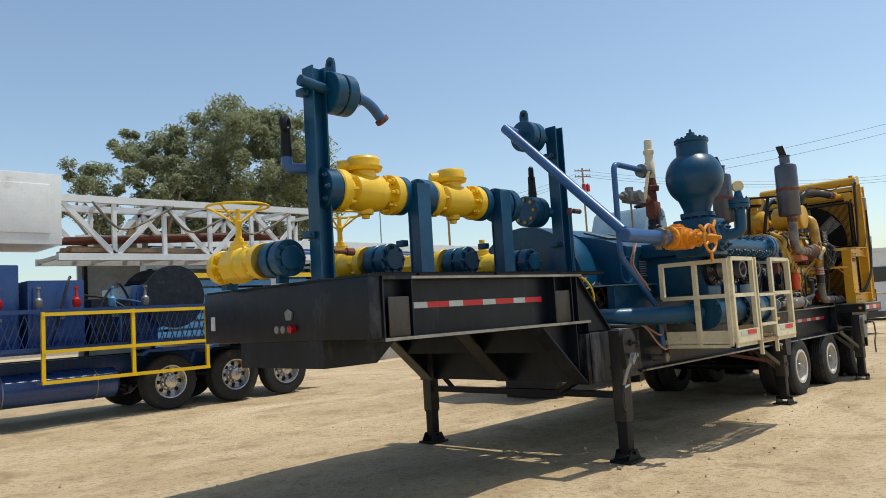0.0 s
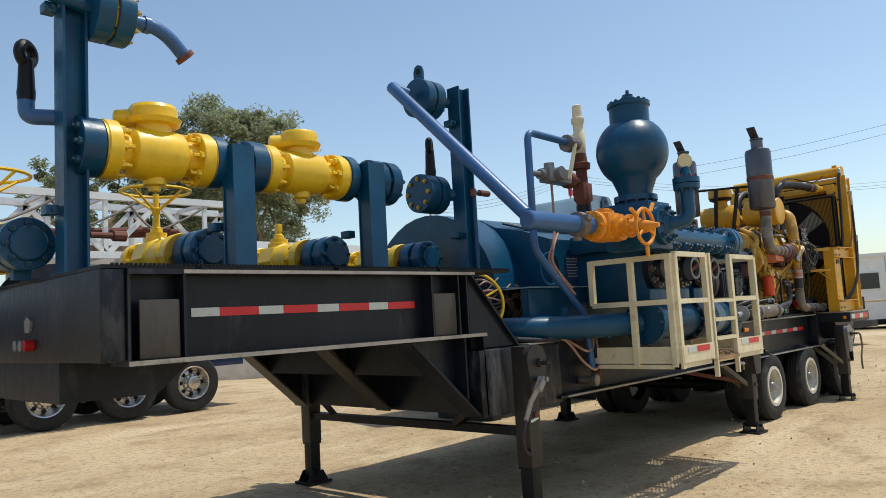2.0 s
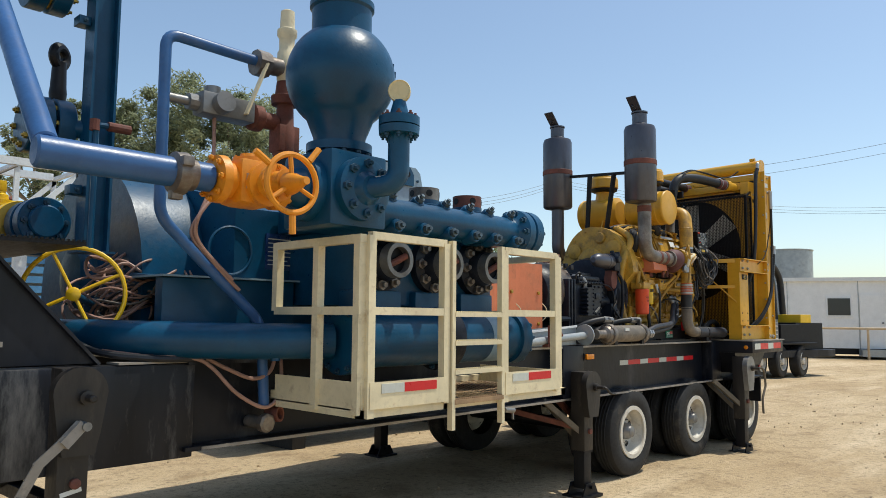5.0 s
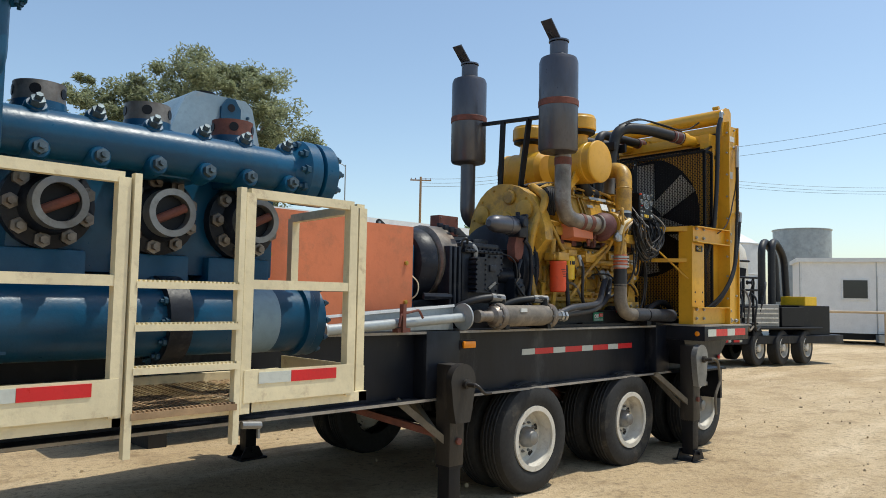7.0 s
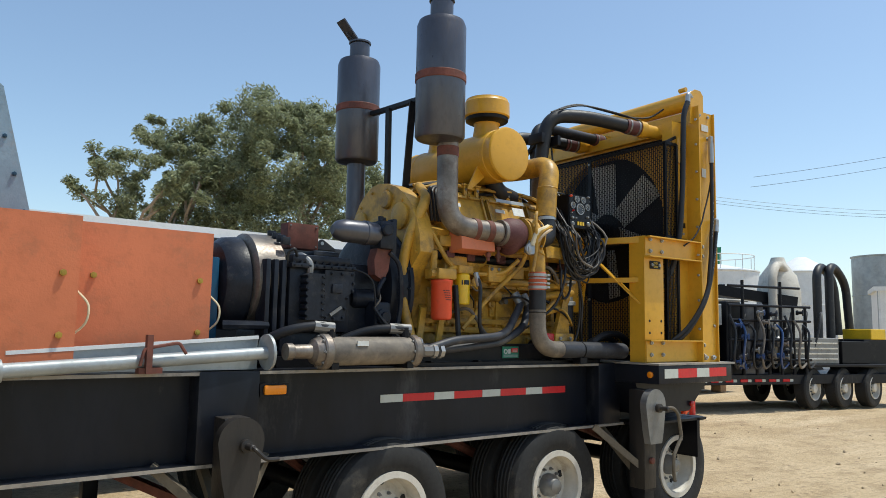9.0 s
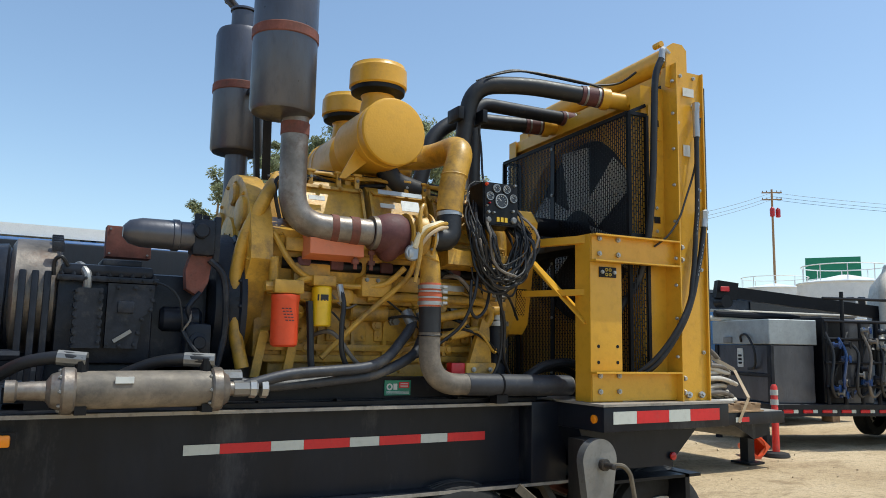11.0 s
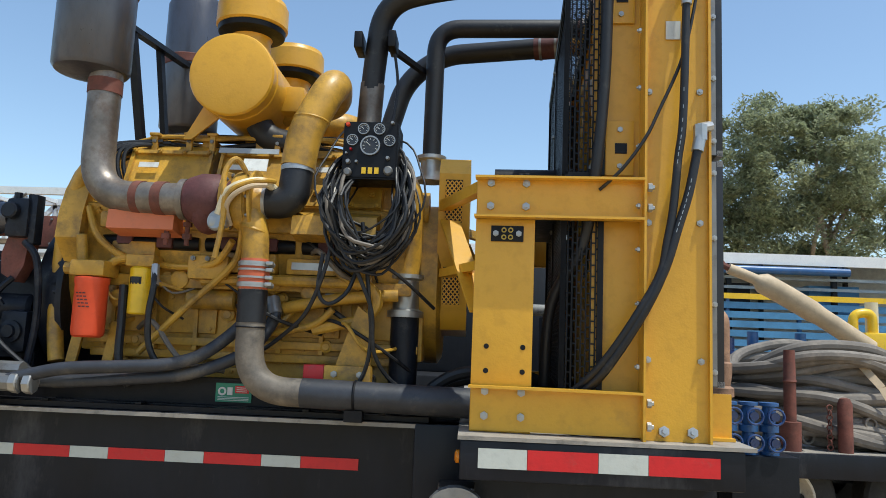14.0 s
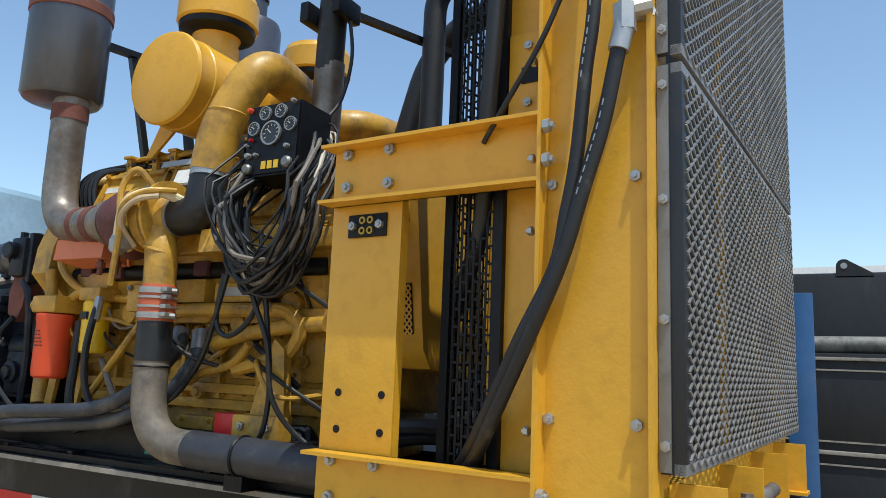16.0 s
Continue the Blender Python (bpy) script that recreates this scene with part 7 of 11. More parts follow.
bm = B()
c8 = [gp_at(u, v, n) for n in (-0.18, 0) for u, v in ((-0.13, -0.138), (0.13, -0.138), (0.13, 0.138), (-0.13, 0.138))]
v8 = [bm.verts.new(p) for p in c8]
for q in ((3, 2, 1, 0), (4, 5, 6, 7), (0, 1, 5, 4), (1, 2, 6, 5), (2, 3, 7, 6), (3, 0, 4, 7)):
    bm.faces.new([v8[i] for i in q])
bmesh.ops.bevel(bm, geom=list(bm.edges), offset=0.008, segments=2, affect="EDGES")
gpb = part("case", bm, "blackflat", GP)
for u, v, r_ in ((0.0, 0.02, 0.047), (-0.085, 0.045, 0.027), (-0.035, 0.100, 0.027), (0.040, 0.100, 0.027), (0.090, 0.045, 0.027)):
    bm = B()
    ring_plate(bm, gp_at(u, v, 0.001), GN, r_ * 0.86, r_, 0.010, 24)
    rg_ = part("dial_bezel", bm, "zinc", gpb)
    bm = B()
    lathe(bm, gp_at(u, v, 0.001), GN, [(0, r_ * 0.86), (0.005, r_ * 0.86)], 24)
    part("dial", bm, "dial", gpb)
    bm = B()
    for k in range(9):
        a = radians(-30 + 30 * k)
        p = gp_at(u + math.cos(a) * r_ * 0.68, v + math.sin(a) * r_ * 0.68, 0.0065)
        bar(bm, p - (GU * math.cos(a) + GV * math.sin(a)) * r_ * 0.1, p + (GU * math.cos(a) + GV * math.sin(a)) * r_ * 0.1, 0.003, 0.001, GN)
    bar(bm, gp_at(u, v, 0.007), gp_at(u - r_ * 0.45, v + r_ * 0.4, 0.007), 0.003, 0.001, GN)
    part("dial_scale", bm, "paper", rg_)
bm = B()
for k in range(3):
    bar(bm, gp_at(-0.025 + 0.030 * k, -0.115, 0.003), gp_at(-0.025 + 0.030 * k, -0.085, 0.003), 0.02, 0.004, GN)
part("maker_mark", bm, "yellow", gpb, "yellow maker's mark")
for u, v, r_, m_ in ((-0.11, 0.12, 0.010, "redfilter"), (-0.1, -0.06, 0.012, "zinc"), (-0.06, -0.06, 0.008, "zinc"), (-0.1, -0.11, 0.020, "steel"), (0.09, -0.10, 0.022, "steel"), (0.085, -0.04, 0.010, "zinc"), (0.1, 0.13, 0.009, "zinc"), (-0.11, -0.02, 0.006, "zinc"), (-0.09, 0.0, 0.006, "redlens")):
    bm = B()
    lathe(bm, gp_at(u, v, 0.001), GN, [(0, r_), (0.012, r_), (0.02, r_ * 0.7)], 14)
    part("knob", bm, m_, gpb)
bm = B()
bar(bm, (10.45, 0.0, 2.56), (10.45, 0.22, 2.45), 0.06, 0.04)
part("panel_bracket", bm, "cat", GP)
CO = thing("cable_coil", "thick hanging coil of black electric cables", "cable", (10.4, -0.1, 2.1))
rnd = random.Random(12)
for k in range(34):
    R1, R2 = rnd.uniform(0.13, 0.225), rnd.uniform(0.21, 0.34)
    cx, cz = rnd.uniform(-0.03, 0.07), rnd.uniform(-0.36, -0.22)
    n0 = rnd.uniform(-0.05, 0.09)
    ph = rnd.uniform(0, 6)
    pts = []
    for i in range(30):
        a = 2 * math.pi * i / 30
        wob = 0.014 * math.sin(2 * a + ph) + 0.01 * math.sin(5 * a + ph)
        top = max(0.0, math.sin(a))
        pts.append(GC + GU * (cx - 0.02 + math.cos(a) * (R1 + wob)) + Vector((0, 0, cz + math.sin(a) * (R2 + wob) + 0.08)) + GN * (n0 - 0.22 * top + 0.02 * math.sin(3 * a + ph)))
    bm = B()
    tube(bm, pts, rnd.choice((0.005, 0.007, 0.009)), 6, True)
    part("cable_loop", bm, "hose" if k % 6 else ("whitehose" if k % 12 else "greyhose"), CO)
for pts in ([(10.36, -0.16, 2.35), (10.42, -0.17, 2.1), (10.50, -0.15, 1.9), (10.52, -0.12, 1.7), (10.62, -0.05, 1.56), (10.8, 0.0, 1.5)],
            [(10.30, -0.15, 2.2), (10.27, -0.16, 2.05), (10.20, -0.14, 1.88), (10.10, -0.1, 1.78), (9.95, -0.05, 1.68), (9.7, -0.02, 1.60), (9.4, -0.05, 1.58)],
            [(10.44, -0.16, 2.3), (10.48, -0.14, 2.0), (10.50, -0.12, 1.75), (10.46, -0.10, 1.58), (10.36, -0.08, 1.5)],
            [(10.26, -0.14, 2.15), (10.25, -0.15, 1.98), (10.30, -0.14, 1.92), (10.38, -0.12, 1.98), (10.42, -0.1, 2.1)],
            [(9.45, -0.06, 1.60), (9.3, -0.08, 1.58), (9.2, -0.06, 1.56), (9.0, 0.0, 1.55)]):
    bm = B()
    tube(bm, spline(pts), 0.010, 7)
    part("cable_tail", bm, "hose", CO)


# ---- the radiator ----
RA = thing("radiator", "tall yellow radiator frame with fan, mesh guards and black hoses", "radiator", (11.7, 0.4, 1.41))
RYN, RYF = -0.495, 1.45
# the radiator stands a little askew on the deck
PIVOT = Matrix.Translation((11.77, RYN, 0))
SKEW = PIVOT @ Matrix.Rotation(radians(-3.6), 4, "Z") @ PIVOT.inverted()
RA.matrix_basis = SKEW @ RA.matrix_basis
ZR0, ZR1 = 1.413, 3.68


def column(y, s):
    bm = B()
    box(bm, (11.655, y, ZR0), (11.905, y - s * 0.008, ZR1))
    box(bm, (11.645, y + s * 0.05, ZR0), (11.655, y - s * 0.10, ZR1 + 0.03))
    box(bm, (11.905, y + s * 0.025, ZR0), (11.915, y - s * 0.10, ZR1))
    c = part("side_channel", bm, "rad", RA)
    bm = B()
    box(bm, (11.46, y - s * 0.09, ZR0), (11.645, y - s * 0.10, ZR1 - 0.12))
    box(bm, (11.45, y - s * 0.09, ZR0), (11.46, y - s * 0.20, ZR1 - 0.12))
    part("inner_channel", bm, "rad", RA)
    return c


cn = column(RYN, -1)
column(RYF, 1)
for z in (1.70, 1.95, 2.17, 2.35, 2.60, 2.85, 3.1, 3.35, 3.58):
    bolt_at(cn, (11.63, RYN - 0.03, z), (-1, 0, 0), 0.012, "zinc", 0.5)
for x, z in ((11.668, 1.73), (11.875, 1.73), (11.668, 2.285), (11.873, 2.287), (11.668, 2.84), (11.873, 2.84), (11.72, 3.64), (11.84, 3.64), (11.69, 3.3)):
    bolt_at(cn, (x, RYN, z), (0, -1, 0), 0.014, "zinc", 0.5)
for x in (11.73, 11.84):
    bolt_at(cn, (x, RYN - 0.005, 1.45), (0, -1, 0.2), 0.022, "zinc", 0.6)
bm = B()
box(bm, (11.735, RYN - 0.010, 3.07), (11.795, RYN - 0.006, 3.15))
box(bm, (11.74, RYN - 0.010, 3.50), (11.84, RYN - 0.006, 3.56))
part("sticker", bm, "paper", cn)
# access plates on the inner channel
for z in (2.62, 3.30):
    bm = B()
    box(bm, (11.50, RYN + 0.075, z - 0.12), (11.62, RYN + 0.088, z + 0.12), 0.004)
    pl_ = part("access_plate", bm, "rad", RA)
    bm = B()
    box(bm, (11.54, RYN + 0.070, z - 0.025), (11.59, RYN + 0.076, z + 0.02))
    part("slot", bm, "blackflat", pl_)
    for dz in (-0.08, 0.08):
        bolt_at(pl_, (11.56, RYN + 0.075, z + dz), (0, -1, 0), 0.012, "zinc", 0.3)
# top tank and cross tubes
bm = B()
box(bm, (11.47, RYN + 0.11, 3.46), (11.62, RYF - 0.11, 3.56), 0.01)
box(bm, (11.66, RYN + 0.01, 3.60), (11.90, RYF - 0.01, 3.69), 0.02)
part("top_rail", bm, "rad", RA)
bm = B()
cyl(bm, (11.70, RYN + 0.02, 3.79), (11.74, RYF, 3.80), 0.085, seg=24, edge=0.02)
cyl(bm, (11.62, RYN + 0.06, 3.88), (11.62, RYN + 0.13, 3.88), 0.022, seg=12)
part("surge_tube", bm, "rad", RA)
bm = B()
prism(bm, [(11.60, 3.55), (11.80, 3.55), (11.80, 3.84), (11.76, 3.88), (11.68, 3.88), (11.62, 3.84)], "y", RYN + 0.01, RYN + 0.022)
part("end_cheek", bm, "rad", RA)
# core and fan shroud with round opening
FCY, FCZ, FR = 0.47, 2.66, 0.72
bm = B()
box(bm, (11.66, RYN + 0.1, 1.5), (11.82, RYF - 0.1, 3.6))
part("core", bm, "blackflat", RA)
bm = B()
n = 48
inner, outer = [], []
for i in range(n):
    a = 2 * math.pi * i / n
    c_, s_ = math.cos(a), math.sin(a)
    inner.append((FCY + FR * c_, FCZ + FR * s_))
    k = min((RYF - 0.12 - FCY) / abs(c_) if abs(c_) > 1e-6 else 9, (3.46 - FCZ) / s_ if s_ > 1e-6 else 9, (FCZ - 1.45) / -s_ if s_ < -1e-6 else 9)
    outer.append((FCY + k * c_, FCZ + k * s_))
for x in (11.52,):
    vi = [bm.verts.new((x, *p)) for p in inner]
    vo = [bm.verts.new((x, *p)) for p in outer]
    vb = [bm.verts.new((x + 0.12, *p)) for p in inner]
    for i in range(n):
        j = (i + 1) % n
        bm.faces.new((vi[i], vi[j], vo[j], vo[i]))
        bm.faces.new((vi[i], vb[i], vb[j], vi[j]))
part("fan_shroud", bm, "rad", RA)
fan = None
for k in range(6):
    a = radians(60 * k + 24)
    d_ = Vector((0, math.cos(a), math.sin(a)))
    t_ = Vector((0, -math.sin(a), math.cos(a)))
    c0 = Vector((11.58, FCY, FCZ))
    bm = B()
    ps = [c0 + d_ * r_ + t_ * w_ + Vector((w_ * 0.45, 0, 0)) for r_, w_ in ((0.12, -0.08), (0.67, -0.115), (0.67, 0.115), (0.12, 0.08))]
    f_ = [bm.verts.new(p) for p in ps] + [bm.verts.new(p + Vector((0.006, 0, 0))) for p in ps]
    for q in ((0, 1, 2, 3), (7, 6, 5, 4), (0, 4, 5, 1), (1, 5, 6, 2), (2, 6, 7, 3), (3, 7, 4, 0)):
        bm.faces.new([f_[i] for i in q])
    part("fan_blade", bm, "paper", RA, "dusty pale fan blade")
bm = B()
cyl(bm, (11.0, FCY, FCZ), (11.62, FCY, FCZ), 0.07, seg=18)
cyl(bm, (11.54, FCY, FCZ), (11.62, FCY, FCZ), 0.16, seg=24)
part("fan_hub", bm, "blackflat", RA)


# fan guards: boxes of slotted sheet, upper and lower
def slot_panel(o, u, v, w, h, pu=0.019, pv=0.046, t=0.0065, label="black slotted sheet guard"):
    """Slotted sheet: upright ribs with staggered ties between them, in a flat frame."""
    o, u, v = Vector(o), Vector(u).normalized(), Vector(v).normalized()
    n = u.cross(v)
    nu, nv = max(2, round(w / pu)), max(2, round(h / pv))
    pu, pv = w / nu, h / nv
    vs, fs = [], []

    def strip(p, a, b):
        k = len(vs)
        for d in (Vector((0, 0, 0)), n * 0.003):
            vs.extend([p - a + d, p + a + d, p + a + b + d, p - a + b + d])
        for q in ((0, 1, 2, 3), (7, 6, 5, 4), (0, 4, 5, 1), (1, 5, 6, 2), (2, 6, 7, 3), (3, 7, 4, 0)):
            fs.append([k + i for i in q])

    for i in range(nu + 1):
        strip(o + u * pu * i, u * t / 2, v * h)
    for i in range(nu):
        for j in range(nv):
            strip(o + u * (pu * i) + v * (pv * (j + (0.5 if i % 2 else 0.04))), v * t / 2, u * pu)
    me = bpy.data.meshes.new("fan_guard")
    me.from_pydata(vs, [], fs)
    me.materials.append(M["blackflat"])
    g = part("fan_guard", me, None, RA, label)
    tagged(g, label, "", "", "stuff")
    bm = B()
    for a, b in ((o, o + u * w), (o + v * h, o + v * h + u * w), (o, o + v * h), (o + u * w, o + u * w + v * h)):
        bar(bm, a, b, 0.024, 0.024, n)
    part("guard_frame", bm, "blackflat", g)
    return g


GYN, GYF, GXF = RYN + 0.08, 1.24, 11.33
for z0, z1 in ((2.50, 3.34), (1.50, 2.44)):
    g_ = slot_panel((GXF, GYN, z0), (0, 1, 0), (0, 0, 1), GYF - GYN, z1 - z0, 0.021, 0.040)
    slot_panel((GXF, GYN, z0), (1, 0, 0), (0, 0, 1), 0.155, z1 - z0, 0.0194)
    slot_panel((GXF, GYF, z0), (1, 0, 0), (0, 0, 1), 0.155, z1 - z0, 0.0194)
    bm = B()
    bar(bm, (GXF - 0.006, 0.48, z0), (GXF - 0.006, 0.48, z1), 0.05, 0.006, (1, 0, 0))
    st_ = part("joint_strip", bm, "blackflat", g_)
    for q in (0.06, 0.5, 0.94):
        bolt_at(st_, (GXF - 0.009, 0.48, z0 + (z1 - z0) * q), (-1, 0, 0), 0.012, "zinc", 0.2)
slot_panel((GXF, GYN, 3.34), (0, 1, 0), (0.145, 0, 0.07), GYF - GYN, 0.16, 0.021, 0.040)
bm = B()
box(bm, (11.10, RYN + 0.18, 2.43), (11.325, 1.2, 2.495), 0.005)
gb = part("guard_shelf", bm, "blackflat", RA)
for k in range(5):
    bm = B()
    lathe(bm, (11.098, 0.0 + 0.26 * k, 2.465), (-1, 0, 0), [(0, 0.016), (0.003, 0.016)], 12)
    part("shelf_hole", bm, "rubber", gb)
# side frame: post, two beams, raking struts
for y, s in ((RYN + 0.018, -1), (RYF - 0.06, 1)):
    bm = B()
    box(bm, (10.96, y, ZR0), (11.208, y - s * 0.008, 2.47), 0.003)
    box(bm, (10.96, y - s * 0.008, ZR0), (10.968, y - s * 0.16, 2.47))
    box(bm, (11.200, y - s * 0.008, ZR0), (11.208, y - s * 0.035, 2.47))
    fp = part("frame_post", bm, "rad", RA)
    for za, zb in ((1.42, 1.60), (2.29, 2.465)):
        bm = B()
        box(bm, (10.965, y + s * 0.010, za), (11.645, y + s * 0.002, zb))
        box(bm, (10.955, y + s * 0.068, zb - 0.010), (11.645, y + s * 0.002, zb))
        if za > 2:
            box(bm, (10.955, y + s * 0.068, za), (11.645, y + s * 0.002, za + 0.010))
        bmn = part("frame_beam", bm, "rad", RA)
        for x in (11.02, 11.168):
            for z in (zb - 0.122, zb - 0.024):
                bolt_at(bmn, (x, y + s * 0.010, z), (0, s, 0), 0.017, "zinc", 0.5)
        for z in (za + 0.05, zb - 0.04):
            bolt_at(bmn, (11.66, y + s * 0.06, z), (1, 0, 0), 0.018, "zinc", 0.5)
    if s < 0:
        bm = B()
        box(bm, (11.025, y - 0.008, 2.195), (11.161, y - 0.001, 2.262), 0.003)
        sp_ = part("socket_plate", bm, "blackflat", fp, "small black socket plate")
        for x in (11.045, 11.141):
            bolt_at(sp_, (x, y - 0.008, 2.228), (0, -1, 0), 0.013, "zinc", 0.3)
        for x, z in ((11.079, 2.243), (11.079, 2.213), (11.107, 2.243), (11.107, 2.213)):
            bm = B()
            ring_plate(bm, (x, y - 0.0082, z), (0, -1, 0), 0.006, 0.011, 0.006, 14)
            part("socket", bm, "brass", sp_)
        for x in (11.02, 11.17):
            for z in (1.658, 1.758):
                bm = B()
                cyl(bm, (x, y - 0.002, z), (x, y + 0.004, z), 0.011, seg=14)
                part("bolt_hole", bm, "blackflat", fp)
    bm = B()
    bar(bm, (10.985, y - s * 0.06, 2.44), (10.76, y - s * 0.55, 2.44), 0.05, 0.05)
    bar(bm, (10.99, y - s * 0.06, 1.90), (10.80, y - s * 0.50, 2.36), 0.10, 0.012)
    bar(bm, (10.99, y - s * 0.06, 2.10), (10.78, y - s * 0.50, 2.10), 0.05, 0.04)
    part("strut", bm, "rad", RA)
# belt guard
BG = thing("belt_guard", "yellow belt guard with expanded mesh windows", "guard", (10.87, 0.4, 1.6))
bm = B()
prism(bm, [(0.20, 1.90), (0.26, 1.83), (0.62, 1.80), (0.82, 2.0), (0.82, 2.52), (0.66, 2.69), (0.16, 2.69), (0.085, 2.60)], "x", 10.775, 10.93)
bgb = part("guard_body", bm, "rad", BG)
bm = B()
box(bm, (10.80, 0.30, 2.69), (10.90, 0.42, 2.71), 0.004)
part("lid_tab", bm, "rad", bgb)
face_n = Vector((0, -0.7, -0.115)).normalized()
for z0, z1 in ((1.955, 2.14), (2.36, 2.57)):
    lo_, hi_ = [Vector((10.85, 0.20 - 0.115 * (z - 1.90) / 0.70, z)) for z in (z0, z1)]
    bm = B()
    bar(bm, lo_ + face_n * 0.003, hi_ + face_n * 0.003, 0.085, 0.007, face_n)
    w_ = part("window", bm, "blackflat", bgb)
    bm = B()
    expanded(bm, lo_ + face_n * 0.009 - Vector((0.0425, 0, 0)), (1, 0, 0), hi_ - lo_, 4, int((z1 - z0) / 0.026), 0.02125, 0.026, 0.006, face_n, 0.002)
    part("window_mesh", bm, "rad", w_)
# big hoses over the top
for path, r_, nm, rad_ in (
        ([(10.38, 0.24, 2.86), (10.40, 0.22, 3.18), (10.44, 0.18, 3.53), (10.78, 0.05, 3.56), (11.20, -0.08, 3.525)], 0.060, "thick black hose arching to the radiator", 0.22),
        ([(10.70, 0.58, 2.70), (10.70, 0.58, 3.57), (11.52, 0.56, 3.58)], 0.052, "slim black pipe to the radiator", 0.15),
        ([(10.38, 0.86, 2.9), (10.50, 0.88, 3.35), (10.72, 0.86, 3.52), (11.30, 0.74, 3.53)], 0.06, "black hose behind to the radiator", 0.2)):
    t = thing("radiator_hose", nm, "hose", path[0], "radiator hoses")
    bm = B()
    tube(bm, rounded(path, rad_, 10), r_, 20)
    h_ = part("hose_body", bm, "hose", t)
    e = Vector(path[-1])
    d_ = (e - Vector(path[-2])).normalized()
    bm = B()
    cyl(bm, e - d_ * 0.02, e + d_ * 0.13, r_ * 1.12, seg=20)
    part("sleeve", bm, "turbo", h_)
    bm = B()
    cyl(bm, e + d_ * 0.13, e + d_ * 0.19, r_ * 1.3, seg=14)
    cyl(bm, e + d_ * 0.19, e + d_ * 0.36, r_ * 1.0, seg=14)
    part("coupling", bm, "rad", h_)
    bm = B()
    for q in (0.01, 0.10):
        cyl(bm, e + d_ * q, e + d_ * (q + 0.015), r_ * 1.18, seg=20)
    part("clamp", bm, "steel", h_)
bm = B()
tube(bm, [(10.38, 0.24, 2.80), (10.395, 0.23, 3.10)], 0.064, 20)
solid("hose_sleeve", bm, "exhaust", "dusty lower sleeve of the arched hose", "hose")
bm = B()
lathe(bm, (10.70, 0.58, 2.66), (0, 0, 1), [(0, 0.085), (0.02, 0.085), (0.025, 0.06), (0.12, 0.06), (0.125, 0.085), (0.145, 0.085)], 22)
solid("pipe_coupling", bm, "zinc", "bright steel coupling on the slim pipe", "coupling")
bm = B()
box(bm, (10.30, 0.12, 3.26), (10.345, 0.28, 3.35), 0.01)
box(bm, (10.48, 0.10, 3.26), (10.52, 0.26, 3.35), 0.01)
bar(bm, (10.40, 0.2, 3.35), (10.72, 0.75, 3.30), 0.03, 0.03)
solid("hose_clip", bm, "blackflat", "black clip bracket holding the hoses", "bracket")
for pts, r_ in (([(10.46, 0.16, 3.56), (10.7, 0.08, 3.66), (11.0, 0.0, 3.645), (11.3, -0.06, 3.63), (11.5, -0.12, 3.66), (11.6, -0.2, 3.74)], 0.009), ([(10.50, 0.10, 3.58), (10.75, 0.05, 3.655), (11.1, -0.06, 3.63), (11.4, -0.1, 3.60), (11.46, -0.1, 3.55)], 0.008), ([(10.5, 0.2, 3.3), (10.53, 0.2, 3.1), (10.52, 0.16, 2.9), (10.50, 0.08, 2.78)], 0.008)):
    bm = B()
    tube(bm, spline(pts), r_, 7)
    solid("wire", bm, "hose", "thin black wire along the hose", "wire")
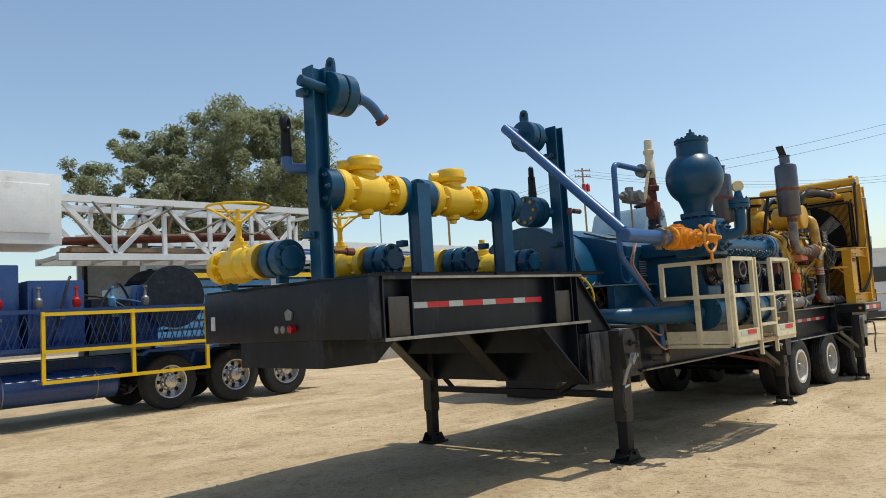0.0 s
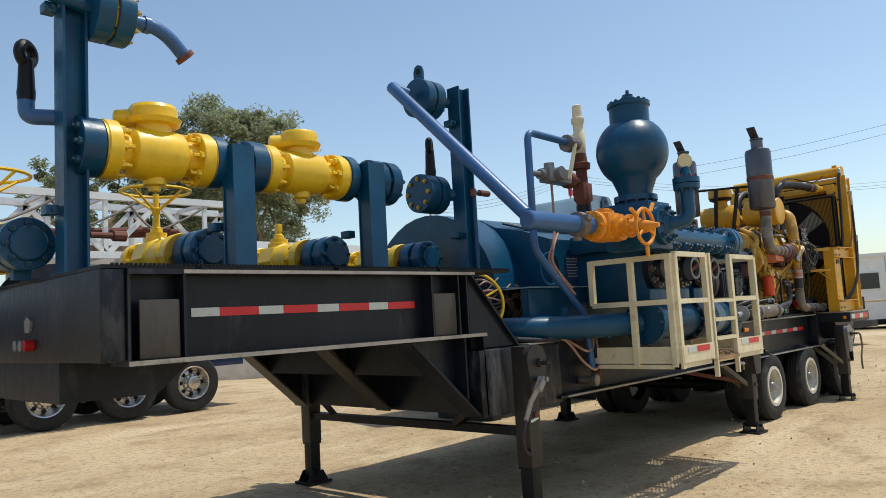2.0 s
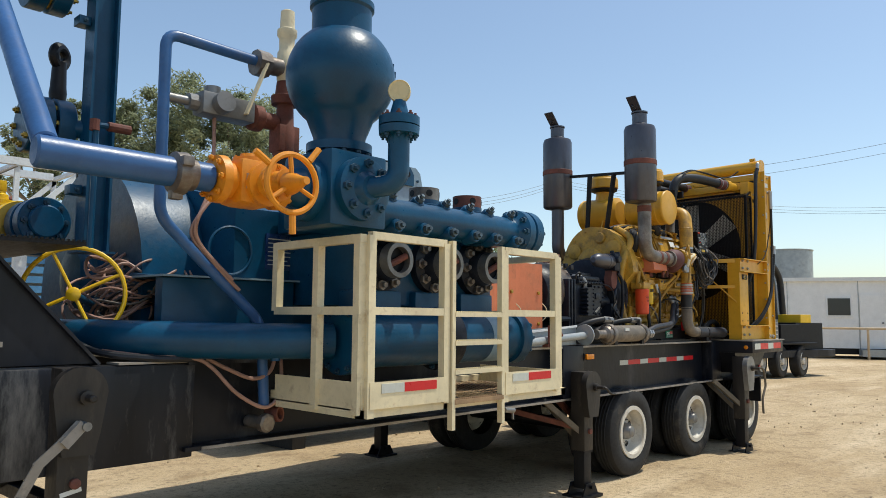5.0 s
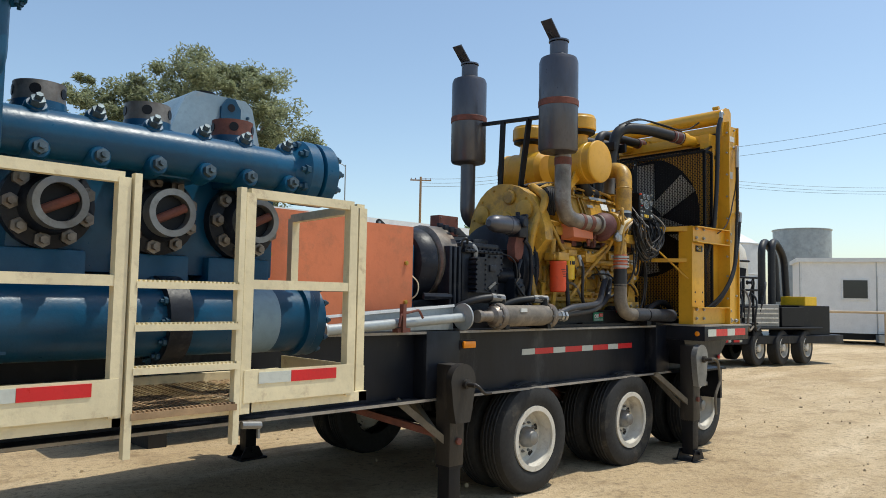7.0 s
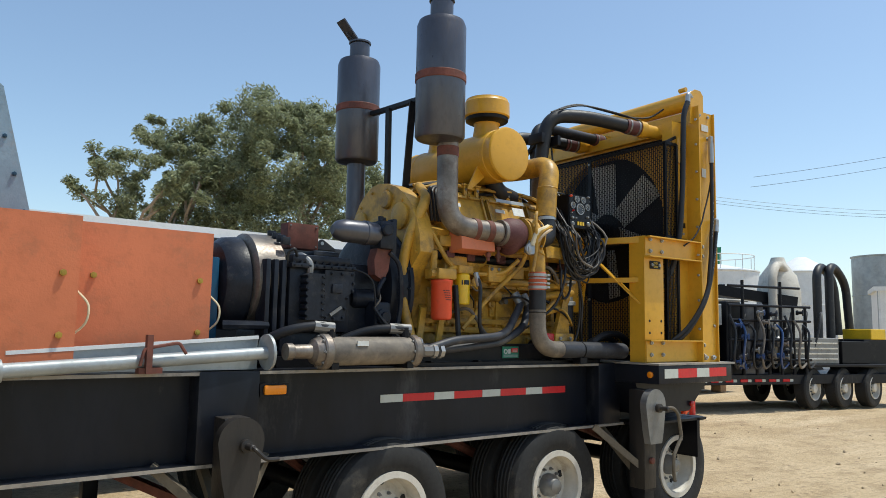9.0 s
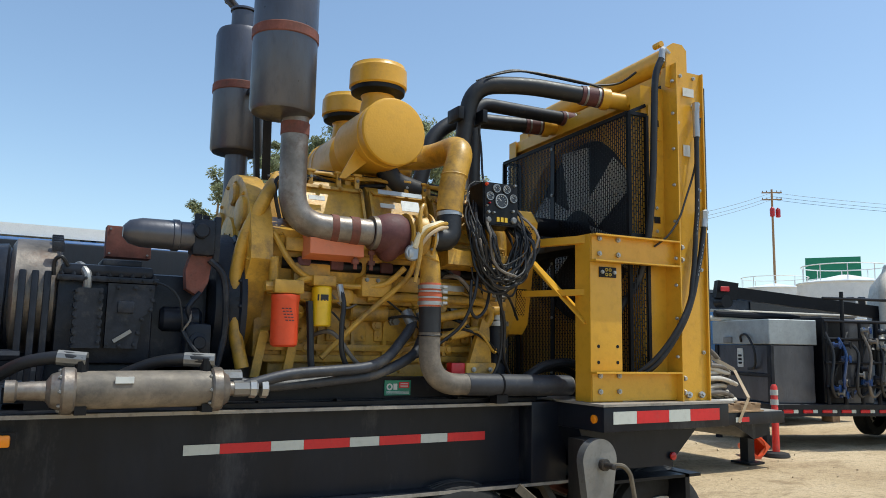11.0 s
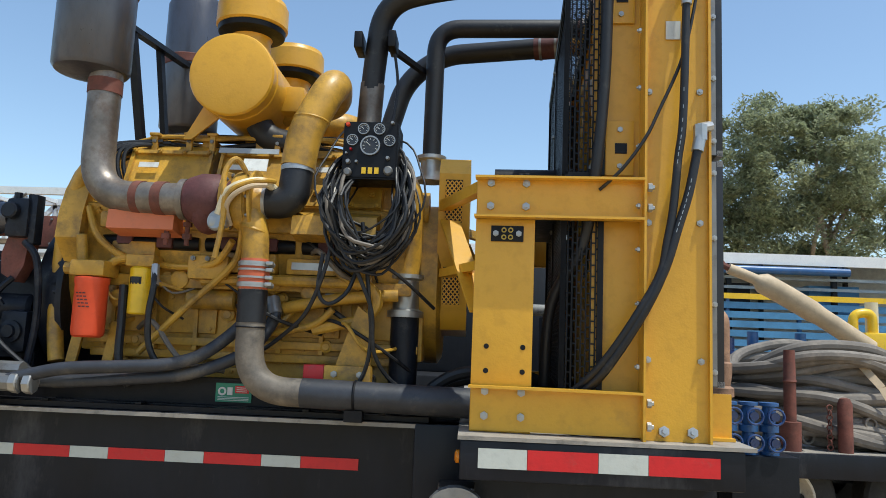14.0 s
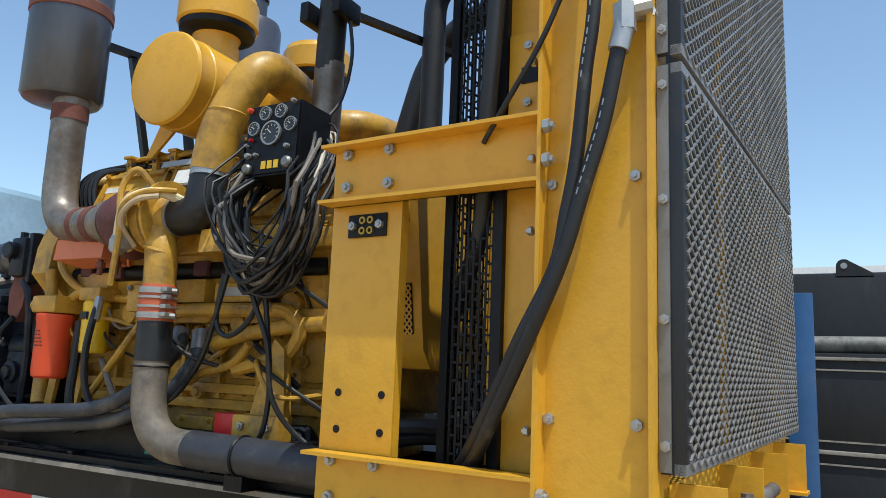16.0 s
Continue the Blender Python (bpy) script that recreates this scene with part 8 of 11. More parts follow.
# hoses down the near column
for pts, r_, fit in (
        ([(11.81, RYN - 0.055, 3.40), (11.805, RYN - 0.06, 3.20), (11.79, RYN - 0.065, 2.72), (11.77, RYN - 0.065, 2.54), (11.75, RYN - 0.065, 2.332), (11.727, RYN - 0.065, 2.20), (11.70, RYN - 0.065, 2.07), (11.615, RYN - 0.055, 1.91), (11.52, RYN - 0.005, 1.75), (11.44, RYN + 0.06, 1.64), (11.34, RYN + 0.15, 1.54)], 0.017, 0),
        ([(11.86, RYN - 0.06, 2.64), (11.846, RYN - 0.065, 2.573), (11.812, RYN - 0.068, 2.402), (11.768, RYN - 0.07, 2.255), (11.719, RYN - 0.07, 2.094), (11.642, RYN - 0.06, 1.923), (11.535, RYN - 0.01, 1.733), (11.459, RYN + 0.05, 1.622), (11.36, RYN + 0.14, 1.53)], 0.0185, 1),
        ([(11.57, RYN + 0.02, 3.74), (11.52, RYN + 0.03, 3.6), (11.50, RYN + 0.03, 3.3), (11.49, RYN + 0.04, 2.9), (11.46, RYN + 0.06, 2.5), (11.42, RYN + 0.12, 2.2), (11.30, RYN + 0.2, 1.95), (11.28, RYN + 0.25, 1.6)], 0.024, 2),
        ([(11.87, RYN - 0.04, 3.35), (11.80, RYN - 0.045, 3.0), (11.695, RYN - 0.045, 2.74), (11.64, RYN - 0.045, 2.624), (11.553, RYN - 0.03, 2.50), (11.47, RYN + 0.02, 2.42)], 0.007, 3)):
    t = thing("hydraulic_hose", "black hydraulic hose with steel end fitting hanging beside the radiator" if fit != 3 else "thin black cable across the radiator side", "hose" if fit != 3 else "cable", pts[-1])
    bm = B()
    tube(bm, spline(pts), r_, 12)
    hb = part("hose_body", bm, "hose", t)
    if fit in (0, 1):
        p = Vector(pts[0])
        bm = B()
        cyl(bm, pts[1], p, r_ * 1.35, seg=12)
        cyl(bm, p - Vector((0.0, 0, 0.02)), p + Vector((0.0, 0.0, 0.045)), r_ * 1.5, seg=6)
        cyl(bm, p + Vector((-0.005, 0, 0.03)), p + Vector((0.05, 0.03, 0.05)), r_ * 1.2, seg=8)
        cyl(bm, p + Vector((0.045, 0.04, 0.045)), p + Vector((0.0, 0.09, 0.03)), 0.02, seg=8)
        part("hose_fitting", bm, "zinc", t)
        for q in range(9):
            a = Vector(spline(pts)[10 + q])
            b = Vector(spline(pts)[11 + q])
            c_ = (a + b) / 2 + Vector((-0.3, -0.95, 0)).normalized() * r_
            bm = B()
            bar(bm, c_ - (b - a).normalized() * 0.010, c_ + (b - a).normalized() * 0.006, 0.003, 0.0012, (-0.3, -0.95, 0))
            part("print_mark", bm, "greymetal", hb)
    if fit == 2:
        bm = B()
        tube(bm, rounded([(11.57, RYN + 0.02, 3.72), (11.58, RYN + 0.02, 3.82), (11.66, RYN + 0.04, 3.80)], 0.03), 0.022, 10)
        part("hose_fitting", bm, "zinc", t)
def strands(bm, o, u, v, nu, nv, pu, pv, t, depth):
    """Expanded metal with solid strands: rows of diamonds, each strand a thin bar."""
    o, u, v = Vector(o), Vector(u), Vector(v)
    n = u.cross(v).normalized()
    for j in range(nv):
        for i in range(nu):
            c = o + u * (i * pu) + v * (j * pv)
            for a, b in (((0, 0.5), (0.5, 1)), ((0.5, 1), (1, 0.5)), ((1, 0.5), (0.5, 0)), ((0.5, 0), (0, 0.5))):
                bar(bm, c + u * a[0] * pu + v * a[1] * pv, c + u * b[0] * pu + v * b[1] * pv, depth, t, v + u * 0.01)


# rear grille: two framed expanded-metal panels standing off the core, open at the far end
GX0, GX1 = 11.918, 11.972
for z0, z1 in ((1.63, 2.555), (2.575, 3.60)):
    t = thing("radiator_grille", "black-framed expanded metal grille over the radiator back", "grille", (GX1, 0.5, z0), "rear grilles")
    t.matrix_basis = SKEW @ t.matrix_basis
    ya, yb = RYN + 0.02, RYF - 0.02
    bm = B()
    box(bm, (GX0, ya, z0), (GX1, ya + 0.004, z1), 0.0015)
    box(bm, (GX1 - 0.004, ya + 0.004, z0), (GX1, ya + 0.045, z1))
    side = part("side_plate", bm, "grillesheet", t, "black folded side plate")
    bm = B()
    bar(bm, (GX0 + 0.012, ya - 0.004, z0 + 0.005), (GX0 + 0.012, ya - 0.004, z1 - 0.005), 0.026, 0.006, (0, 1, 0))
    part("flange_strip", bm, "steel", side, "bare zinc flange strip")
    # bars and mesh face the sun and carry the painted-in lit grey
    for a, b in (((GX1 - 0.012, ya, z0 + 0.012), (GX1 - 0.012, yb, z0 + 0.012)), ((GX1 - 0.012, ya, z1 - 0.012), (GX1 - 0.012, yb, z1 - 0.012)), ((GX1 - 0.012, yb, z0), (GX1 - 0.012, yb, z1))):
        bm = B()
        bar(bm, a, b, 0.025, 0.024, (0, 1, 0) if a[0] == b[0] and a[1] == b[1] else (0, 0, 1))
        part("frame_bar", bm, "grille", t)
    bm = B()
    rows = round((z1 - z0 - 0.02) / 0.037)
    strands(bm, (GX1 + 0.002, ya + 0.03, z0 + 0.01), (0, 1, 0), (0, 0, 1), 30, rows, (yb - ya - 0.04) / 30, (z1 - z0 - 0.02) / rows, 0.0060, 0.0044)
    part("grille_mesh", bm, "grille", t, "weathered expanded metal mesh, black paint in its lit grey tone")
    for k in range(4):
        bolt_at(t, (GX0 + 0.014, ya - 0.007, z0 + 0.06 + 0.27 * k), (0, -1, 0), 0.012, "zinc", 0.3)
for yy in (0.24, 1.30):
    bm = B()
    box(bm, (11.895, yy, 1.60), (11.914, yy + 0.035, 3.60), 0.003)
    part("core_post", bm, "rad", RA)
bm = B()
box(bm, (11.66, RYN + 0.05, ZR0), (11.915, RYF, 1.60), 0.006)
part("bottom_tank", bm, "rad", RA)
for yy in (-0.36, 0.12, 0.62, 1.12):
    bm = B()
    box(bm, (11.90, yy, ZR0), (12.03, yy + 0.012, 1.60))
    box(bm, (11.92, yy - 0.04, ZR0), (12.035, yy + 0.055, ZR0 + 0.012))
    part("foot_gusset", bm, "rad", RA)
bm = B()
cyl(bm, (12.0, -0.14, 1.50), (12.0, 0.5, 1.50), 0.022, seg=12)
cyl(bm, (12.0, -0.20, 1.50), (12.0, -0.12, 1.50), 0.034, seg=8)
cyl(bm, (12.0, 0.02, 1.50), (12.0, 0.08, 1.50), 0.034, seg=8)
cyl(bm, (12.0, 0.05, 1.42), (12.0, 0.05, 1.54), 0.016, seg=8)
part("drain_cock", bm, "exhaust", RA, "dull brass drain fitting under the grille")
bm = B()
box(bm, (11.2, -0.2, 1.413), (11.6, 1.1, 1.46))
solid("drip_tray", bm, "blackflat", "black steel tray under the radiator fan", "tray")
for dy, dz, r_ in ((0.0, 0.0, 0.03), (0.1, -0.04, 0.025)):
    bm = B()
    tube(bm, spline([(10.75, dy, 1.52 + dz), (10.9, dy - 0.02, 1.62 + dz), (11.15, dy, 1.64 + dz), (11.4, dy + 0.05, 1.55 + dz)]), r_, 10)
    solid("hydraulic_line", bm, "hose", "black hydraulic line under the radiator frame", "hose", group="hydraulic lines")


# ---- the yard behind ----
def leaf_cloud(bm, c, R, n, rnd, size=0.22, squash=0.8):
    for _ in range(n):
        d = Vector((rnd.gauss(0, 1), rnd.gauss(0, 1), rnd.gauss(0, 1))).normalized() * R * rnd.random() ** 0.45
        p = Vector(c) + Vector((d.x, d.y, d.z * squash))
        e = Euler((rnd.uniform(-0.9, 0.9), rnd.uniform(-0.9, 0.9), rnd.random() * 6.3))
        m3 = e.to_matrix()
        L, W = size * rnd.uniform(0.6, 1.3), size * 0.36
        q = [p + m3 @ Vector(v) for v in ((-L / 2, 0, 0), (0, -W / 2, 0.02), (L / 2, 0, -0.04), (0, W / 2, 0.02))]
        bm.faces.new([bm.verts.new(v) for v in q])


def tree(x, y, h, spread, seed, leaf="leaf", label="tall eucalyptus tree with an airy grey-green crown", clumps=90, per=90, size=0.4, low=0.30, puff=(0.07, 0.17)):
    rnd = random.Random(seed)
    t = thing("tree", label, "tree", (x, y, 0))
    bm = B()
    tips = []

    def limb(p, d, L, r, depth):
        pts = [p]
        q = p.copy()
        for i in range(4):
            d = (d + Vector((rnd.uniform(-0.25, 0.25), rnd.uniform(-0.25, 0.25), 0.08))).normalized()
            q = q + d * L / 4
            pts.append(q.copy())
        tube(bm, pts, [r * (1 - 0.13 * i) for i in range(5)], 7)
        if depth == 0:
            tips.append(pts[-1])
            tips.append(pts[3])
            return
        for k in range(3 if depth > 1 else 2):
            a = rnd.random() * 6.28
            nd = (d * 0.7 + Vector((math.cos(a), math.sin(a), 0.35)) * rnd.uniform(0.5, 0.9)).normalized()
            limb(pts[-1 - (k % 2)], nd, L * rnd.uniform(0.6, 0.8), r * 0.55, depth - 1)

    for k in range(3):
        a = 2.1 * k + rnd.random()
        limb(Vector((x, y, 0)), Vector((0.28 * math.cos(a), 0.28 * math.sin(a), 1)).normalized(), h * 0.42, h * 0.022, 2)
    part("trunk", bm, "bark", t)
    bm = B()
    for k in range(clumps):
        if k < len(tips):
            c = tips[k]
        else:
            a, rr = rnd.random() * 6.28, math.sqrt(rnd.random())
            zz = rnd.uniform(low, 1.0)
            env = math.sin(math.pi * min(1, (zz - low * 0.6) / (1.08 - low * 0.6))) ** 0.6
            c = Vector((x + math.cos(a) * rr * spread * env, y + math.sin(a) * rr * spread * env, h * zz))
        leaf_cloud(bm, c, spread * rnd.uniform(*puff), per, rnd, size)
    part("crown", bm, leaf, t)
    return t


def pole(x, y, h, r=0.14, arms=1, seed=0, label="wooden utility pole with crossarm and insulators"):
    t = thing("utility_pole", label, "utility pole", (x, y, 0), "utility poles")
    bm = B()
    cyl(bm, (x, y, 0), (x, y, h), r, r * 0.7, 10)
    part("pole", bm, "wood", t)
    d = Vector((0.75, -0.66, 0))
    for k in range(arms):
        z = h - 0.4 - 0.9 * k
        bm = B()
        bar(bm, Vector((x, y, z)) - d * 1.2, Vector((x, y, z)) + d * 1.2, 0.12, 0.14)
        part("crossarm", bm, "wood", t)
        for q in (-1.1, -0.6, 0.6, 1.1):
            bm = B()
            p = Vector((x, y, z + 0.07)) + d * q
            lathe(bm, p, (0, 0, 1), [(0, 0.03), (0.08, 0.05), (0.14, 0.06), (0.2, 0.03)], 8)
            part("insulator", bm, "rust", t)
    return t


def wire(a, b, sag=0.5, r=0.012):
    a, b = Vector(a), Vector(b)
    bm = B()
    tube(bm, [a.lerp(b, i / 14) - Vector((0, 0, sag * 4 * (i / 14) * (1 - i / 14))) for i in range(15)], r, 4)
    solid("power_line", bm, "hose", "thin overhead power line", "wire", group="power lines")


def simple(name, label, category, m, fn, group="", kind=""):
    bm = B()
    fn(bm)
    return solid(name, bm, m, label, category, kind, group)


def truck_wheel(t, x, y, z, s, r=0.53, w=0.3, rim="alu"):
    """A road wheel with a deep dished rim; s is the outward direction along y."""
    bm = B()
    lathe(bm, (x, y, z), (0, s, 0), [(-w, r * 0.6), (-w, r * 0.93), (-w * 0.9, r), (-0.03, r), (0, r * 0.94), (0.012, r * 0.78), (0, r * 0.60)], 32, False)
    ty = part("tyre", bm, "rubber", t)
    bm = B()
    lathe(bm, (x, y, z), (0, s, 0), [(0.004, r * 0.60), (0.018, r * 0.585), (0.012, r * 0.55), (-0.09, r * 0.50), (-0.13, r * 0.46), (-0.11, r * 0.34), (-0.06, r * 0.29), (-0.05, r * 0.24), (0.02, r * 0.22), (0.03, r * 0.15), (0.032, 0.01)], 28, False)
    part("rim", bm, rim, ty)
    for k in range(8):
        a = 2 * math.pi * k / 8
        bm = B()
        c = Vector((x + math.cos(a) * r * 0.40, y - s * 0.112, z + math.sin(a) * r * 0.40))
        lathe(bm, c, (0, s, 0), [(-0.02, 0.038), (0.006, 0.038)], 10)
        part("hand_hole", bm, "blackflat", ty)
    bm = B()
    for k in range(10):
        a = 2 * math.pi * k / 10
        cyl(bm, (x + math.cos(a) * r * 0.27, y - s * 0.06, z + math.sin(a) * r * 0.27), (x + math.cos(a) * r * 0.27, y - s * 0.02, z + math.sin(a) * r * 0.27), 0.018, seg=6)
    part("lug_nut", bm, "steel", ty)


# rig truck with yellow railing
GZ = 0.18
t = thing("rig_truck", "blue oilfield rig truck with yellow side rail and aluminium wheels", "truck", (-1, 10, GZ))
for x in (2.2, 3.58, 4.8):
    truck_wheel(t, x, 9.2, GZ + 0.53, -1)
for x in (-5.6, -4.2):
    truck_wheel(t, x, 9.2, GZ + 0.53, -1)
for x in (2.2, 3.58, 4.8, -5.6, -4.2):
    truck_wheel(t, x, 11.4, GZ + 0.53, 1)
bm = B()
box(bm, (-7.6, 9.75, 0.95), (6.2, 9.95, 1.28), 0.01)
part("frame_rail", bm, "truckblue", t)
bm = B()
box(bm, (-7.6, 10.75, 0.95), (6.2, 10.95, 1.28), 0.01)
part("frame_rail", bm, "truckblue", t)
for x in (2.2, 3.58, 4.8, -5.6, -4.2):
    bm = B()
    cyl(bm, (x, 9.2, GZ + 0.53), (x, 11.4, GZ + 0.53), 0.10, seg=12)
    part("axle", bm, "blackflat", t)
bm = B()
box(bm, (-7.4, 9.05, 1.42), (3.0, 11.5, 1.50), 0.01)
part("deck", bm, "truckblue", t, "dark blue deck plate")
bm = B()
box(bm, (3.05, 9.3, 1.32), (6.3, 11.4, 1.40), 0.01)
part("deck", bm, "truckblue", t)
for i, x in enumerate((1.55, 2.85)):
    bm = B()
    prism(bm, [(x, 1.30), (x + 0.1, 1.36), (x + 1.2, 1.36), (x + 1.3, 1.26), (x + 1.3, 1.22), (x + 1.18, 1.31), (x + 0.1, 1.31), (x, 1.25)], "y", 8.9, 9.5)
    part("mudguard", bm, "truckblue", t)
bm = B()
cyl(bm, (-1.1, 9.35, 0.82), (1.2, 9.35, 0.82), 0.27, seg=24, edge=0.05)
part("air_tank", bm, "truckblue", t, "blue round air tank under the deck")
for x in (-0.7, 0.8):
    bm = B()
    torus(bm, (x, 9.35, 0.82), (1, 0, 0), 0.275, 0.012, 24, 6)
    part("tank_strap", bm, "steel", t)
bm = B()
for i in range(30):
    bar(bm, (-3.2 + i * 0.2, 8.98, 1.50), (-3.0 + i * 0.2, 8.98, 2.08), 0.012, 0.02, (0, 1, 0))
    bar(bm, (-3.0 + i * 0.2, 8.99, 1.50), (-3.2 + i * 0.2, 8.99, 2.08), 0.012, 0.02, (0, 1, 0))
    bar(bm, (-3.1 + i * 0.2, 8.98, 1.50), (-2.9 + i * 0.2, 8.98, 2.08), 0.012, 0.02, (0, 1, 0))
part("mesh_panel", bm, "truckblue", t, "blue expanded-metal side screen")
for z in (1.46, 2.1):
    bm = B()
    box(bm, (-3.3, 8.95, z), (2.9, 9.02, z + 0.07))
    part("screen_rail", bm, "truckblue", t)
for x in (-0.15, 1.36, 2.8):
    bm = B()
    bar(bm, (x, 8.88, 0.92), (x, 8.88, 2.12), 0.06, 0.06)
    part("rail_post", bm, "yellow", t, "yellow rail post")
for z in (0.94, 1.45, 2.08):
    bm = B()
    bar(bm, (-0.18, 8.86, z), (2.83, 8.86, z), 0.045, 0.06)
    part("rail_bar", bm, "yellow", t, "yellow rail bar")
# machinery on the deck
for i, (x0, x1, z1, y0, mm) in enumerate([(-3.6, -2.3, 2.75, 9.5, "truckblue"), (-2.2, -1.2, 2.45, 9.4, "truckblue"), (-1.1, -0.3, 2.98, 9.6, "truckblue"), (-0.2, 0.75, 2.7, 9.5, "truckblue"), (0.85, 1.6, 2.35, 9.5, "navy"), (1.7, 2.2, 2.6, 9.7, "truckblue"), (-5.4, -3.8, 3.0, 9.5, "truckblue"), (-7.4, -5.6, 3.1, 9.3, "white")]):
    bm = B()
    box(bm, (x0, y0, 1.5), (x1, 11.2, z1), 0.03)
    part("cabinet", bm, mm, t)
    bm = B()
    box(bm, (x0 + 0.08, y0 - 0.02, 1.62), (x1 - 0.08, y0 + 0.01, z1 - 0.12), 0.008)
    part("cabinet_door", bm, mm, t)
    bm = B()
    box(bm, ((x0 + x1) / 2, y0 - 0.05, 2.0), ((x0 + x1) / 2 + 0.12, y0 - 0.02, 2.05))
    part("latch", bm, "steel", t)
bm = B()
lathe(bm, (2.45, 9.45, 2.35), (0, 1, 0), [(0, 0.42), (0, 0.62), (0.06, 0.62), (0.06, 0.32), (1.1, 0.32), (1.1, 0.62), (1.16, 0.62), (1.16, 0.2)], 32)
part("winch_drum", bm, "navy", t, "dark winch drum with flanges")
bm = B()
for k in range(14):
    torus(bm, (2.45, 9.58 + k * 0.07, 2.35), (0, 1, 0), 0.37, 0.035, 24, 6)
part("wire_rope", bm, "greyhose", t)
rnd = random.Random(5)
for k in range(16):
    x = rnd.uniform(-3.5, 2.3)
    bm = B()
    tube(bm, spline([(x, 9.3, 1.55), (x + rnd.uniform(-.2, .2), 9.22, 2.0), (x + rnd.uniform(-.5, .5), 9.3, 2.3 + rnd.random() * 0.4), (x + rnd.uniform(-.9, .9), 9.6, 2.2 + rnd.random() * .6)]), 0.022, 6)
    part("hydraulic_hose", bm, rnd.choice(["hose", "hose", "copper", "bluepipe"]), t)
for k in range(9):
    x = -3.2 + k * 0.62
    bm = B()
    lathe(bm, (x, 9.25, 2.2), (0, 0, 1), [(0, 0.05), (0.05, 0.07), (0.14, 0.07), (0.18, 0.03), (0.32, 0.02), (0.33, 0.04), (0.37, 0.04)], 10)
    part("control_lever", bm, rnd.choice(["steel", "rackblue", "redlens"]), t)
for x in (5.9,):
    for y in (9.4, 11.2):
        bm = B()
        box(bm, (x, y, 1.4), (x + 0.2, y + 0.2, 3.1))
        part("mast_support", bm, "white", t)

# lattice mast lying on the truck
t = thing("lattice_mast", "white painted lattice drilling mast lying across the truck", "mast", (1, 10, 3.1))
ya, yb = 9.8, 11.0
for y in (ya, yb):
    for z in (3.15, 4.25):
        bm = B()
        bar(bm, (0.4, y, z), (6.4, y, z + 0.05), 0.12, 0.13)
        part("chord", bm, "white", t)
    for k in range(6):
        bm = B()
        a, b = 0.45 + k * 1.0, 1.45 + k * 1.0
        bar(bm, (a, y, 3.18 if k % 2 else 4.22), (b, y, 4.22 if k % 2 else 3.18), 0.07, 0.09)
        part("diagonal", bm, "white", t)
        bm = B()
        bar(bm, (b - 0.02, y, 3.2), (b - 0.02, y, 4.22), 0.07, 0.08)
        part("upright", bm, "white", t)
for k in range(7):
    for z in (3.16, 4.27):
        bm = B()
        bar(bm, (0.45 + k, ya, z), (0.45 + k, yb, z), 0.07, 0.07)
        part("cross_tie", bm, "white", t)
bm = B()
box(bm, (-1.2, ya - 0.1, 3.36), (0.45, yb + 0.1, 4.66), 0.02)
part("crown_box", bm, "white", t, "white boxed mast section")
bm = B()
box(bm, (-1.0, ya - 0.13, 3.56), (0.25, ya - 0.09, 4.46), 0.02)
part("cover_plate", bm, "white", t)
for y in (ya, yb):
    for z in (3.4, 4.6):
        bm = B()
        bar(bm, (-8.5, y, z), (-1.2, y, z), 0.12, 0.12)
        part("chord", bm, "white", t)
    for k in range(7):
        bm = B()
        bar(bm, (-8.2 + k, y, 3.4 if k % 2 else 4.6), (-7.2 + k, y, 4.6 if k % 2 else 3.4), 0.07, 0.09)
        part("diagonal", bm, "white", t)
for k in range(5):
    bm = B()
    bar(bm, (0.7, ya + 0.2 + k * 0.18, 3.3 + 0.05 * (k % 2)), (5.6, ya + 0.2 + k * 0.18, 3.34), 0.14, 0.08)
    part("timber", bm, "wood", t, "weathered tan timber laid in the mast")
for k in range(4):
    bm = B()
    cyl(bm, (0.6, ya + 0.25 + k * 0.2, 3.5), (4.8 + k * 0.3, ya + 0.25 + k * 0.2, 3.75), 0.05, seg=8)
    part("drill_pipe", bm, "rust", t)
for k in range(3):
    bm = B()
    tube(bm, spline([(1 + k * 1.4, ya - 0.08, 4.2), (1.5 + k * 1.4, ya - 0.1, 3.7), (2.1 + k * 1.4, ya - 0.1, 3.9), (2.6 + k * 1.4, ya - 0.08, 4.2)]), 0.025, 6)
    part("rope", bm, "greyhose", t)

# trees
tree(46.0, 78, 29.0, 13.0, 3, clumps=360, per=190, size=0.62, low=0.36)
tree(33.0, 80, 24.5, 8.0, 31, clumps=170, per=170, size=0.60, low=0.32)
tree(47.7, 35, 8.0, 3.6, 11, "leaf2", "small round olive-green tree behind the yard", clumps=90, per=110, size=0.26, low=0.25, puff=(0.13, 0.26))

# long open shed
t = thing("open_shed", "long open shed with a white roof over blue slatted racks", "shed", (20, 22, 0))
bm = B()
prism(bm, [(18.6, 4.62), (25.0, 5.45), (25.0, 5.53), (18.6, 4.72)], "x", 6.0, 28.6)
part("roof", bm, "cleanwhite", t, "white sheet roof")
bm = B()
box(bm, (6.0, 18.55, 4.42), (28.6, 18.62, 4.74))
part("fascia", bm, "cleanwhite", t)
bm = B()
cyl(bm, (6.0, 18.48, 4.24), (22.0, 18.48, 4.24), 0.12, seg=14)
part("gutter_pipe", bm, "bluepipe", t, "bright blue pipe along the eaves")
for k in range(8):
    x = 6.2 + k * 3.12
    for y, h in ((19.0, 4.5), (24.6, 5.35)):
        bm = B()
        bar(bm, (x, y, 0), (x, y, h), 0.14, 0.14)
        part("post", bm, "blackflat", t)
bm = B()
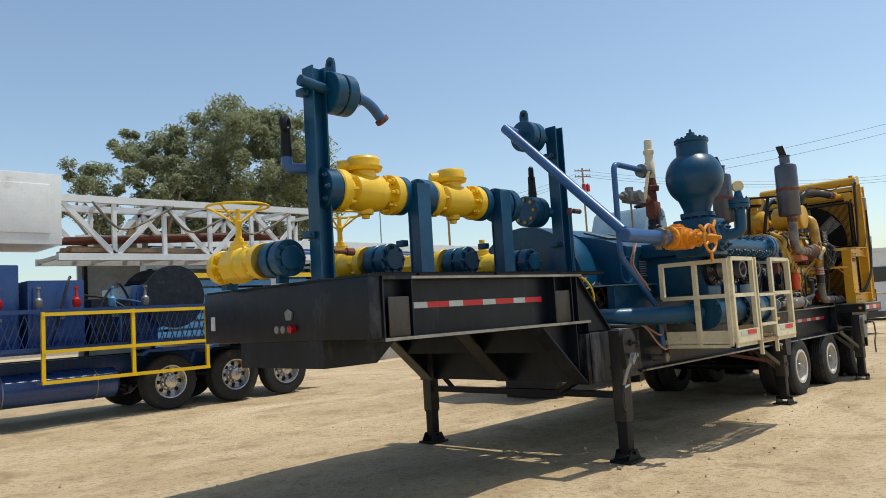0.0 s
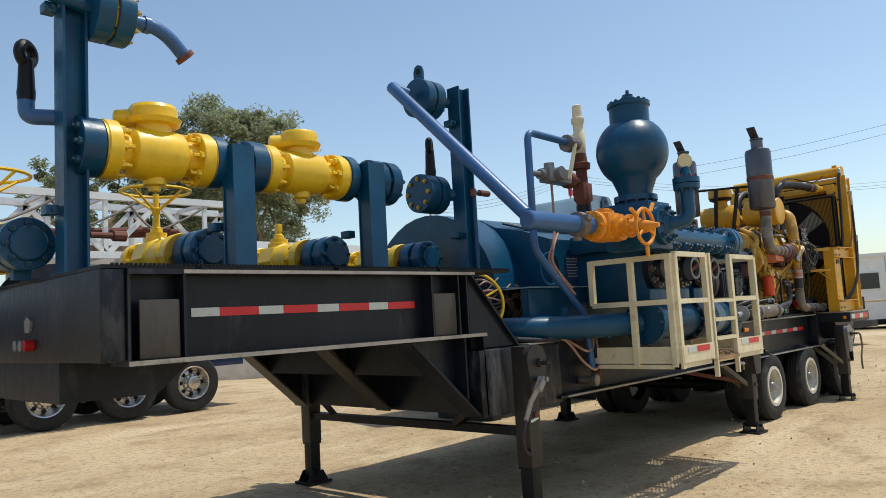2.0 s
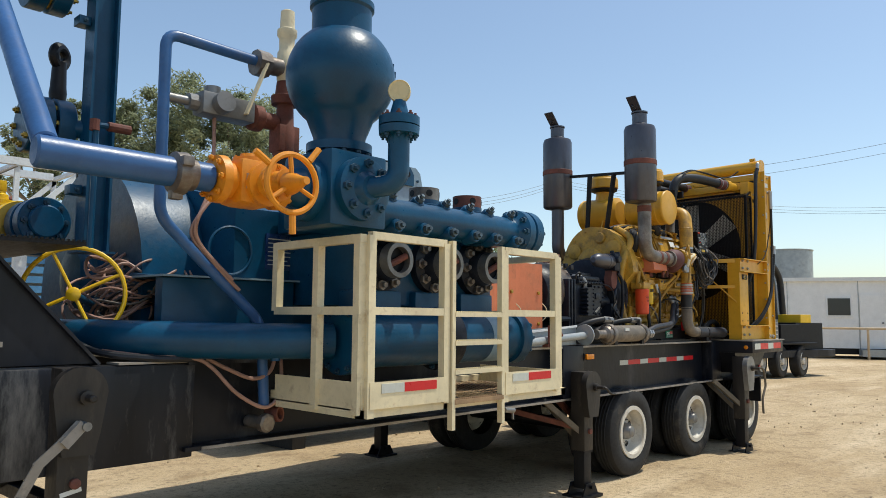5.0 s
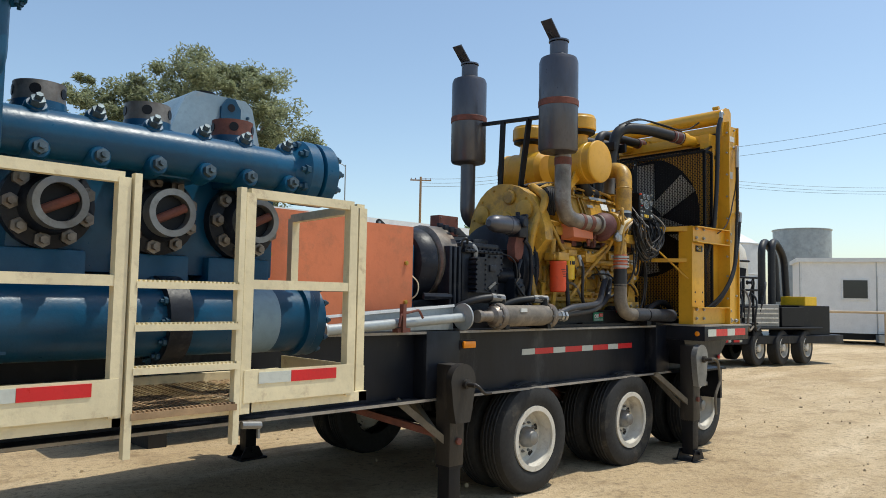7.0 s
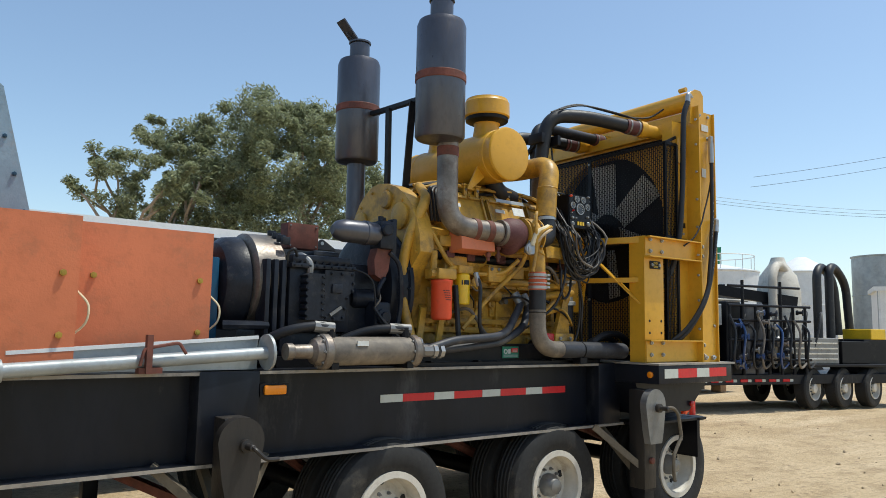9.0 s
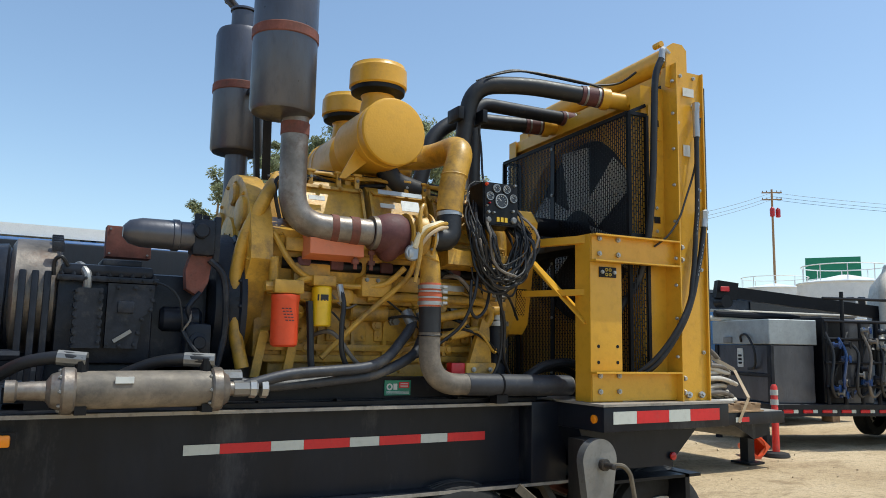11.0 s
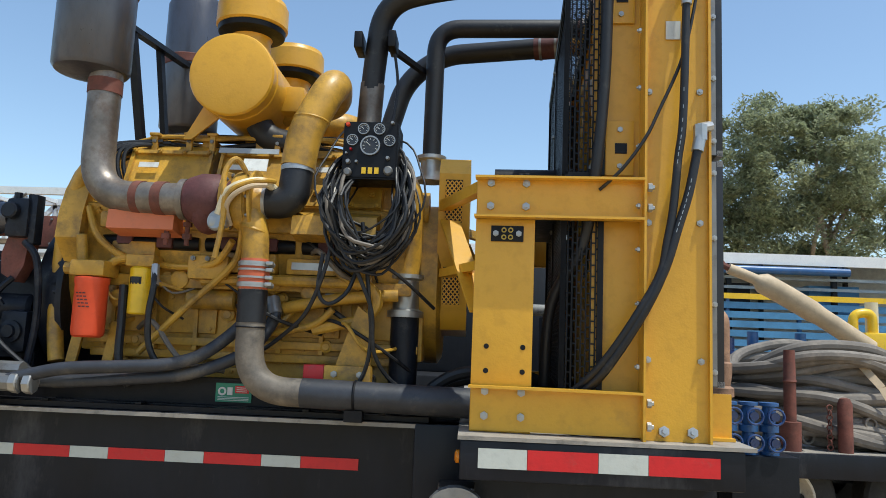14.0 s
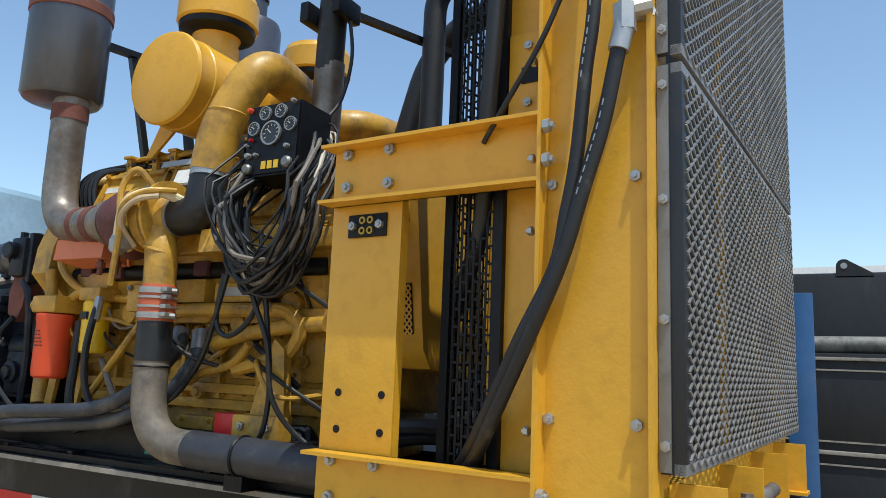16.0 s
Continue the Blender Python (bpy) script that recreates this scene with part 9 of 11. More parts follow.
box(bm, (6.0, 24.8, 0), (28.6, 24.9, 5.3))
part("back_wall", bm, "greymetal", t)
for z in (4.05, 3.75):
    bm = B()
    bar(bm, (6.0, 18.9, z), (28.4, 18.9, z), 0.07, 0.09)
    part("girt", bm, "greymetal", t)
for k in range(7):
    bm = B()
    box(bm, (6.4 + k * 2.95, 19.2, 2.95), (6.4 + k * 2.95 + 0.9 + 0.3 * (k % 3), 20.2, 3.9), 0.02)
    part("stored_crate", bm, ("greymetal", "blackflat", "rackblue")[k % 3], t)
t = thing("slatted_rack", "blue slatted steel livestock-style rack with a yellow top stripe", "rack", (18, 18.2, 0))
for k in range(9):
    bm = B()
    bar(bm, (6.0, 18.2, 1.0 + k * 0.27), (33.0, 18.2, 1.0 + k * 0.27), 0.05, 0.19)
    part("slat", bm, "rackblue", t)
bm = B()
bar(bm, (6.0, 18.15, 3.42), (33.0, 18.15, 3.42), 0.06, 0.16)
part("top_stripe", bm, "yellow", t, "yellow top rail")
for k in range(14):
    bm = B()
    bar(bm, (6.1 + k * 2.05, 18.3, 0), (6.1 + k * 2.05, 18.3, 3.5), 0.10, 0.10)
    part("post", bm, "bluepipe", t)
simple("concrete_barrier", "pale low wall under the blue rack", "wall", "concrete", lambda bm: box(bm, (6.0, 17.8, 0), (33.0, 18.05, 0.95), 0.02), kind="structure")

# site office
t = thing("site_office", "white portable site office with a door and a window", "office", (37.2, 5, 0))
O, D = Vector((36.9, 7.6, 0)), Vector((0.42, -0.907, 0))
N = Vector((0.907, 0.42, 0))


def off(a, b, z):
    return O + D * a + N * b + Vector((0, 0, z))


def slab(bm, a0, a1, b0, b1, z0, z1):
    v = [bm.verts.new(off(a, b, z)) for z in (z0, z1) for a, b in ((a0, b0), (a1, b0), (a1, b1), (a0, b1))]
    for q in ((3, 2, 1, 0), (4, 5, 6, 7), (0, 1, 5, 4), (1, 2, 6, 5), (2, 3, 7, 6), (3, 0, 4, 7)):
        bm.faces.new([v[i] for i in q])


for nm, args, mm in [("wall", (0, 12, 0, 3.0, 0.45, 3.45), "cleanwhite"), ("roof", (-0.12, 12.1, -0.12, 3.1, 3.45, 3.62), "white"), ("skirt", (0.1, 11.9, 0.1, 2.9, 0.18, 0.45), "blackflat"), ("trim", (0.02, 0.10, -0.015, 0.05, 0.45, 3.45), "white")]:
    bm = B()
    slab(bm, *args)
    part(nm, bm, mm, t)
for a in (1.6, 5.8, 8.6):
    bm = B()
    slab(bm, a, a + 1.05, -0.04, 0.02, 1.85, 2.75)
    w = part("window", bm, "white", t)
    bm = B()
    slab(bm, a + 0.07, a + 0.98, -0.05, -0.03, 1.92, 2.68)
    part("pane", bm, "glass", w)
for a in (2.95, 7.2):
    bm = B()
    slab(bm, a, a + 1.0, -0.045, 0.02, 0.55, 2.85)
    w = part("door", bm, "cleanwhite", t)
    bm = B()
    slab(bm, a + 0.85, a + 0.92, -0.10, -0.04, 1.55, 1.63)
    part("handle", bm, "steel", w)
    bm = B()
    slab(bm, a - 0.1, a + 1.1, -0.75, -0.02, 0.12, 0.42)
    part("step", bm, "greymetal", t)
for a in (0.25, 4.4, 10.8):
    bm = B()
    slab(bm, a, a + 0.3, 0.0, 0.4, 0, 0.2)
    part("support_block", bm, "concrete", t)
for a in (0.0, 2.9, 4.1, 8.0):
    bm = B()
    slab(bm, a, a + 0.03, -0.02, 0.0, 0.45, 3.45)
    part("joint_strip", bm, "greymetal", t)
t = thing("barrier_rail", "yellow pipe barrier rail in front of the office", "barrier", (36, 5, 0))
bm = B()
tube(bm, [off(-3, -1.2, 1.35), off(12, -1.2, 1.35)], 0.05, 8)
part("rail", bm, "tan", t)
for a in (-3, 0, 3, 6, 9, 12):
    bm = B()
    cyl(bm, off(a, -1.2, 0), off(a, -1.2, 1.35), 0.05, seg=8)
    part("post", bm, "tan", t)

def tank(x, y, r, z0, h, m, label, cone_top=0.5, rails=True):
    t = thing("storage_tank", label, "tank", (x, y, z0))
    bm = B()
    lathe(bm, (x, y, z0), (0, 0, 1), [(0, r), (h, r), (h + 0.03, r + 0.05), (h + 0.08, r + 0.05), (h + cone_top, 0.25)], 40)
    part("shell", bm, m, t)
    for k in (0.33, 0.66):
        bm = B()
        torus(bm, (x, y, z0 + h * k), (0, 0, 1), r + 0.01, 0.025, 40, 6)
        part("hoop", bm, m, t)
    if not rails:
        return t
    bm = B()
    torus(bm, (x, y, z0 + h + 0.9), (0, 0, 1), r * 0.9, 0.03, 32, 5)
    part("top_rail", bm, m, t)
    for k in range(10):
        a = 0.628 * k
        bm = B()
        cyl(bm, (x + r * 0.9 * math.cos(a), y + r * 0.9 * math.sin(a), z0 + h), (x + r * 0.9 * math.cos(a), y + r * 0.9 * math.sin(a), z0 + h + 0.9), 0.025, seg=6)
        part("rail_post", bm, m, t)
    return t


t = tank(42, 17.4, 2.1, 0.0, 4.9, "white", "large white upright storage tank with illegible lettering")
q = Vector((-0.83, -0.556, 0))
for k in range(3):
    a = math.atan2(q.y, q.x) + 0.05 + (k - 1) * 0.22
    bm = B()
    n = Vector((math.cos(a), math.sin(a), 0))
    s = Vector((-n.y, n.x, 0))
    bar(bm, Vector((42, 17.4, 3.95)) + n * 2.11 - s * 0.15, Vector((42, 17.4, 3.95)) + n * 2.11 + s * 0.15, 0.02, 0.5)
    part("lettering_bar", bm, "blackflat", t)
tank(56.5, 32, 2.6, 0, 6.2, "white", "white upright storage tank in the distance")
tank(61.5, 30, 2.6, 0, 6.2, "white", "white upright storage tank in the distance")
tank(47, 11.0, 1.5, 0, 5.7, "greymetal", "grey round steel tank standing upright", 0.15, False)
tank(45, 14.3, 1.6, 0, 4.9, "white", "cream white round tank with bold yellow marking", 0.9, False)

# utility poles and lines
for x, y, h, n in ((89, 56, 22, 2), (61, 57.6, 15.4, 1)):
    p = pole(x, y, h, 0.18 if h > 9 else 0.13, n)
    if n == 2:
        for k, sx in enumerate((-0.55, 0.55)):
            bm = B()
            lathe(bm, (x + sx, y - 0.4, h - 3.6), (0, 0, 1), [(0, 0.2), (0.05, 0.3), (1.0, 0.3), (1.1, 0.2), (1.25, 0.06)], 14)
            part("transformer", bm, "redlens" if x > 85 else "greymetal", p)


def lamp(x, y, h, d):
    t = thing("street_lamp", "grey street lamp with a long single arm", "street lamp", (x, y, 0), "street lamps")
    bm = B()
    cyl(bm, (x, y, 0), (x, y, h), 0.11, 0.06, 10)
    part("pole", bm, "greymetal", t)
    bm = B()
    d = Vector(d)
    tube(bm, spline([(x, y, h - 0.2), Vector((x, y, h + 0.1)) + d * 0.6, Vector((x, y, h + 0.2)) + d * 2.0]), 0.05, 7)
    part("arm", bm, "greymetal", t)
    bm = B()
    bar(bm, Vector((x, y, h + 0.2)) + d * 1.9, Vector((x, y, h + 0.15)) + d * 2.7, 0.28, 0.13)
    part("lamp_head", bm, "white", t)


lamp(52, 60, 15.8, (-0.8, 0.5, 0))
for dz in (0, -0.5, -0.9):
    wire((89, 56, 21.6 + dz), (61, 57.6, 15.2 + dz), 1.0, 0.02)
    wire((89, 56, 21.6 + dz), (130, 20, 19 + dz), 1.6, 0.02)
wire((60, 8.3, 13.5), (55, 22.4, 12.1), 0.2)
wire((60, 8.3, 13.5), (70, -20, 16), 0.4)
wire((60.5, 8.3, 14.3), (55.5, 22.4, 12.9), 0.2)
wire((60.5, 8.3, 14.3), (70.5, -20, 17), 0.4)
t = thing("road_sign", "green highway sign on two posts", "road sign", (75.5, 39.6, 0))
bm = B()
bar(bm, (74.2, 41.6, 9.7), (76.8, 37.6, 9.7), 0.1, 2.2)
part("panel", bm, "signgreen", t)
for q in (0.25, 0.75):
    bm = B()
    cyl(bm, (74.2 + 2.6 * q + 0.1, 41.6 - 4 * q, 0), (74.2 + 2.6 * q + 0.1, 41.6 - 4 * q, 9.5), 0.12, seg=8)
    part("post", bm, "greymetal", t)

# black container with a blue picture panel
t = thing("container", "black painted steel container with a blue airbrushed panel", "container", (22, 8.5, 0))
bm = B()
box(bm, (20.4, 7.45, 0.4), (26.5, 10.3, 3.03), 0.02)
part("body", bm, "navy", t)
for y in (7.43, 10.2):
    bm = B()
    box(bm, (20.37, y, 0.38), (20.47, y + 0.1, 3.06))
    part("corner_post", bm, "black", t)
bm = B()
box(bm, (20.36, 7.41, 3.0), (26.5, 7.45, 3.07))
part("roof_rim", bm, "muffler", t)
bm = B()
box(bm, (20.55, 7.425, 0.9), (22.4, 7.447, 2.6))
part("picture_panel", bm, mat("blue_airbrush", (0.05, 0.16, 0.36), 0.35, var=0.85, scale=1.6, dirt=(0.35, 0.5, 0.65), dirt_amt=0.08, dscale=1.5), t, "swirling blue airbrushed panel")
bm = B()
box(bm, (22.45, 7.425, 0.5), (26.4, 7.447, 2.95))
part("side_panel", bm, "skidblack", t)
for x in (20.6, 25.6):
    for y in (7.6, 9.9):
        bm = B()
        box(bm, (x, y, 0), (x + 0.3, y + 0.3, 0.41))
        part("support_block", bm, "wood", t)

# black equipment trailer with boom
EO, EA, EN_ = Vector((19.7, 4.75, 0)), Vector((0.955, -0.297, 0)), Vector((0.297, 0.955, 0))


def el(a, b, z):
    return EO + EA * a + EN_ * b + Vector((0, 0, z))


def ebox(name, a0, a1, b0, b1, z0, z1, m, parent, label=""):
    bm = B()
    bar(bm, el(a0, (b0 + b1) / 2, (z0 + z1) / 2), el(a1, (b0 + b1) / 2, (z0 + z1) / 2), abs(b1 - b0), z1 - z0)
    bmesh.ops.bevel(bm, geom=list(bm.edges), offset=0.012, segments=1, affect="EDGES")
    return part(name, bm, m, parent, label)


t = thing("equipment_trailer", "black equipment trailer with grey steel box, hoses and short boom", "trailer", el(3, 1, 0))
ebox("deck", -0.1, 6.9, 0, 2.1, 0.58, 0.80, "black", t)
ebox("cabinet", 0.0, 0.9, 0.15, 1.9, 0.8, 1.85, "muffler", t)
ebox("cabinet_edge", -0.03, 0.05, 0.12, 0.24, 0.8, 1.85, "black", t)
ebox("cabinet_edge", -0.03, 0.05, 1.80, 1.92, 0.8, 1.85, "black", t)
ebox("cabinet_rail", -0.035, 0.04, 0.12, 1.92, 1.26, 1.33, "black", t)
ebox("steel_box", -0.05, 0.95, 0.12, 1.95, 1.86, 2.32, "greymetal", t, "bare grey steel tank box")
ebox("latch", -0.10, -0.04, 1.25, 1.5, 1.88, 2.0, "steel", t)
ebox("warning_plate", -0.012, -0.002, 0.98, 1.16, 1.42, 1.78, "paper", t)
for k in range(3):
    ebox("warning_bar", -0.018, -0.012, 1.02, 1.12, 1.48 + 0.07 * k, 1.52 + 0.07 * k, "blackflat", t)
ebox("plate", -0.13, -0.1, 1.0, 1.6, 0.62, 0.78, "truckblue", t)
for k in range(6):
    ebox("plate_bar", -0.14, -0.13, 1.05 + k * 0.06, 1.09 + k * 0.06, 0.68, 0.74, "paper", t)
for k in range(10):
    ebox("reflector", -0.115, -0.105, 0.05 + k * 0.2, 0.05 + k * 0.2 + (0.12 if k % 2 else 0.2), 0.50, 0.56, "whitetape" if k % 2 else "redtape", t)
ebox("end_beam", -0.1, 0.0, 0.0, 2.1, 0.46, 0.58, "black", t)
for k in range(14):
    ebox("reflector", 0.1 + k * 0.2, 0.1 + k * 0.2 + (0.1 if k % 2 else 0.2), -0.012, -0.002, 0.64, 0.70, "whitetape" if k % 2 else "redtape", t)
bm = B()
tube(bm, spline([el(-0.06, 0.95, 1.9), el(-0.1, 0.9, 2.02), el(-0.1, 0.7, 2.02), el(-0.1, 0.5, 1.75), el(-0.06, 0.55, 1.45), el(-0.06, 0.75, 1.4)]), 0.022, 8)
part("hose", bm, "hose", t)
# boom
bm = B()
bar(bm, el(0.2, 1.75, 2.92), el(3.6, 0.6, 2.45), 0.2, 0.24)
part("boom", bm, "blackflat", t)
bm = B()
bar(bm, el(-0.05, 1.80, 2.98), el(0.35, 1.70, 2.92), 0.24, 0.36)
part("boom_head", bm, "blackflat", t)
bm = B()
cyl(bm, el(0.1, 1.62, 2.72), el(0.1, 1.92, 2.72), 0.13, seg=16)
part("sheave", bm, "blackflat", t)
ebox("reflector", -0.08, 0.12, 1.55, 1.57, 2.92, 3.02, "redtape", t)
ebox("boom_post", 2.9, 3.15, 0.7, 0.95, 0.8, 2.5, "blackflat", t)
bm = B()
tube(bm, [el(-1.3, 1.75, 2.38), el(2.5, 1.5, 2.36)], 0.055, 10)
pp = part("pipe", bm, "rim", t)
for k in range(3):
    bm = B()
    cyl(bm, el(-1.25 + k * 0.14, 1.75, 2.38), el(-1.19 + k * 0.14, 1.75, 2.38), 0.095, seg=12)
    part("coupling", bm, "steel", pp)
bm = B()
tube(bm, [el(-0.5, 1.95, 2.62), el(-0.4, 1.9, 2.55), el(3.2, 1.7, 2.5)], 0.03, 8)
part("pipe", bm, "rim", t)
bm = B()
tube(bm, [el(-0.2, 1.6, 2.47), el(1.6, 1.45, 2.42)], 0.07, 10)
part("hydraulic_ram", bm, "blackflat", t)
# middle machinery, wheels, tool box, yellow engine
for k in range(3):
    p = el(3.5 + 0.95 * k, 0.05, 0.48)
    truck_wheel(t, p.x, p.y, p.z, -1, 0.46, 0.28, "rim")
    p = el(3.5 + 0.95 * k, 1.95, 0.48)
    truck_wheel(t, p.x, p.y, p.z, 1, 0.46, 0.28, "rim")
ebox("fender", 3.0, 5.95, -0.05, 0.32, 0.96, 1.02, "blackflat", t)
ebox("upright_locker", 1.5, 2.1, 0.1, 0.9, 0.8, 2.35, "muffler", t, "tall dark grey locker")
ebox("upright_locker", 1.05, 1.45, 0.1, 0.9, 0.8, 2.38, "blackflat", t)
tb = ebox("tool_box", 2.9, 4.3, 0.05, 0.7, 1.03, 1.62, "steel", t, "dull aluminium tool box")
for k in range(4):
    ebox("rib", 2.95, 4.25, 0.035, 0.05, 1.12 + 0.12 * k, 1.16 + 0.12 * k, "alu", tb)
ebox("battery_box", 4.4, 5.3, 0.05, 0.7, 1.03, 1.55, "blackflat", t)
ebox("engine_hood", 5.55, 6.05, 0.2, 1.0, 1.6, 1.85, "yellow", t, "yellow engine cover")
ebox("engine_block", 5.3, 6.6, 0.2, 1.2, 0.8, 1.6, "blackflat", t)
bm = B()
lathe(bm, el(3.6, 1.1, 0.8), (0, 0, 1), [(0, 0.5), (1.9, 0.5), (2.3, 0.42), (2.6, 0.2), (2.75, 0.15)], 24)
part("cyclone_tank", bm, "rim", t, "dirty cream upright separator tank")
for k, a in enumerate((2.9, 4.3, 4.7)):
    bm = B()
    tube(bm, rounded([el(a, 0.6, 1.0), el(a, 0.6, 3.1 + 0.1 * k), el(a + 0.4, 0.8, 3.4), el(a + 0.9, 0.9, 3.0), el(a + 1.0, 0.9, 1.7)], 0.35), 0.10, 12)
    part("suction_hose", bm, ("whitehose", "hose", "hose")[k], t)
for k in range(6):
    bm = B()
    a = 1.2 + k * 0.45
    tube(bm, spline([el(a, 0.15, 1.0), el(a + 0.2, 0.05, 1.7), el(a + 0.5, 0.2, 2.2), el(a + 0.8, 0.6, 1.8)]), 0.03, 7)
    part("hose", bm, "hose", t)
    bm = B()
    lathe(bm, el(2.2 + 0.22 * k, 0.45, 1.4 + 0.2 * (k % 3)), (0, 0, 1), [(0, 0.06), (0.1, 0.08), (0.2, 0.08), (0.24, 0.04), (0.4, 0.04)], 10)
    part("fitting", bm, ("steel", "blackflat", "rim")[k % 3], t)
# pipe rack with hoses and small valves along the near side
for k in range(7):
    bm = B()
    tube(bm, [el(1.0 + 0.36 * k, -0.06, 0.80), el(1.0 + 0.36 * k, -0.06, 2.30 + 0.55 * (k % 3 == 1))], 0.035, 8)
    part("rack_post", bm, "blackflat", t)
for z in (1.12, 1.55, 1.98, 2.30, 2.72):
    bm = B()
    tube(bm, [el(0.95, -0.07, z), el(3.3 - 0.3 * (z > 2.5), -0.07, z)], 0.028, 8)
    part("rack_rail", bm, "blackflat", t)
rr_ = random.Random(31)
for k in range(26):
    a, z = rr_.uniform(1.0, 2.9), rr_.uniform(0.95, 2.2)
    bm = B()
    lathe(bm, el(a, -0.12, z), (0.297, -0.955, 0), [(0, 0.05), (0.04, 0.06), (0.06, 0.035), (0.12, 0.035), (0.13, 0.07), (0.15, 0.07)], 10)
    part("rack_valve", bm, rr_.choice(("blackflat", "steel", "navy", "truckblue", "exhaust")), t)
for k in range(9):
    a = 0.95 + 0.26 * k
    bm = B()
    tube(bm, spline([el(a, -0.10, 2.1 - 0.1 * (k % 3)), el(a + 0.06, -0.22, 1.7), el(a - 0.02, -0.24, 1.2), el(a + 0.12, -0.16, 0.95), el(a + 0.35, -0.10, 1.05)]), 0.026, 7)
    part("rack_hose", bm, ("hose", "truckblue", "hose", "greyhose")[k % 4], t)
for b in (0.3, 1.8):
    bm = B()
    bar(bm, el(-0.05, b, 0), el(-0.05, b, 0.5), 0.09, 0.09)
    part("leg", bm, "black", t)

t = thing("bollard", "red plastic delineator post with white bands", "bollard", (19.0, 4.3, 0))
bm = B()
lathe(bm, (19.0, 4.3, 0), (0, 0, 1), [(0, 0.2), (0.04, 0.2), (0.06, 0.06), (1.14, 0.055), (1.18, 0.03)], 16)
part("post", bm, "redpost", t)
bm = B()
lathe(bm, (19.0, 4.3, 0.0), (0, 0, 1), [(0, 0.22), (0.05, 0.20), (0.07, 0.1)], 20)
part("base", bm, "rubber", t)
for z in (0.84, 1.0):
    bm = B()
    cyl(bm, (19.0, 4.3, z), (19.0, 4.3, z + 0.09), 0.064, seg=16)
    part("band", bm, "whitetape", t)
t = thing("traffic_cone", "worn orange traffic cone lying on its side", "traffic cone", (18.5, 4.4, 0.1))
bm = B()
lathe(bm, (18.45, 4.25, 0.18), (0.35, 0.93, -0.1), [(-0.02, 0.15), (0.03, 0.155), (0.5, 0.05), (0.52, 0.03)], 18, False)
part("cone", bm, "cone", t)
bm = B()
lathe(bm, (18.45, 4.25, 0.18), (0.35, 0.93, -0.1), [(0.0, 0.15), (0.0, 0.25), (0.035, 0.25), (0.035, 0.155)], 4, False)
part("base", bm, "cone", t)

# flatbed trailer with hoses
t = thing("flatbed_trailer", "black flatbed trailer with white-rimmed wheels and worn steel deck", "trailer", (14.6, 4.4, 0))
DZ = 0.90
bm = B()
box(bm, (11.0, 3.5, DZ - 0.03), (15.28, 5.7, DZ), 0.004)
part("deck", bm, "dusty", t, "dusty worn steel deck")
for y in (3.42, 5.7):
    bm = B()
    box(bm, (11.0, y, DZ - 0.22), (15.3, y + 0.09, DZ - 0.005), 0.006)
    part("side_rail", bm, "black", t)
bm = B()
prism(bm, [(15.0, DZ - 0.22), (15.3, DZ - 0.22), (15.3, DZ - 0.36), (15.1, DZ - 0.32)], "y", 3.43, 3.48)
part("rail_tail", bm, "black", t)
bm = B()
box(bm, (15.29, 3.5, DZ - 0.12), (18.1, 5.4, DZ - 0.06), 0.004)
part("deck", bm, "dusty", t)
bm = B()
box(bm, (15.29, 3.46, DZ - 0.24), (18.1, 3.5, DZ - 0.07), 0.004)
part("side_rail", bm, "black", t)
bm = B()
prism(bm, [(17.2, DZ - 0.24), (18.1, DZ - 0.24), (18.0, DZ - 0.45), (17.7, DZ - 0.5)], "y", 3.7, 5.2)
part("hitch_beam", bm, "black", t)
bm = B()
box(bm, (17.8, 3.9, 0.02), (17.95, 4.05, DZ - 0.3))
box(bm, (17.7, 3.8, 0.0), (18.05, 4.15, 0.03))
part("landing_leg", bm, "black", t)
for y in (3.9, 5.1):
    bm = B()
    box(bm, (11.0, y, DZ - 0.32), (17.6, y + 0.12, DZ - 0.13))
    part("frame_rail", bm, "black", t)
for x in (12.66, 13.86, 15.06):
    truck_wheel(t, x, 3.55, 0.47, -1, 0.48, 0.27, "rim")
    truck_wheel(t, x, 5.65, 0.47, 1, 0.48, 0.27, "rim")
for x, m_ in ((14.96, "whitetape"), (15.08, "redtape"), (12.9, "whitetape"), (13.02, "redtape"), (17.0, "whitetape"), (17.12, "redtape")):
    bm = B()
    box(bm, (x, 3.412, DZ - 0.14) if x < 15.2 else (x, 3.452, DZ - 0.2), (x + (0.12 if m_ == "whitetape" else 0.17), 3.416 if x < 15.2 else 3.456, DZ - 0.07 if x < 15.2 else DZ - 0.13))
    part("reflector", bm, m_, t)
bm = B()
box(bm, (13.55, 3.40, DZ - 0.30), (13.73, 3.44, DZ - 0.23), 0.008)
part("marker_lamp", bm, "amber", t)
bm = B()
lathe(bm, (13.95, 3.6, DZ), (0, 0, 1), [(0, 0.095), (0.26, 0.095), (0.265, 0.055), (0.62, 0.055), (0.63, 0.065), (0.65, 0.055), (0.92, 0.05)], 16)
part("stake", bm, "rust", t, "rusty tall side stake")
bm = B()
lathe(bm, (14.45, 3.6, DZ), (0, 0, 1), [(0, 0.065), (0.44, 0.065), (0.49, 0.045), (0.50, 0.02)], 16)
part("stake", bm, "rust", t, "rusty short side stake")
bm = B()
for k in range(9):
    torus(bm, (14.32, 3.62, DZ + 0.04 + k * 0.045), (1, 0, 0) if k % 2 else (0, 1, 0), 0.026, 0.007, 12, 5)
part("chain", bm, "rust", t, "rusty hanging chain")

rnd = random.Random(21)


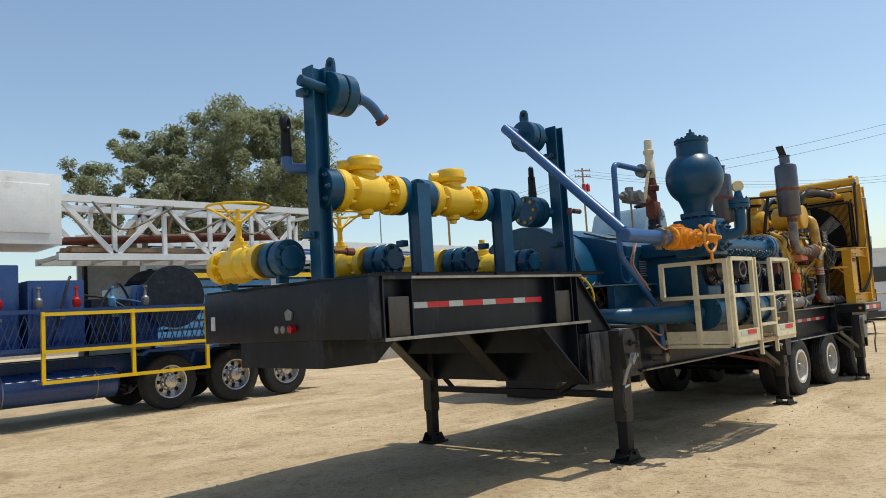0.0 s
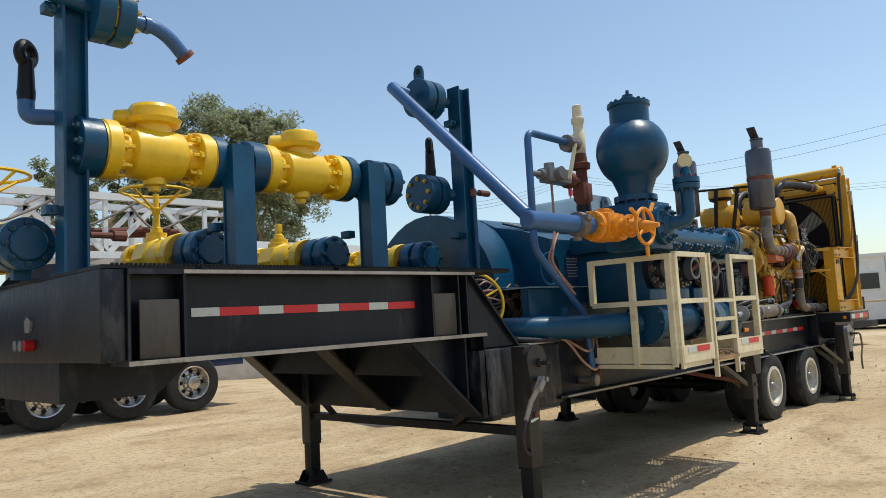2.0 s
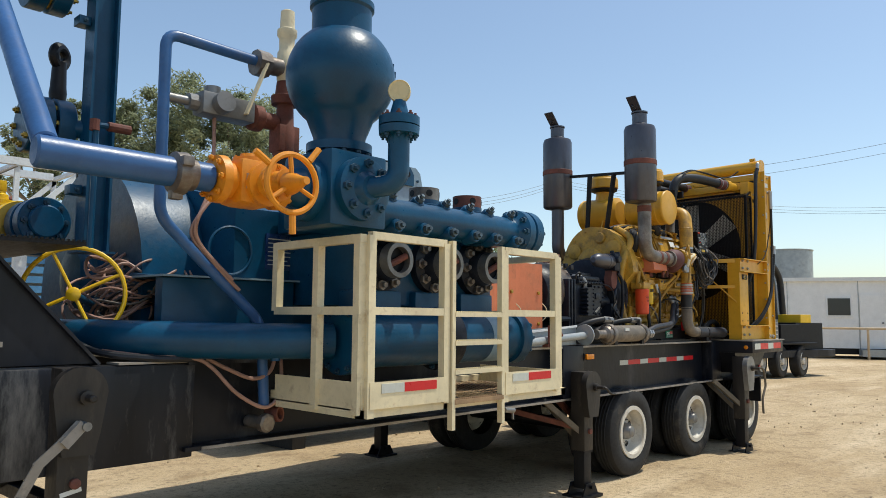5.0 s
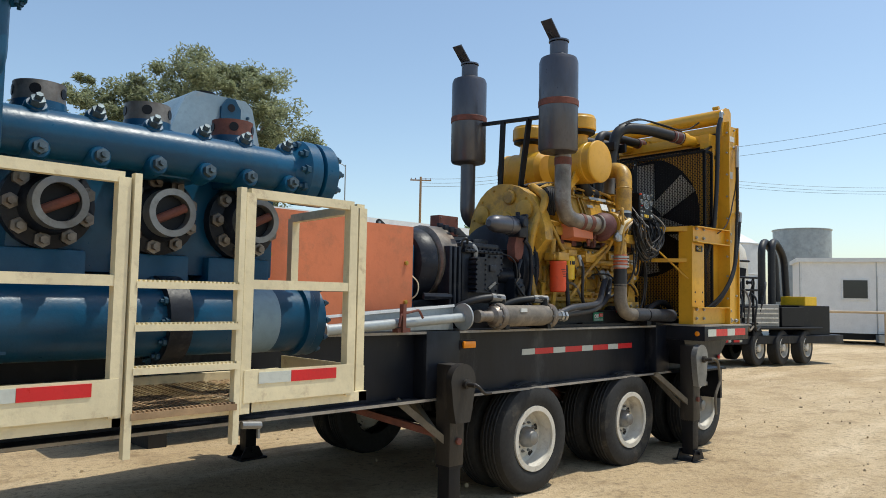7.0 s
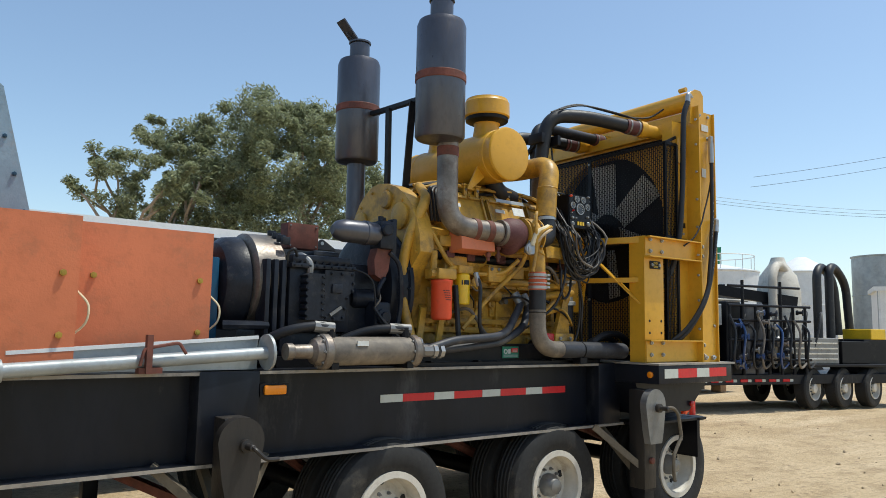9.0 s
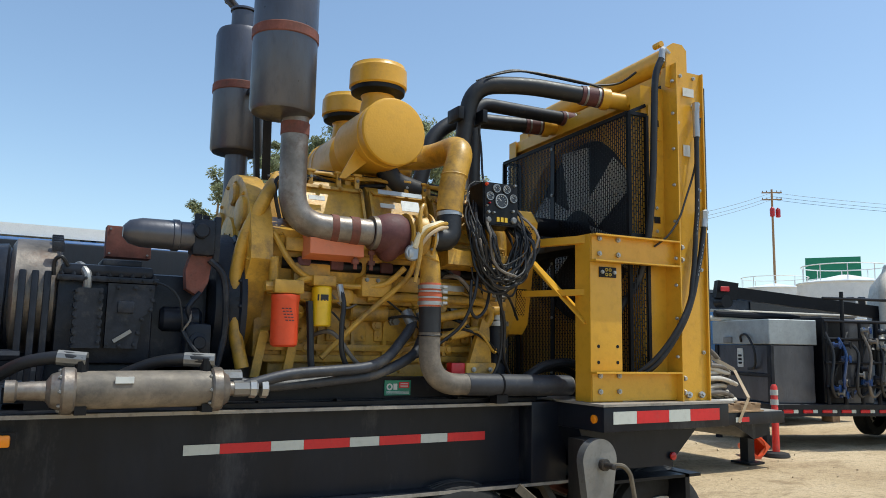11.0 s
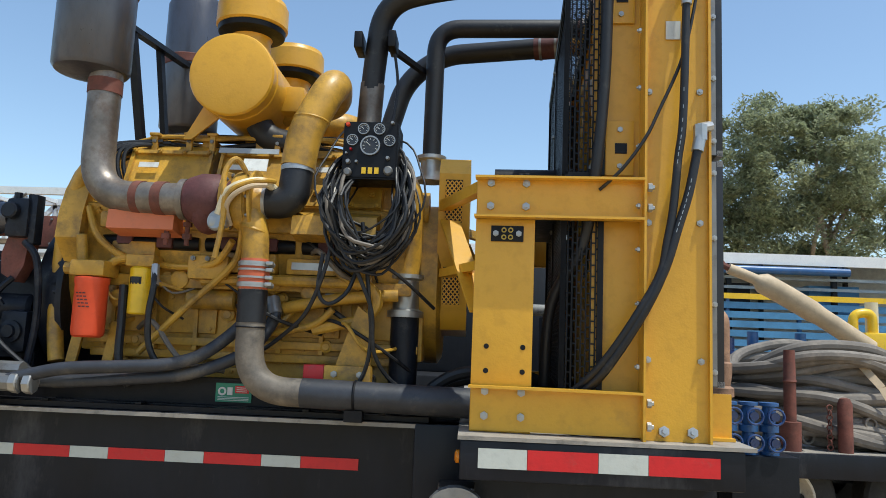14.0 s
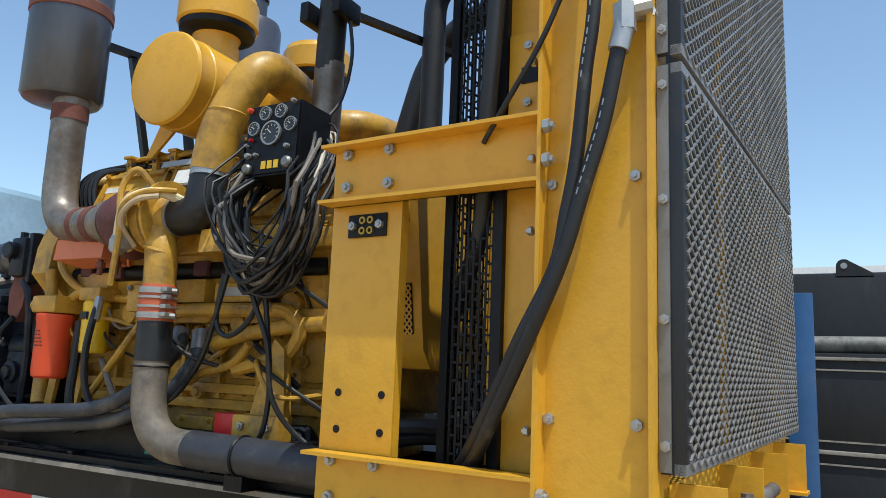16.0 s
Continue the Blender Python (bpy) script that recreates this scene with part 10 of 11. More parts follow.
def hose_coil(name, label, c, R, z0, z1, loops, r, m, squash=0.7, m2=None, spread=0.22):
    """A heap of long hose loops, lying unevenly on one another."""
    t = thing(name, label, "hose", (c[0], c[1], z0))
    for k in range(loops):
        pts = []
        ph, n = rnd.random() * 6.28, 56
        f = k / max(1, loops - 1)
        rr = R * (1 - spread * rnd.random()) * (1 - 0.12 * f)
        zc = z0 + r + (z1 - z0 - 2 * r) * f
        dx, dy = rnd.uniform(-0.06, 0.06), rnd.uniform(-0.05, 0.05)
        tilt, ta = rnd.uniform(0, 0.12) * (z1 - z0) * 2, rnd.random() * 6.28
        for i in range(n):
            a = 2 * math.pi * i / n
            x = rr * math.cos(a) * (1 + 0.06 * math.sin(3 * a + ph))
            y = rr * squash * math.sin(a) * (1 + 0.05 * math.sin(2 * a + ph))
            sag = -0.22 * (z1 - z0) * f * abs(math.cos(a)) ** 2
            z = max(z0 + r, zc + sag + tilt * math.sin(a + ta) + 0.03 * math.sin(3 * a + 2 * ph) + 0.015 * math.sin(5 * a + ph))
            pts.append((c[0] + dx + x, c[1] + dy + y, z))
        bm = B()
        tube(bm, pts, r * rnd.uniform(0.9, 1.05), 10, True)
        part("loop", bm, m2 if m2 and k % 3 == 1 else m, t)
    return t


t = hose_coil("hose_coil", "heap of large dusty grey suction hose with a tan strap", (14.65, 4.62), 1.12, DZ, 1.86, 26, 0.06, "greyhose", 0.82)
bm = B()
pth = [Vector(p) for p in ((15.05, 3.40, DZ - 0.03), (14.98, 3.5, 1.1), (14.85, 3.7, 1.5), (14.7, 3.95, 1.8))]
for a_, b_ in zip(pth, pth[1:]):
    bar(bm, a_, b_, 0.07, 0.006, (0, 1, 0.3))
part("strap", bm, "tan", t, "tan webbing strap")
for k, (x, y, z) in enumerate(((14.75, 3.72, 1.16), (15.55, 3.7, 0.98), (14.2, 3.8, 1.0))):
    bm = B()
    lathe(bm, (x, y, z), (0.15, -1, 0.02), [(-0.7, 0.065), (0, 0.065), (0.005, 0.06), (0.003, 0.045), (-0.3, 0.043)], 16)
    part("hose_end", bm, "greyhose", t)
t = thing("pallet", "weathered wooden pallet on the trailer deck", "pallet", (16.6, 4.2, DZ - 0.06))
for k in range(9):
    bm = B()
    bar(bm, (15.75 + k * 0.225, 3.5, DZ + 0.05), (15.75 + k * 0.225, 4.9, DZ + 0.05), 0.14, 0.025)
    part("plank", bm, "wood", t)
for k in range(3):
    bm = B()
    bar(bm, (15.68, 3.55 + k * 0.62, DZ - 0.01), (17.62, 3.55 + k * 0.62, DZ - 0.01), 0.08, 0.095)
    part("bearer", bm, "wood", t)
bm = B()
bar(bm, (15.68, 3.5, DZ - 0.048), (17.62, 3.5, DZ - 0.048), 0.1, 0.02)
part("plank", bm, "wood", t)
t = hose_coil("hose_coil", "heap of pale cream hose strapped on a pallet", (16.75, 4.3), 0.98, DZ + 0.065, 1.66, 30, 0.034, "whitehose", 0.80, "greyhose", 0.42)
bm = B()
pth = [Vector(p) for p in ((17.05, 3.44, DZ - 0.2), (17.25, 3.42, 1.05), (17.2, 3.62, 1.45), (17.0, 3.95, 1.66))]
for a_, b_ in zip(pth, pth[1:]):
    bar(bm, a_, b_, 0.06, 0.006, (0, 1, 0.3))
part("strap", bm, "tan", t, "tan webbing strap")
t = thing("tyre", "old black lug tyre standing behind the hoses", "tyre", (15.6, 5.4, DZ))
bm = B()
lathe(bm, (15.5, 5.35, DZ + 0.45), (0.3, 1, 0), [(0, 0.28), (0, 0.40), (0.04, 0.45), (0.22, 0.45), (0.26, 0.40), (0.26, 0.28)], 32, False)
part("carcass", bm, "rubber", t)
for k in range(28):
    a = 6.283 * k / 28
    q = Vector((-math.cos(a) * 0.96, math.cos(a) * 0.29, math.sin(a))) * 0.455
    c = Vector((15.5, 5.35, DZ + 0.45)) + q
    bm = B()
    bar(bm, c, c + Vector((0.075, 0.25, 0)), 0.035, 0.03, q)
    part("lug", bm, "rubber", t)

# yellow pump standing behind the flatbed
t = thing("pump_unit", "yellow painted pump with elbow and a tan wrapped boom", "pump", (16.9, 7.8, 0.9))
bm = B()
box(bm, (16.75, 7.6, 1.5), (17.15, 8.0, 2.15), 0.04)
part("body", bm, "yellow", t)
bm = B()
tube(bm, rounded([(16.62, 7.7, 2.1), (16.62, 7.7, 2.42), (16.9, 7.7, 2.45), (16.9, 7.7, 2.1)], 0.12), 0.07, 12)
part("elbow", bm, "yellow", t)
bm = B()
cyl(bm, (16.92, 7.75, 2.1), (16.92, 7.75, 2.6), 0.09, seg=16)
part("outlet", bm, "cream", t)
bm = B()
tube(bm, spline([(14.7, 7.4, 3.0), (15.2, 7.4, 2.8), (16.0, 7.4, 2.35), (16.7, 7.4, 1.9)]), [0.08] * 6 + [0.16] * 6 + [0.14] * 7, 12)
part("wrapped_boom", bm, "tan", t, "tan canvas wrapped boom")
bm = B()
tube(bm, [(14.55, 7.4, 3.15), (14.62, 7.4, 3.05), (14.75, 7.4, 2.98)], 0.05, 8)
part("boom_hook", bm, "rust", t)
bm = B()
box(bm, (14.6, 7.6, 0.05), (17.6, 8.6, 1.5), 0.03)
part("stand", bm, "truckblue", t)
for k in range(5):
    bm = B()
    lathe(bm, (14.8 + 0.35 * k, 7.7, 1.5), (0, 0, 1), [(0, 0.12), (0.2, 0.12), (0.22, 0.18), (0.28, 0.18), (0.3, 0.08), (0.5 + 0.1 * (k % 2), 0.08)], 14)
    part("valve", bm, ("truckblue", "bluepipe")[k % 2], t)

# black tank skid with cabinets, blue valves and rusty pipe
t = thing("tank_skid", "long black tank skid with steel cabinets and a rusty outlet", "tank", (11.5, 4, 0))
bm = B()
box(bm, (6.5, 4.35, 1.45), (13.46, 5.3, 2.70), 0.03)
tk = part("tank", bm, "skidblack", t, "dull black flat-sided tank")
bm = B()
lathe(bm, (13.46, 4.82, 2.10), (1, 0, 0), [(0, 0.44), (0.03, 0.44), (0.04, 0.47), (0.08, 0.47), (0.09, 0.40), (0.12, 0.2)], 30)
part("end_flange", bm, "skidblack", tk)
for x in (9.8, 11.3, 12.70):
    bm = B()
    box(bm, (x, 4.338, 1.5), (x + 0.012, 4.352, 2.69))
    part("weld_seam", bm, "skidblack", tk)
for x, d in ((12.31, 1), (13.13, 1), (10.6, 1)):
    bm = B()
    arc_ = [(x + 0.055 * math.cos(a), 2.75 + 0.055 * math.sin(a)) for a in [math.pi * (0.25 + k / 12) for k in range(10)]]
    prism(bm, arc_ + [(x - 0.06, 2.66), (x + 0.20, 2.66), (x + 0.20, 2.69)], "y", 4.35, 4.37)
    lg = part("lifting_lug", bm, "skidblack", tk)
    bm = B()
    lathe(bm, (x, 4.349, 2.752), (0, -1, 0), [(0, 0.024), (0.004, 0.024)], 14)
    part("lug_eye", bm, "greymetal", lg)
bm = B()
box(bm, (6.5, 3.55, 0.7), (13.0, 4.9, 1.45), 0.02)
part("skid_base", bm, "skidblack", t)
for x in (7.0, 10.0, 12.8):
    bm = B()
    box(bm, (x - 0.1, 3.6, 0.0), (x + 0.1, 4.8, 0.7))
    part("foot", bm, "skidblack", t)
# cabinet with two framed doors
bm = B()
box(bm, (11.6, 3.22, 0.30), (12.98, 3.54, 2.03), 0.008)
cab = part("cabinet", bm, "skidblack", t, "black steel cabinet with two doors")
for z0, z1 in ((0.42, 1.345), (1.475, 1.93)):
    bm = B()
    box(bm, (11.68, 3.206, z0), (12.87, 3.218, z1), 0.003)
    d_ = part("cabinet_door", bm, "skidblack", cab)
    bm = B()
    for z in (z0 + 0.006, z1 - 0.006):
        box(bm, (11.68, 3.196, z - 0.005), (12.87, 3.205, z + 0.005))
    part("door_edge", bm, "dusty", d_, "bare worn door edge")
    bm = B()
    for z in (z0 + 0.1, z1 - 0.1):
        cyl(bm, (12.885, 3.205, z - 0.04), (12.885, 3.205, z + 0.04), 0.012, seg=10)
    part("hinge", bm, "blackflat", d_)
bm = B()
box(bm, (11.6, 3.19, 1.40), (12.90, 3.219, 1.425), 0.003)
box(bm, (11.6, 3.19, 1.985), (12.95, 3.219, 2.005), 0.003)
part("cabinet_rail", bm, "dusty", cab, "worn steel edge between the doors")
bm = B()
box(bm, (12.585, 3.17, 1.385), (12.70, 3.19, 1.475), 0.006)
box(bm, (12.56, 3.17, 1.375), (12.725, 3.188, 1.40), 0.004)
part("latch", bm, "dusty", cab, "worn pale latch")
for z in (1.05, 1.72):
    for k in range(7):
        bm = B()
        torus(bm, (12.945 + 0.006 * (k % 2), 3.205, z + 0.03 * k), (1, 0.2, 0) if k % 2 else (0.2, 1, 0), 0.014, 0.004, 10, 5)
        part("chain_link", bm, "steel", cab)
bm = B()
tube(bm, [(11.2, 3.35, 2.09), (12.0, 3.35, 2.09), (12.87, 3.35, 2.095)], 0.055, 14)
op = part("outlet_pipe", bm, "skidpipe", t, "dirty pale-topped outlet pipe")
bm = B()
lathe(bm, (12.666, 3.35, 2.13), (0, 0, 1), [(0, 0.05), (0.07, 0.05), (0.075, 0.065), (0.10, 0.065), (0.105, 0.082), (0.14, 0.082), (0.145, 0.05)], 18)
part("tee", bm, "skidpipe", op)
bm = B()
cyl(bm, (12.666, 3.35, 2.232), (12.666, 3.35, 2.275), 0.084, seg=18)
part("tee_cap", bm, "rust", op)
bm = B()
box(bm, (12.53, 3.31, 2.03), (12.60, 3.345, 2.00), 0.004)
box(bm, (12.85, 3.28, 2.03), (12.99, 3.44, 2.34), 0.01)
part("pipe_stand", bm, "skidblack", t)
bm = B()
tube(bm, rounded([(12.95, 3.2, 2.10), (13.13, 3.0, 2.10), (13.13, 3.0, 1.66)], 0.09), 0.065, 14)
part("elbow", bm, "tanrust", t, "rust-stained pipe elbow")
bm = B()
lathe(bm, (13.12, 3.0, 1.38), (0, 0, 1), [(0, 0.06), (0.02, 0.105), (0.09, 0.105), (0.11, 0.075), (0.22, 0.09), (0.30, 0.09), (0.32, 0.06)], 16)
part("union", bm, "tanrust", t)
bm = B()
bar(bm, (13.10, 4.335, 2.705), (13.24, 4.20, 2.02), 0.085, 0.008, (0, -1, 0))
part("strap", bm, "tan", t, "tan webbing strap")
for k in range(6):
    x, z = 13.0 + (k % 3) * 0.16, 0.995 + (k // 3) * 0.20
    t = thing("gate_valve", "small blue flanged valve on the skid", "valve", (x, 2.5, z), "blue valves")
    bm = B()
    lathe(bm, (x, 2.5, z), (0, 0, 1), [(0, 0.075), (0.025, 0.075), (0.03, 0.045), (0.1, 0.06), (0.17, 0.045), (0.175, 0.075), (0.2, 0.075)], 12)
    part("body", bm, "bluepipe", t)
    bm = B()
    cyl(bm, (x, 2.5, z + 0.1), (x, 2.36, z + 0.1), 0.035, seg=10)
    part("bonnet", bm, "truckblue", t)
    bm = B()
    torus(bm, (x, 2.35, z + 0.1), (0, 1, 0), 0.06, 0.01, 16, 6)
    part("hand_wheel", bm, "truckblue", t)
simple("valve_bench", "dark steel bench carrying blue valves", "bench", "blackflat", lambda bm: box(bm, (12.99, 2.38, 0.0), (13.5, 2.7, 0.995), 0.01))
simple("steel_post", "blue painted steel post", "post", "bluepipe", lambda bm: box(bm, (12.03, 1.84, 0), (12.155, 1.90, 2.27), 0.006))

# far boundary
t = thing("boundary_wall", "low pale block wall along the far yard edge", "wall", (40, 66, 0), kind="structure")
bm = B()
bar(bm, (-30, 66, 0.9), (90, 66, 0.9), 0.25, 1.8)
part("wall", bm, "concrete", t)


# ---- pipe and cable clutter on the engine and transmission ----
rnd = random.Random(77)
# dark logs that stand in for the shaded gap between heads and block
for xa, xb in ((9.12, 9.60), (9.64, 10.08), (10.12, 10.58)):
    bm = B()
    tube(bm, [(xa, 0.075, 2.20), (xa + 0.04, 0.07, 2.20), (xb - 0.04, 0.07, 2.20), (xb, 0.075, 2.20)], 0.036, 12)
    em = part("exhaust_manifold", bm, "blackflat", EN, "dark log standing in for the shaded gap")
    for k in range(2):
        bm = B()
        x = xa + 0.12 + 0.2 * k
        box(bm, (x - 0.04, 0.02, 2.17), (x + 0.04, 0.09, 2.235), 0.012)
        part("manifold_flange", bm, "turbo", em)
# head bolts and studs along the block
for k in range(14):
    bolt_at(eb, (9.10 + 0.115 * k, 0.03, 2.34), (0, -0.6, 1), 0.016, "cat", 0.6)
    bolt_at(eb, (9.12 + 0.112 * k, 0.155, 1.70), (0, -1, 0), 0.012, "cat", 0.5)
    bolt_at(eb, (9.12 + 0.112 * k, 0.19, 1.63), (0, -1, 0), 0.011, "cat", 0.5)
# oil pan flange and drain covers
bm = B()
box(bm, (9.06, 0.145, 1.635), (10.66, 0.17, 1.675), 0.006)
part("pan_flange", bm, "cat", EN)
for x in (9.35, 9.85, 10.3):
    bm = B()
    box(bm, (x - 0.10, 0.175, 1.48), (x + 0.10, 0.2, 1.60), 0.012)
    pc = part("pan_cover", bm, "cat", EN)
    for dx in (-0.08, 0.08):
        for z in (1.5, 1.58):
            bolt_at(pc, (x + dx, 0.175, z), (0, -1, 0), 0.010, "cat", 0.4)
# black drum put in as shade under the block; filter base, pump body
bm = B()
cyl(bm, (10.2, 0.12, 1.52), (10.5, 0.12, 1.53), 0.075, seg=20, edge=0.015)
part("starter_motor", bm, "navy", EN, "black starter-like drum filling in shade under the block")
bm = B()
cyl(bm, (9.55, 0.10, 1.93), (9.80, 0.10, 1.93), 0.05, seg=18, edge=0.01)
part("oil_filter_base", bm, "cat", EN)
bm = B()
box(bm, (9.58, -0.02, 2.02), (9.78, 0.14, 2.14), 0.02)
pb = part("pump_body", bm, "cat", EN)
for dx in (0.03, 0.10, 0.17):
    bolt_at(pb, (9.58 + dx, -0.02, 2.12), (0, -1, 0), 0.013, "steel", 0.5)
# thin lines looping over the side
for k in range(16):
    x = rnd.uniform(9.1, 10.5)
    z = rnd.uniform(1.75, 2.3)
    L = rnd.uniform(0.15, 0.5)
    y = rnd.uniform(-0.06, 0.06)
    bm = B()
    tube(bm, spline([(x, 0.12, z), (x + 0.25 * L, y, z + rnd.uniform(-0.04, 0.05)), (x + 0.6 * L, y - 0.01, z - rnd.uniform(0.02, 0.15)), (x + L, 0.1, z - rnd.uniform(0.05, 0.3))]), rnd.choice((0.006, 0.009, 0.013)), 7)
    part("small_line", bm, rnd.choice(("cat", "hose", "hose", "greyhose")), EN)
for k in range(10):
    bm = B()
    x, z = rnd.uniform(9.15, 10.55), rnd.uniform(1.74, 2.1)
    lathe(bm, (x, 0.15, z), (0, -1, 0), [(0, 0.026), (0.03, 0.026), (0.032, 0.018), (0.06, 0.018), (0.062, 0.024), (0.075, 0.024)], 6)
    part("fitting", bm, rnd.choice(("cat", "cat", "steel", "brass")), EN)
# label plates on the front covers: plain bars
bm = B()
n_ = Vector((0, -0.93, 0.36)).normalized()
o_ = Vector((9.68, 0.16 - 0.115, 2.655)) + n_ * 0.03
bar(bm, o_, o_ + Vector((0.30, 0, 0)), 0.004, 0.030, n_.cross(Vector((1, 0, 0))))
bp_ = part("name_band", bm, "greymetal", EN, "grey metal name band")
bm = B()
o_ = Vector((9.82, 0.10 - 0.10, 2.575)) + n_ * 0.03
bar(bm, o_, o_ + Vector((0.12, 0, 0)), 0.004, 0.07, n_.cross(Vector((1, 0, 0))))
part("paper_label", bm, "paper", EN)

# valve cover rims, crossing bolts and dark gaps between the covers
for xa, xb in ((9.20, 9.62), (9.66, 10.06), (10.10, 10.50)):
    n_ = Vector((0, -0.93, 0.36)).normalized()
    lo_ = Vector((0, 0.02, 2.40)) + n_ * 0.012
    hi_ = Vector((0, 0.125, 2.665)) + n_ * 0.012
    bm = B()
    for p, q in ((lo_ + Vector((xa, 0, 0)), lo_ + Vector((xb, 0, 0))), (hi_ + Vector((xa, 0, 0)), hi_ + Vector((xb, 0, 0)))):
        bar(bm, p, q, 0.020, 0.018, n_)
    for x in (xa + 0.009, xb - 0.009):
        bar(bm, lo_ + Vector((x, 0, 0)), hi_ + Vector((x, 0, 0)), 0.018, 0.018, n_)
    rim_ = part("cover_edge", bm, "cat", EN)
    for k in range(4):
        bolt_at(rim_, lo_ + Vector((xa + 0.02 + k * (xb - xa - 0.04) / 3, 0, 0.0)) + n_ * 0.010, n_, 0.013, "cat", 0.5)
        bolt_at(rim_, hi_ + Vector((xa + 0.02 + k * (xb - xa - 0.04) / 3, 0, 0.0)) + n_ * 0.010, n_, 0.013, "cat", 0.5)
# brackets and pipe clips standing on the covers
for x, z in ((9.28, 2.735), (9.46, 2.74), (9.58, 2.74), (9.92, 2.74), (10.05, 2.74), (10.34, 2.735)):
    bm = B()
    box(bm, (x, 0.14, z - 0.05), (x + 0.03, 0.165, z + 0.045), 0.004)
    box(bm, (x - 0.012, 0.13, z + 0.03), (x + 0.042, 0.24, z + 0.045), 0.004)
    cb_ = part("line_bracket", bm, "cat", EN)
    bolt_at(cb_, (x + 0.015, 0.14, z), (0, -1, 0), 0.010, "steel", 0.4)
# oily hoses and a dark rail of injector lines along the vee
for y0, z0, r_, m_ in ((0.24, 2.785, 0.016, "hose"), (0.30, 2.80, 0.013, "cat"), (0.36, 2.80, 0.016, "hose"), (0.17, 2.765, 0.011, "cat")):
    bm = B()
    tube(bm, spline([(9.10, y0 + 0.02, z0 - 0.05), (9.32, y0, z0), (9.60, y0 + 0.015, z0 + 0.01), (9.95, y0 - 0.01, z0), (10.25, y0 + 0.01, z0 + 0.01), (10.46, y0 + 0.02, z0 - 0.06)]), r_, 8)
    part("injector_line", bm, m_, EN)
# turbo oil drain, clamps and studs
for x in (9.50, 9.60):
    bm = B()
    cyl(bm, (x, -0.10, 2.17), (x, -0.10, 2.30), 0.012, seg=8)
    cyl(bm, (x, -0.10, 2.20), (x, -0.10, 2.225), 0.022, seg=6)
    cyl(bm, (x, -0.10, 2.26), (x, -0.10, 2.28), 0.022, seg=6)
    part("clamp_bolt", bm, "rust", EN)
bm = B()
ring_plate(bm, (9.575, -0.13, 2.385), (1, 0, 0), 0.078, 0.098, 0.03, 28)
vc_ = part("vee_clamp", bm, "exhaust", EN, "scorched vee-band clamp")
bm = B()
ring_plate(bm, (9.79, -0.13, 2.385), (1, 0, 0), 0.07, 0.135, 0.014, 28)
tp_ = part("turbo_plate", bm, "cat", EN)
bolts(tp_, (9.804, -0.13, 2.385), (1, 0, 0), 0.122, 8, 0.011, "steel", 0.5)
bm = B()
ring_plate(bm, (9.925, -0.13, 2.385), (1, 0, 0), 0.08, 0.148, 0.012, 30)
tp_ = part("compressor_flange", bm, "cat", EN)
bolts(tp_, (9.925, -0.13, 2.385), (-1, 0, 0), 0.138, 10, 0.009, "steel", 0.5)
# loops of heat-wrapped line over the compressor
for k, pts in enumerate((
        [(9.83, -0.22, 2.24), (9.82, -0.27, 2.32), (9.86, -0.30, 2.40), (9.93, -0.30, 2.44), (10.0, -0.27, 2.46), (10.03, -0.2, 2.47)],
        [(9.84, -0.21, 2.26), (9.84, -0.28, 2.33), (9.88, -0.305, 2.385), (9.95, -0.30, 2.425), (10.01, -0.26, 2.44)])):
    bm = B()
    tube(bm, spline(pts), 0.012, 8)
    part("braided_line", bm, "tan" if k else "cat", EN, "soiled braided heat-wrapped line")
bm = B()
box(bm, (9.76, -0.27, 2.24), (9.84, -0.21, 2.29), 0.01)
lathe(bm, (9.80, -0.24, 2.29), (0, 0, 1), [(0, 0.026), (0.02, 0.026), (0.022, 0.016), (0.05, 0.016)], 6)
part("line_fitting", bm, "zinc", EN)
# clamp rings on the thick oil hoses and on the charge hose
for x, y, z, d in ((8.90, -0.20, 1.51, (1, 0, 0)), (8.96, -0.195, 1.508, (1, 0.02, 0))):
    bm = B()
    lathe(bm, (x, y, z), d, [(0, 0.047), (0.03, 0.05), (0.035, 0.045)], 8)
    part("hose_nut", bm, "zinc", OC)
for z_ in (1.99, 2.02, 2.055, 2.085):
    bm = B()
    ring_plate(bm, (9.955, -0.17, z_), (0, 0, 1), 0.066, 0.0745, 0.009, 26)
    part("hose_clamp", bm, "zinc", EN)
    bm = B()
    box(bm, (10.018, -0.215, z_ - 0.004), (10.05, -0.19, z_ + 0.013), 0.003)
    part("clamp_screw", bm, "zinc", EN)
# lettering bars on the filters
bm = B()
for k in range(5):
    a0 = radians(-120 + 4 * k)
    for q in range(3):
        a_ = a0 + radians(14 * q)
        p = Vector((9.125 + 0.0765 * math.cos(a_), -0.02 + 0.0765 * math.sin(a_), 1.93 - 0.016 * k))
        bar(bm, p, p + Vector((-math.sin(a_) * 0.014, math.cos(a_) * 0.014, 0)), 0.006, 0.0012, (math.cos(a_), math.sin(a_), 0))
part("filter_print", bm, "turbo", EN, "dark printed bars on the red filter")
bm = B()
for k in range(4):
    a_ = radians(-128 + 18 * k)
    p = Vector((9.35 + 0.0585 * math.cos(a_), 0.02 + 0.0585 * math.sin(a_), 1.985))
    bar(bm, p, p + Vector((0, 0, 0.035)), 0.010, 0.0012, (math.cos(a_), math.sin(a_), 0))
part("filter_print", bm, "hose", EN, "black printed bars on the yellow filter")
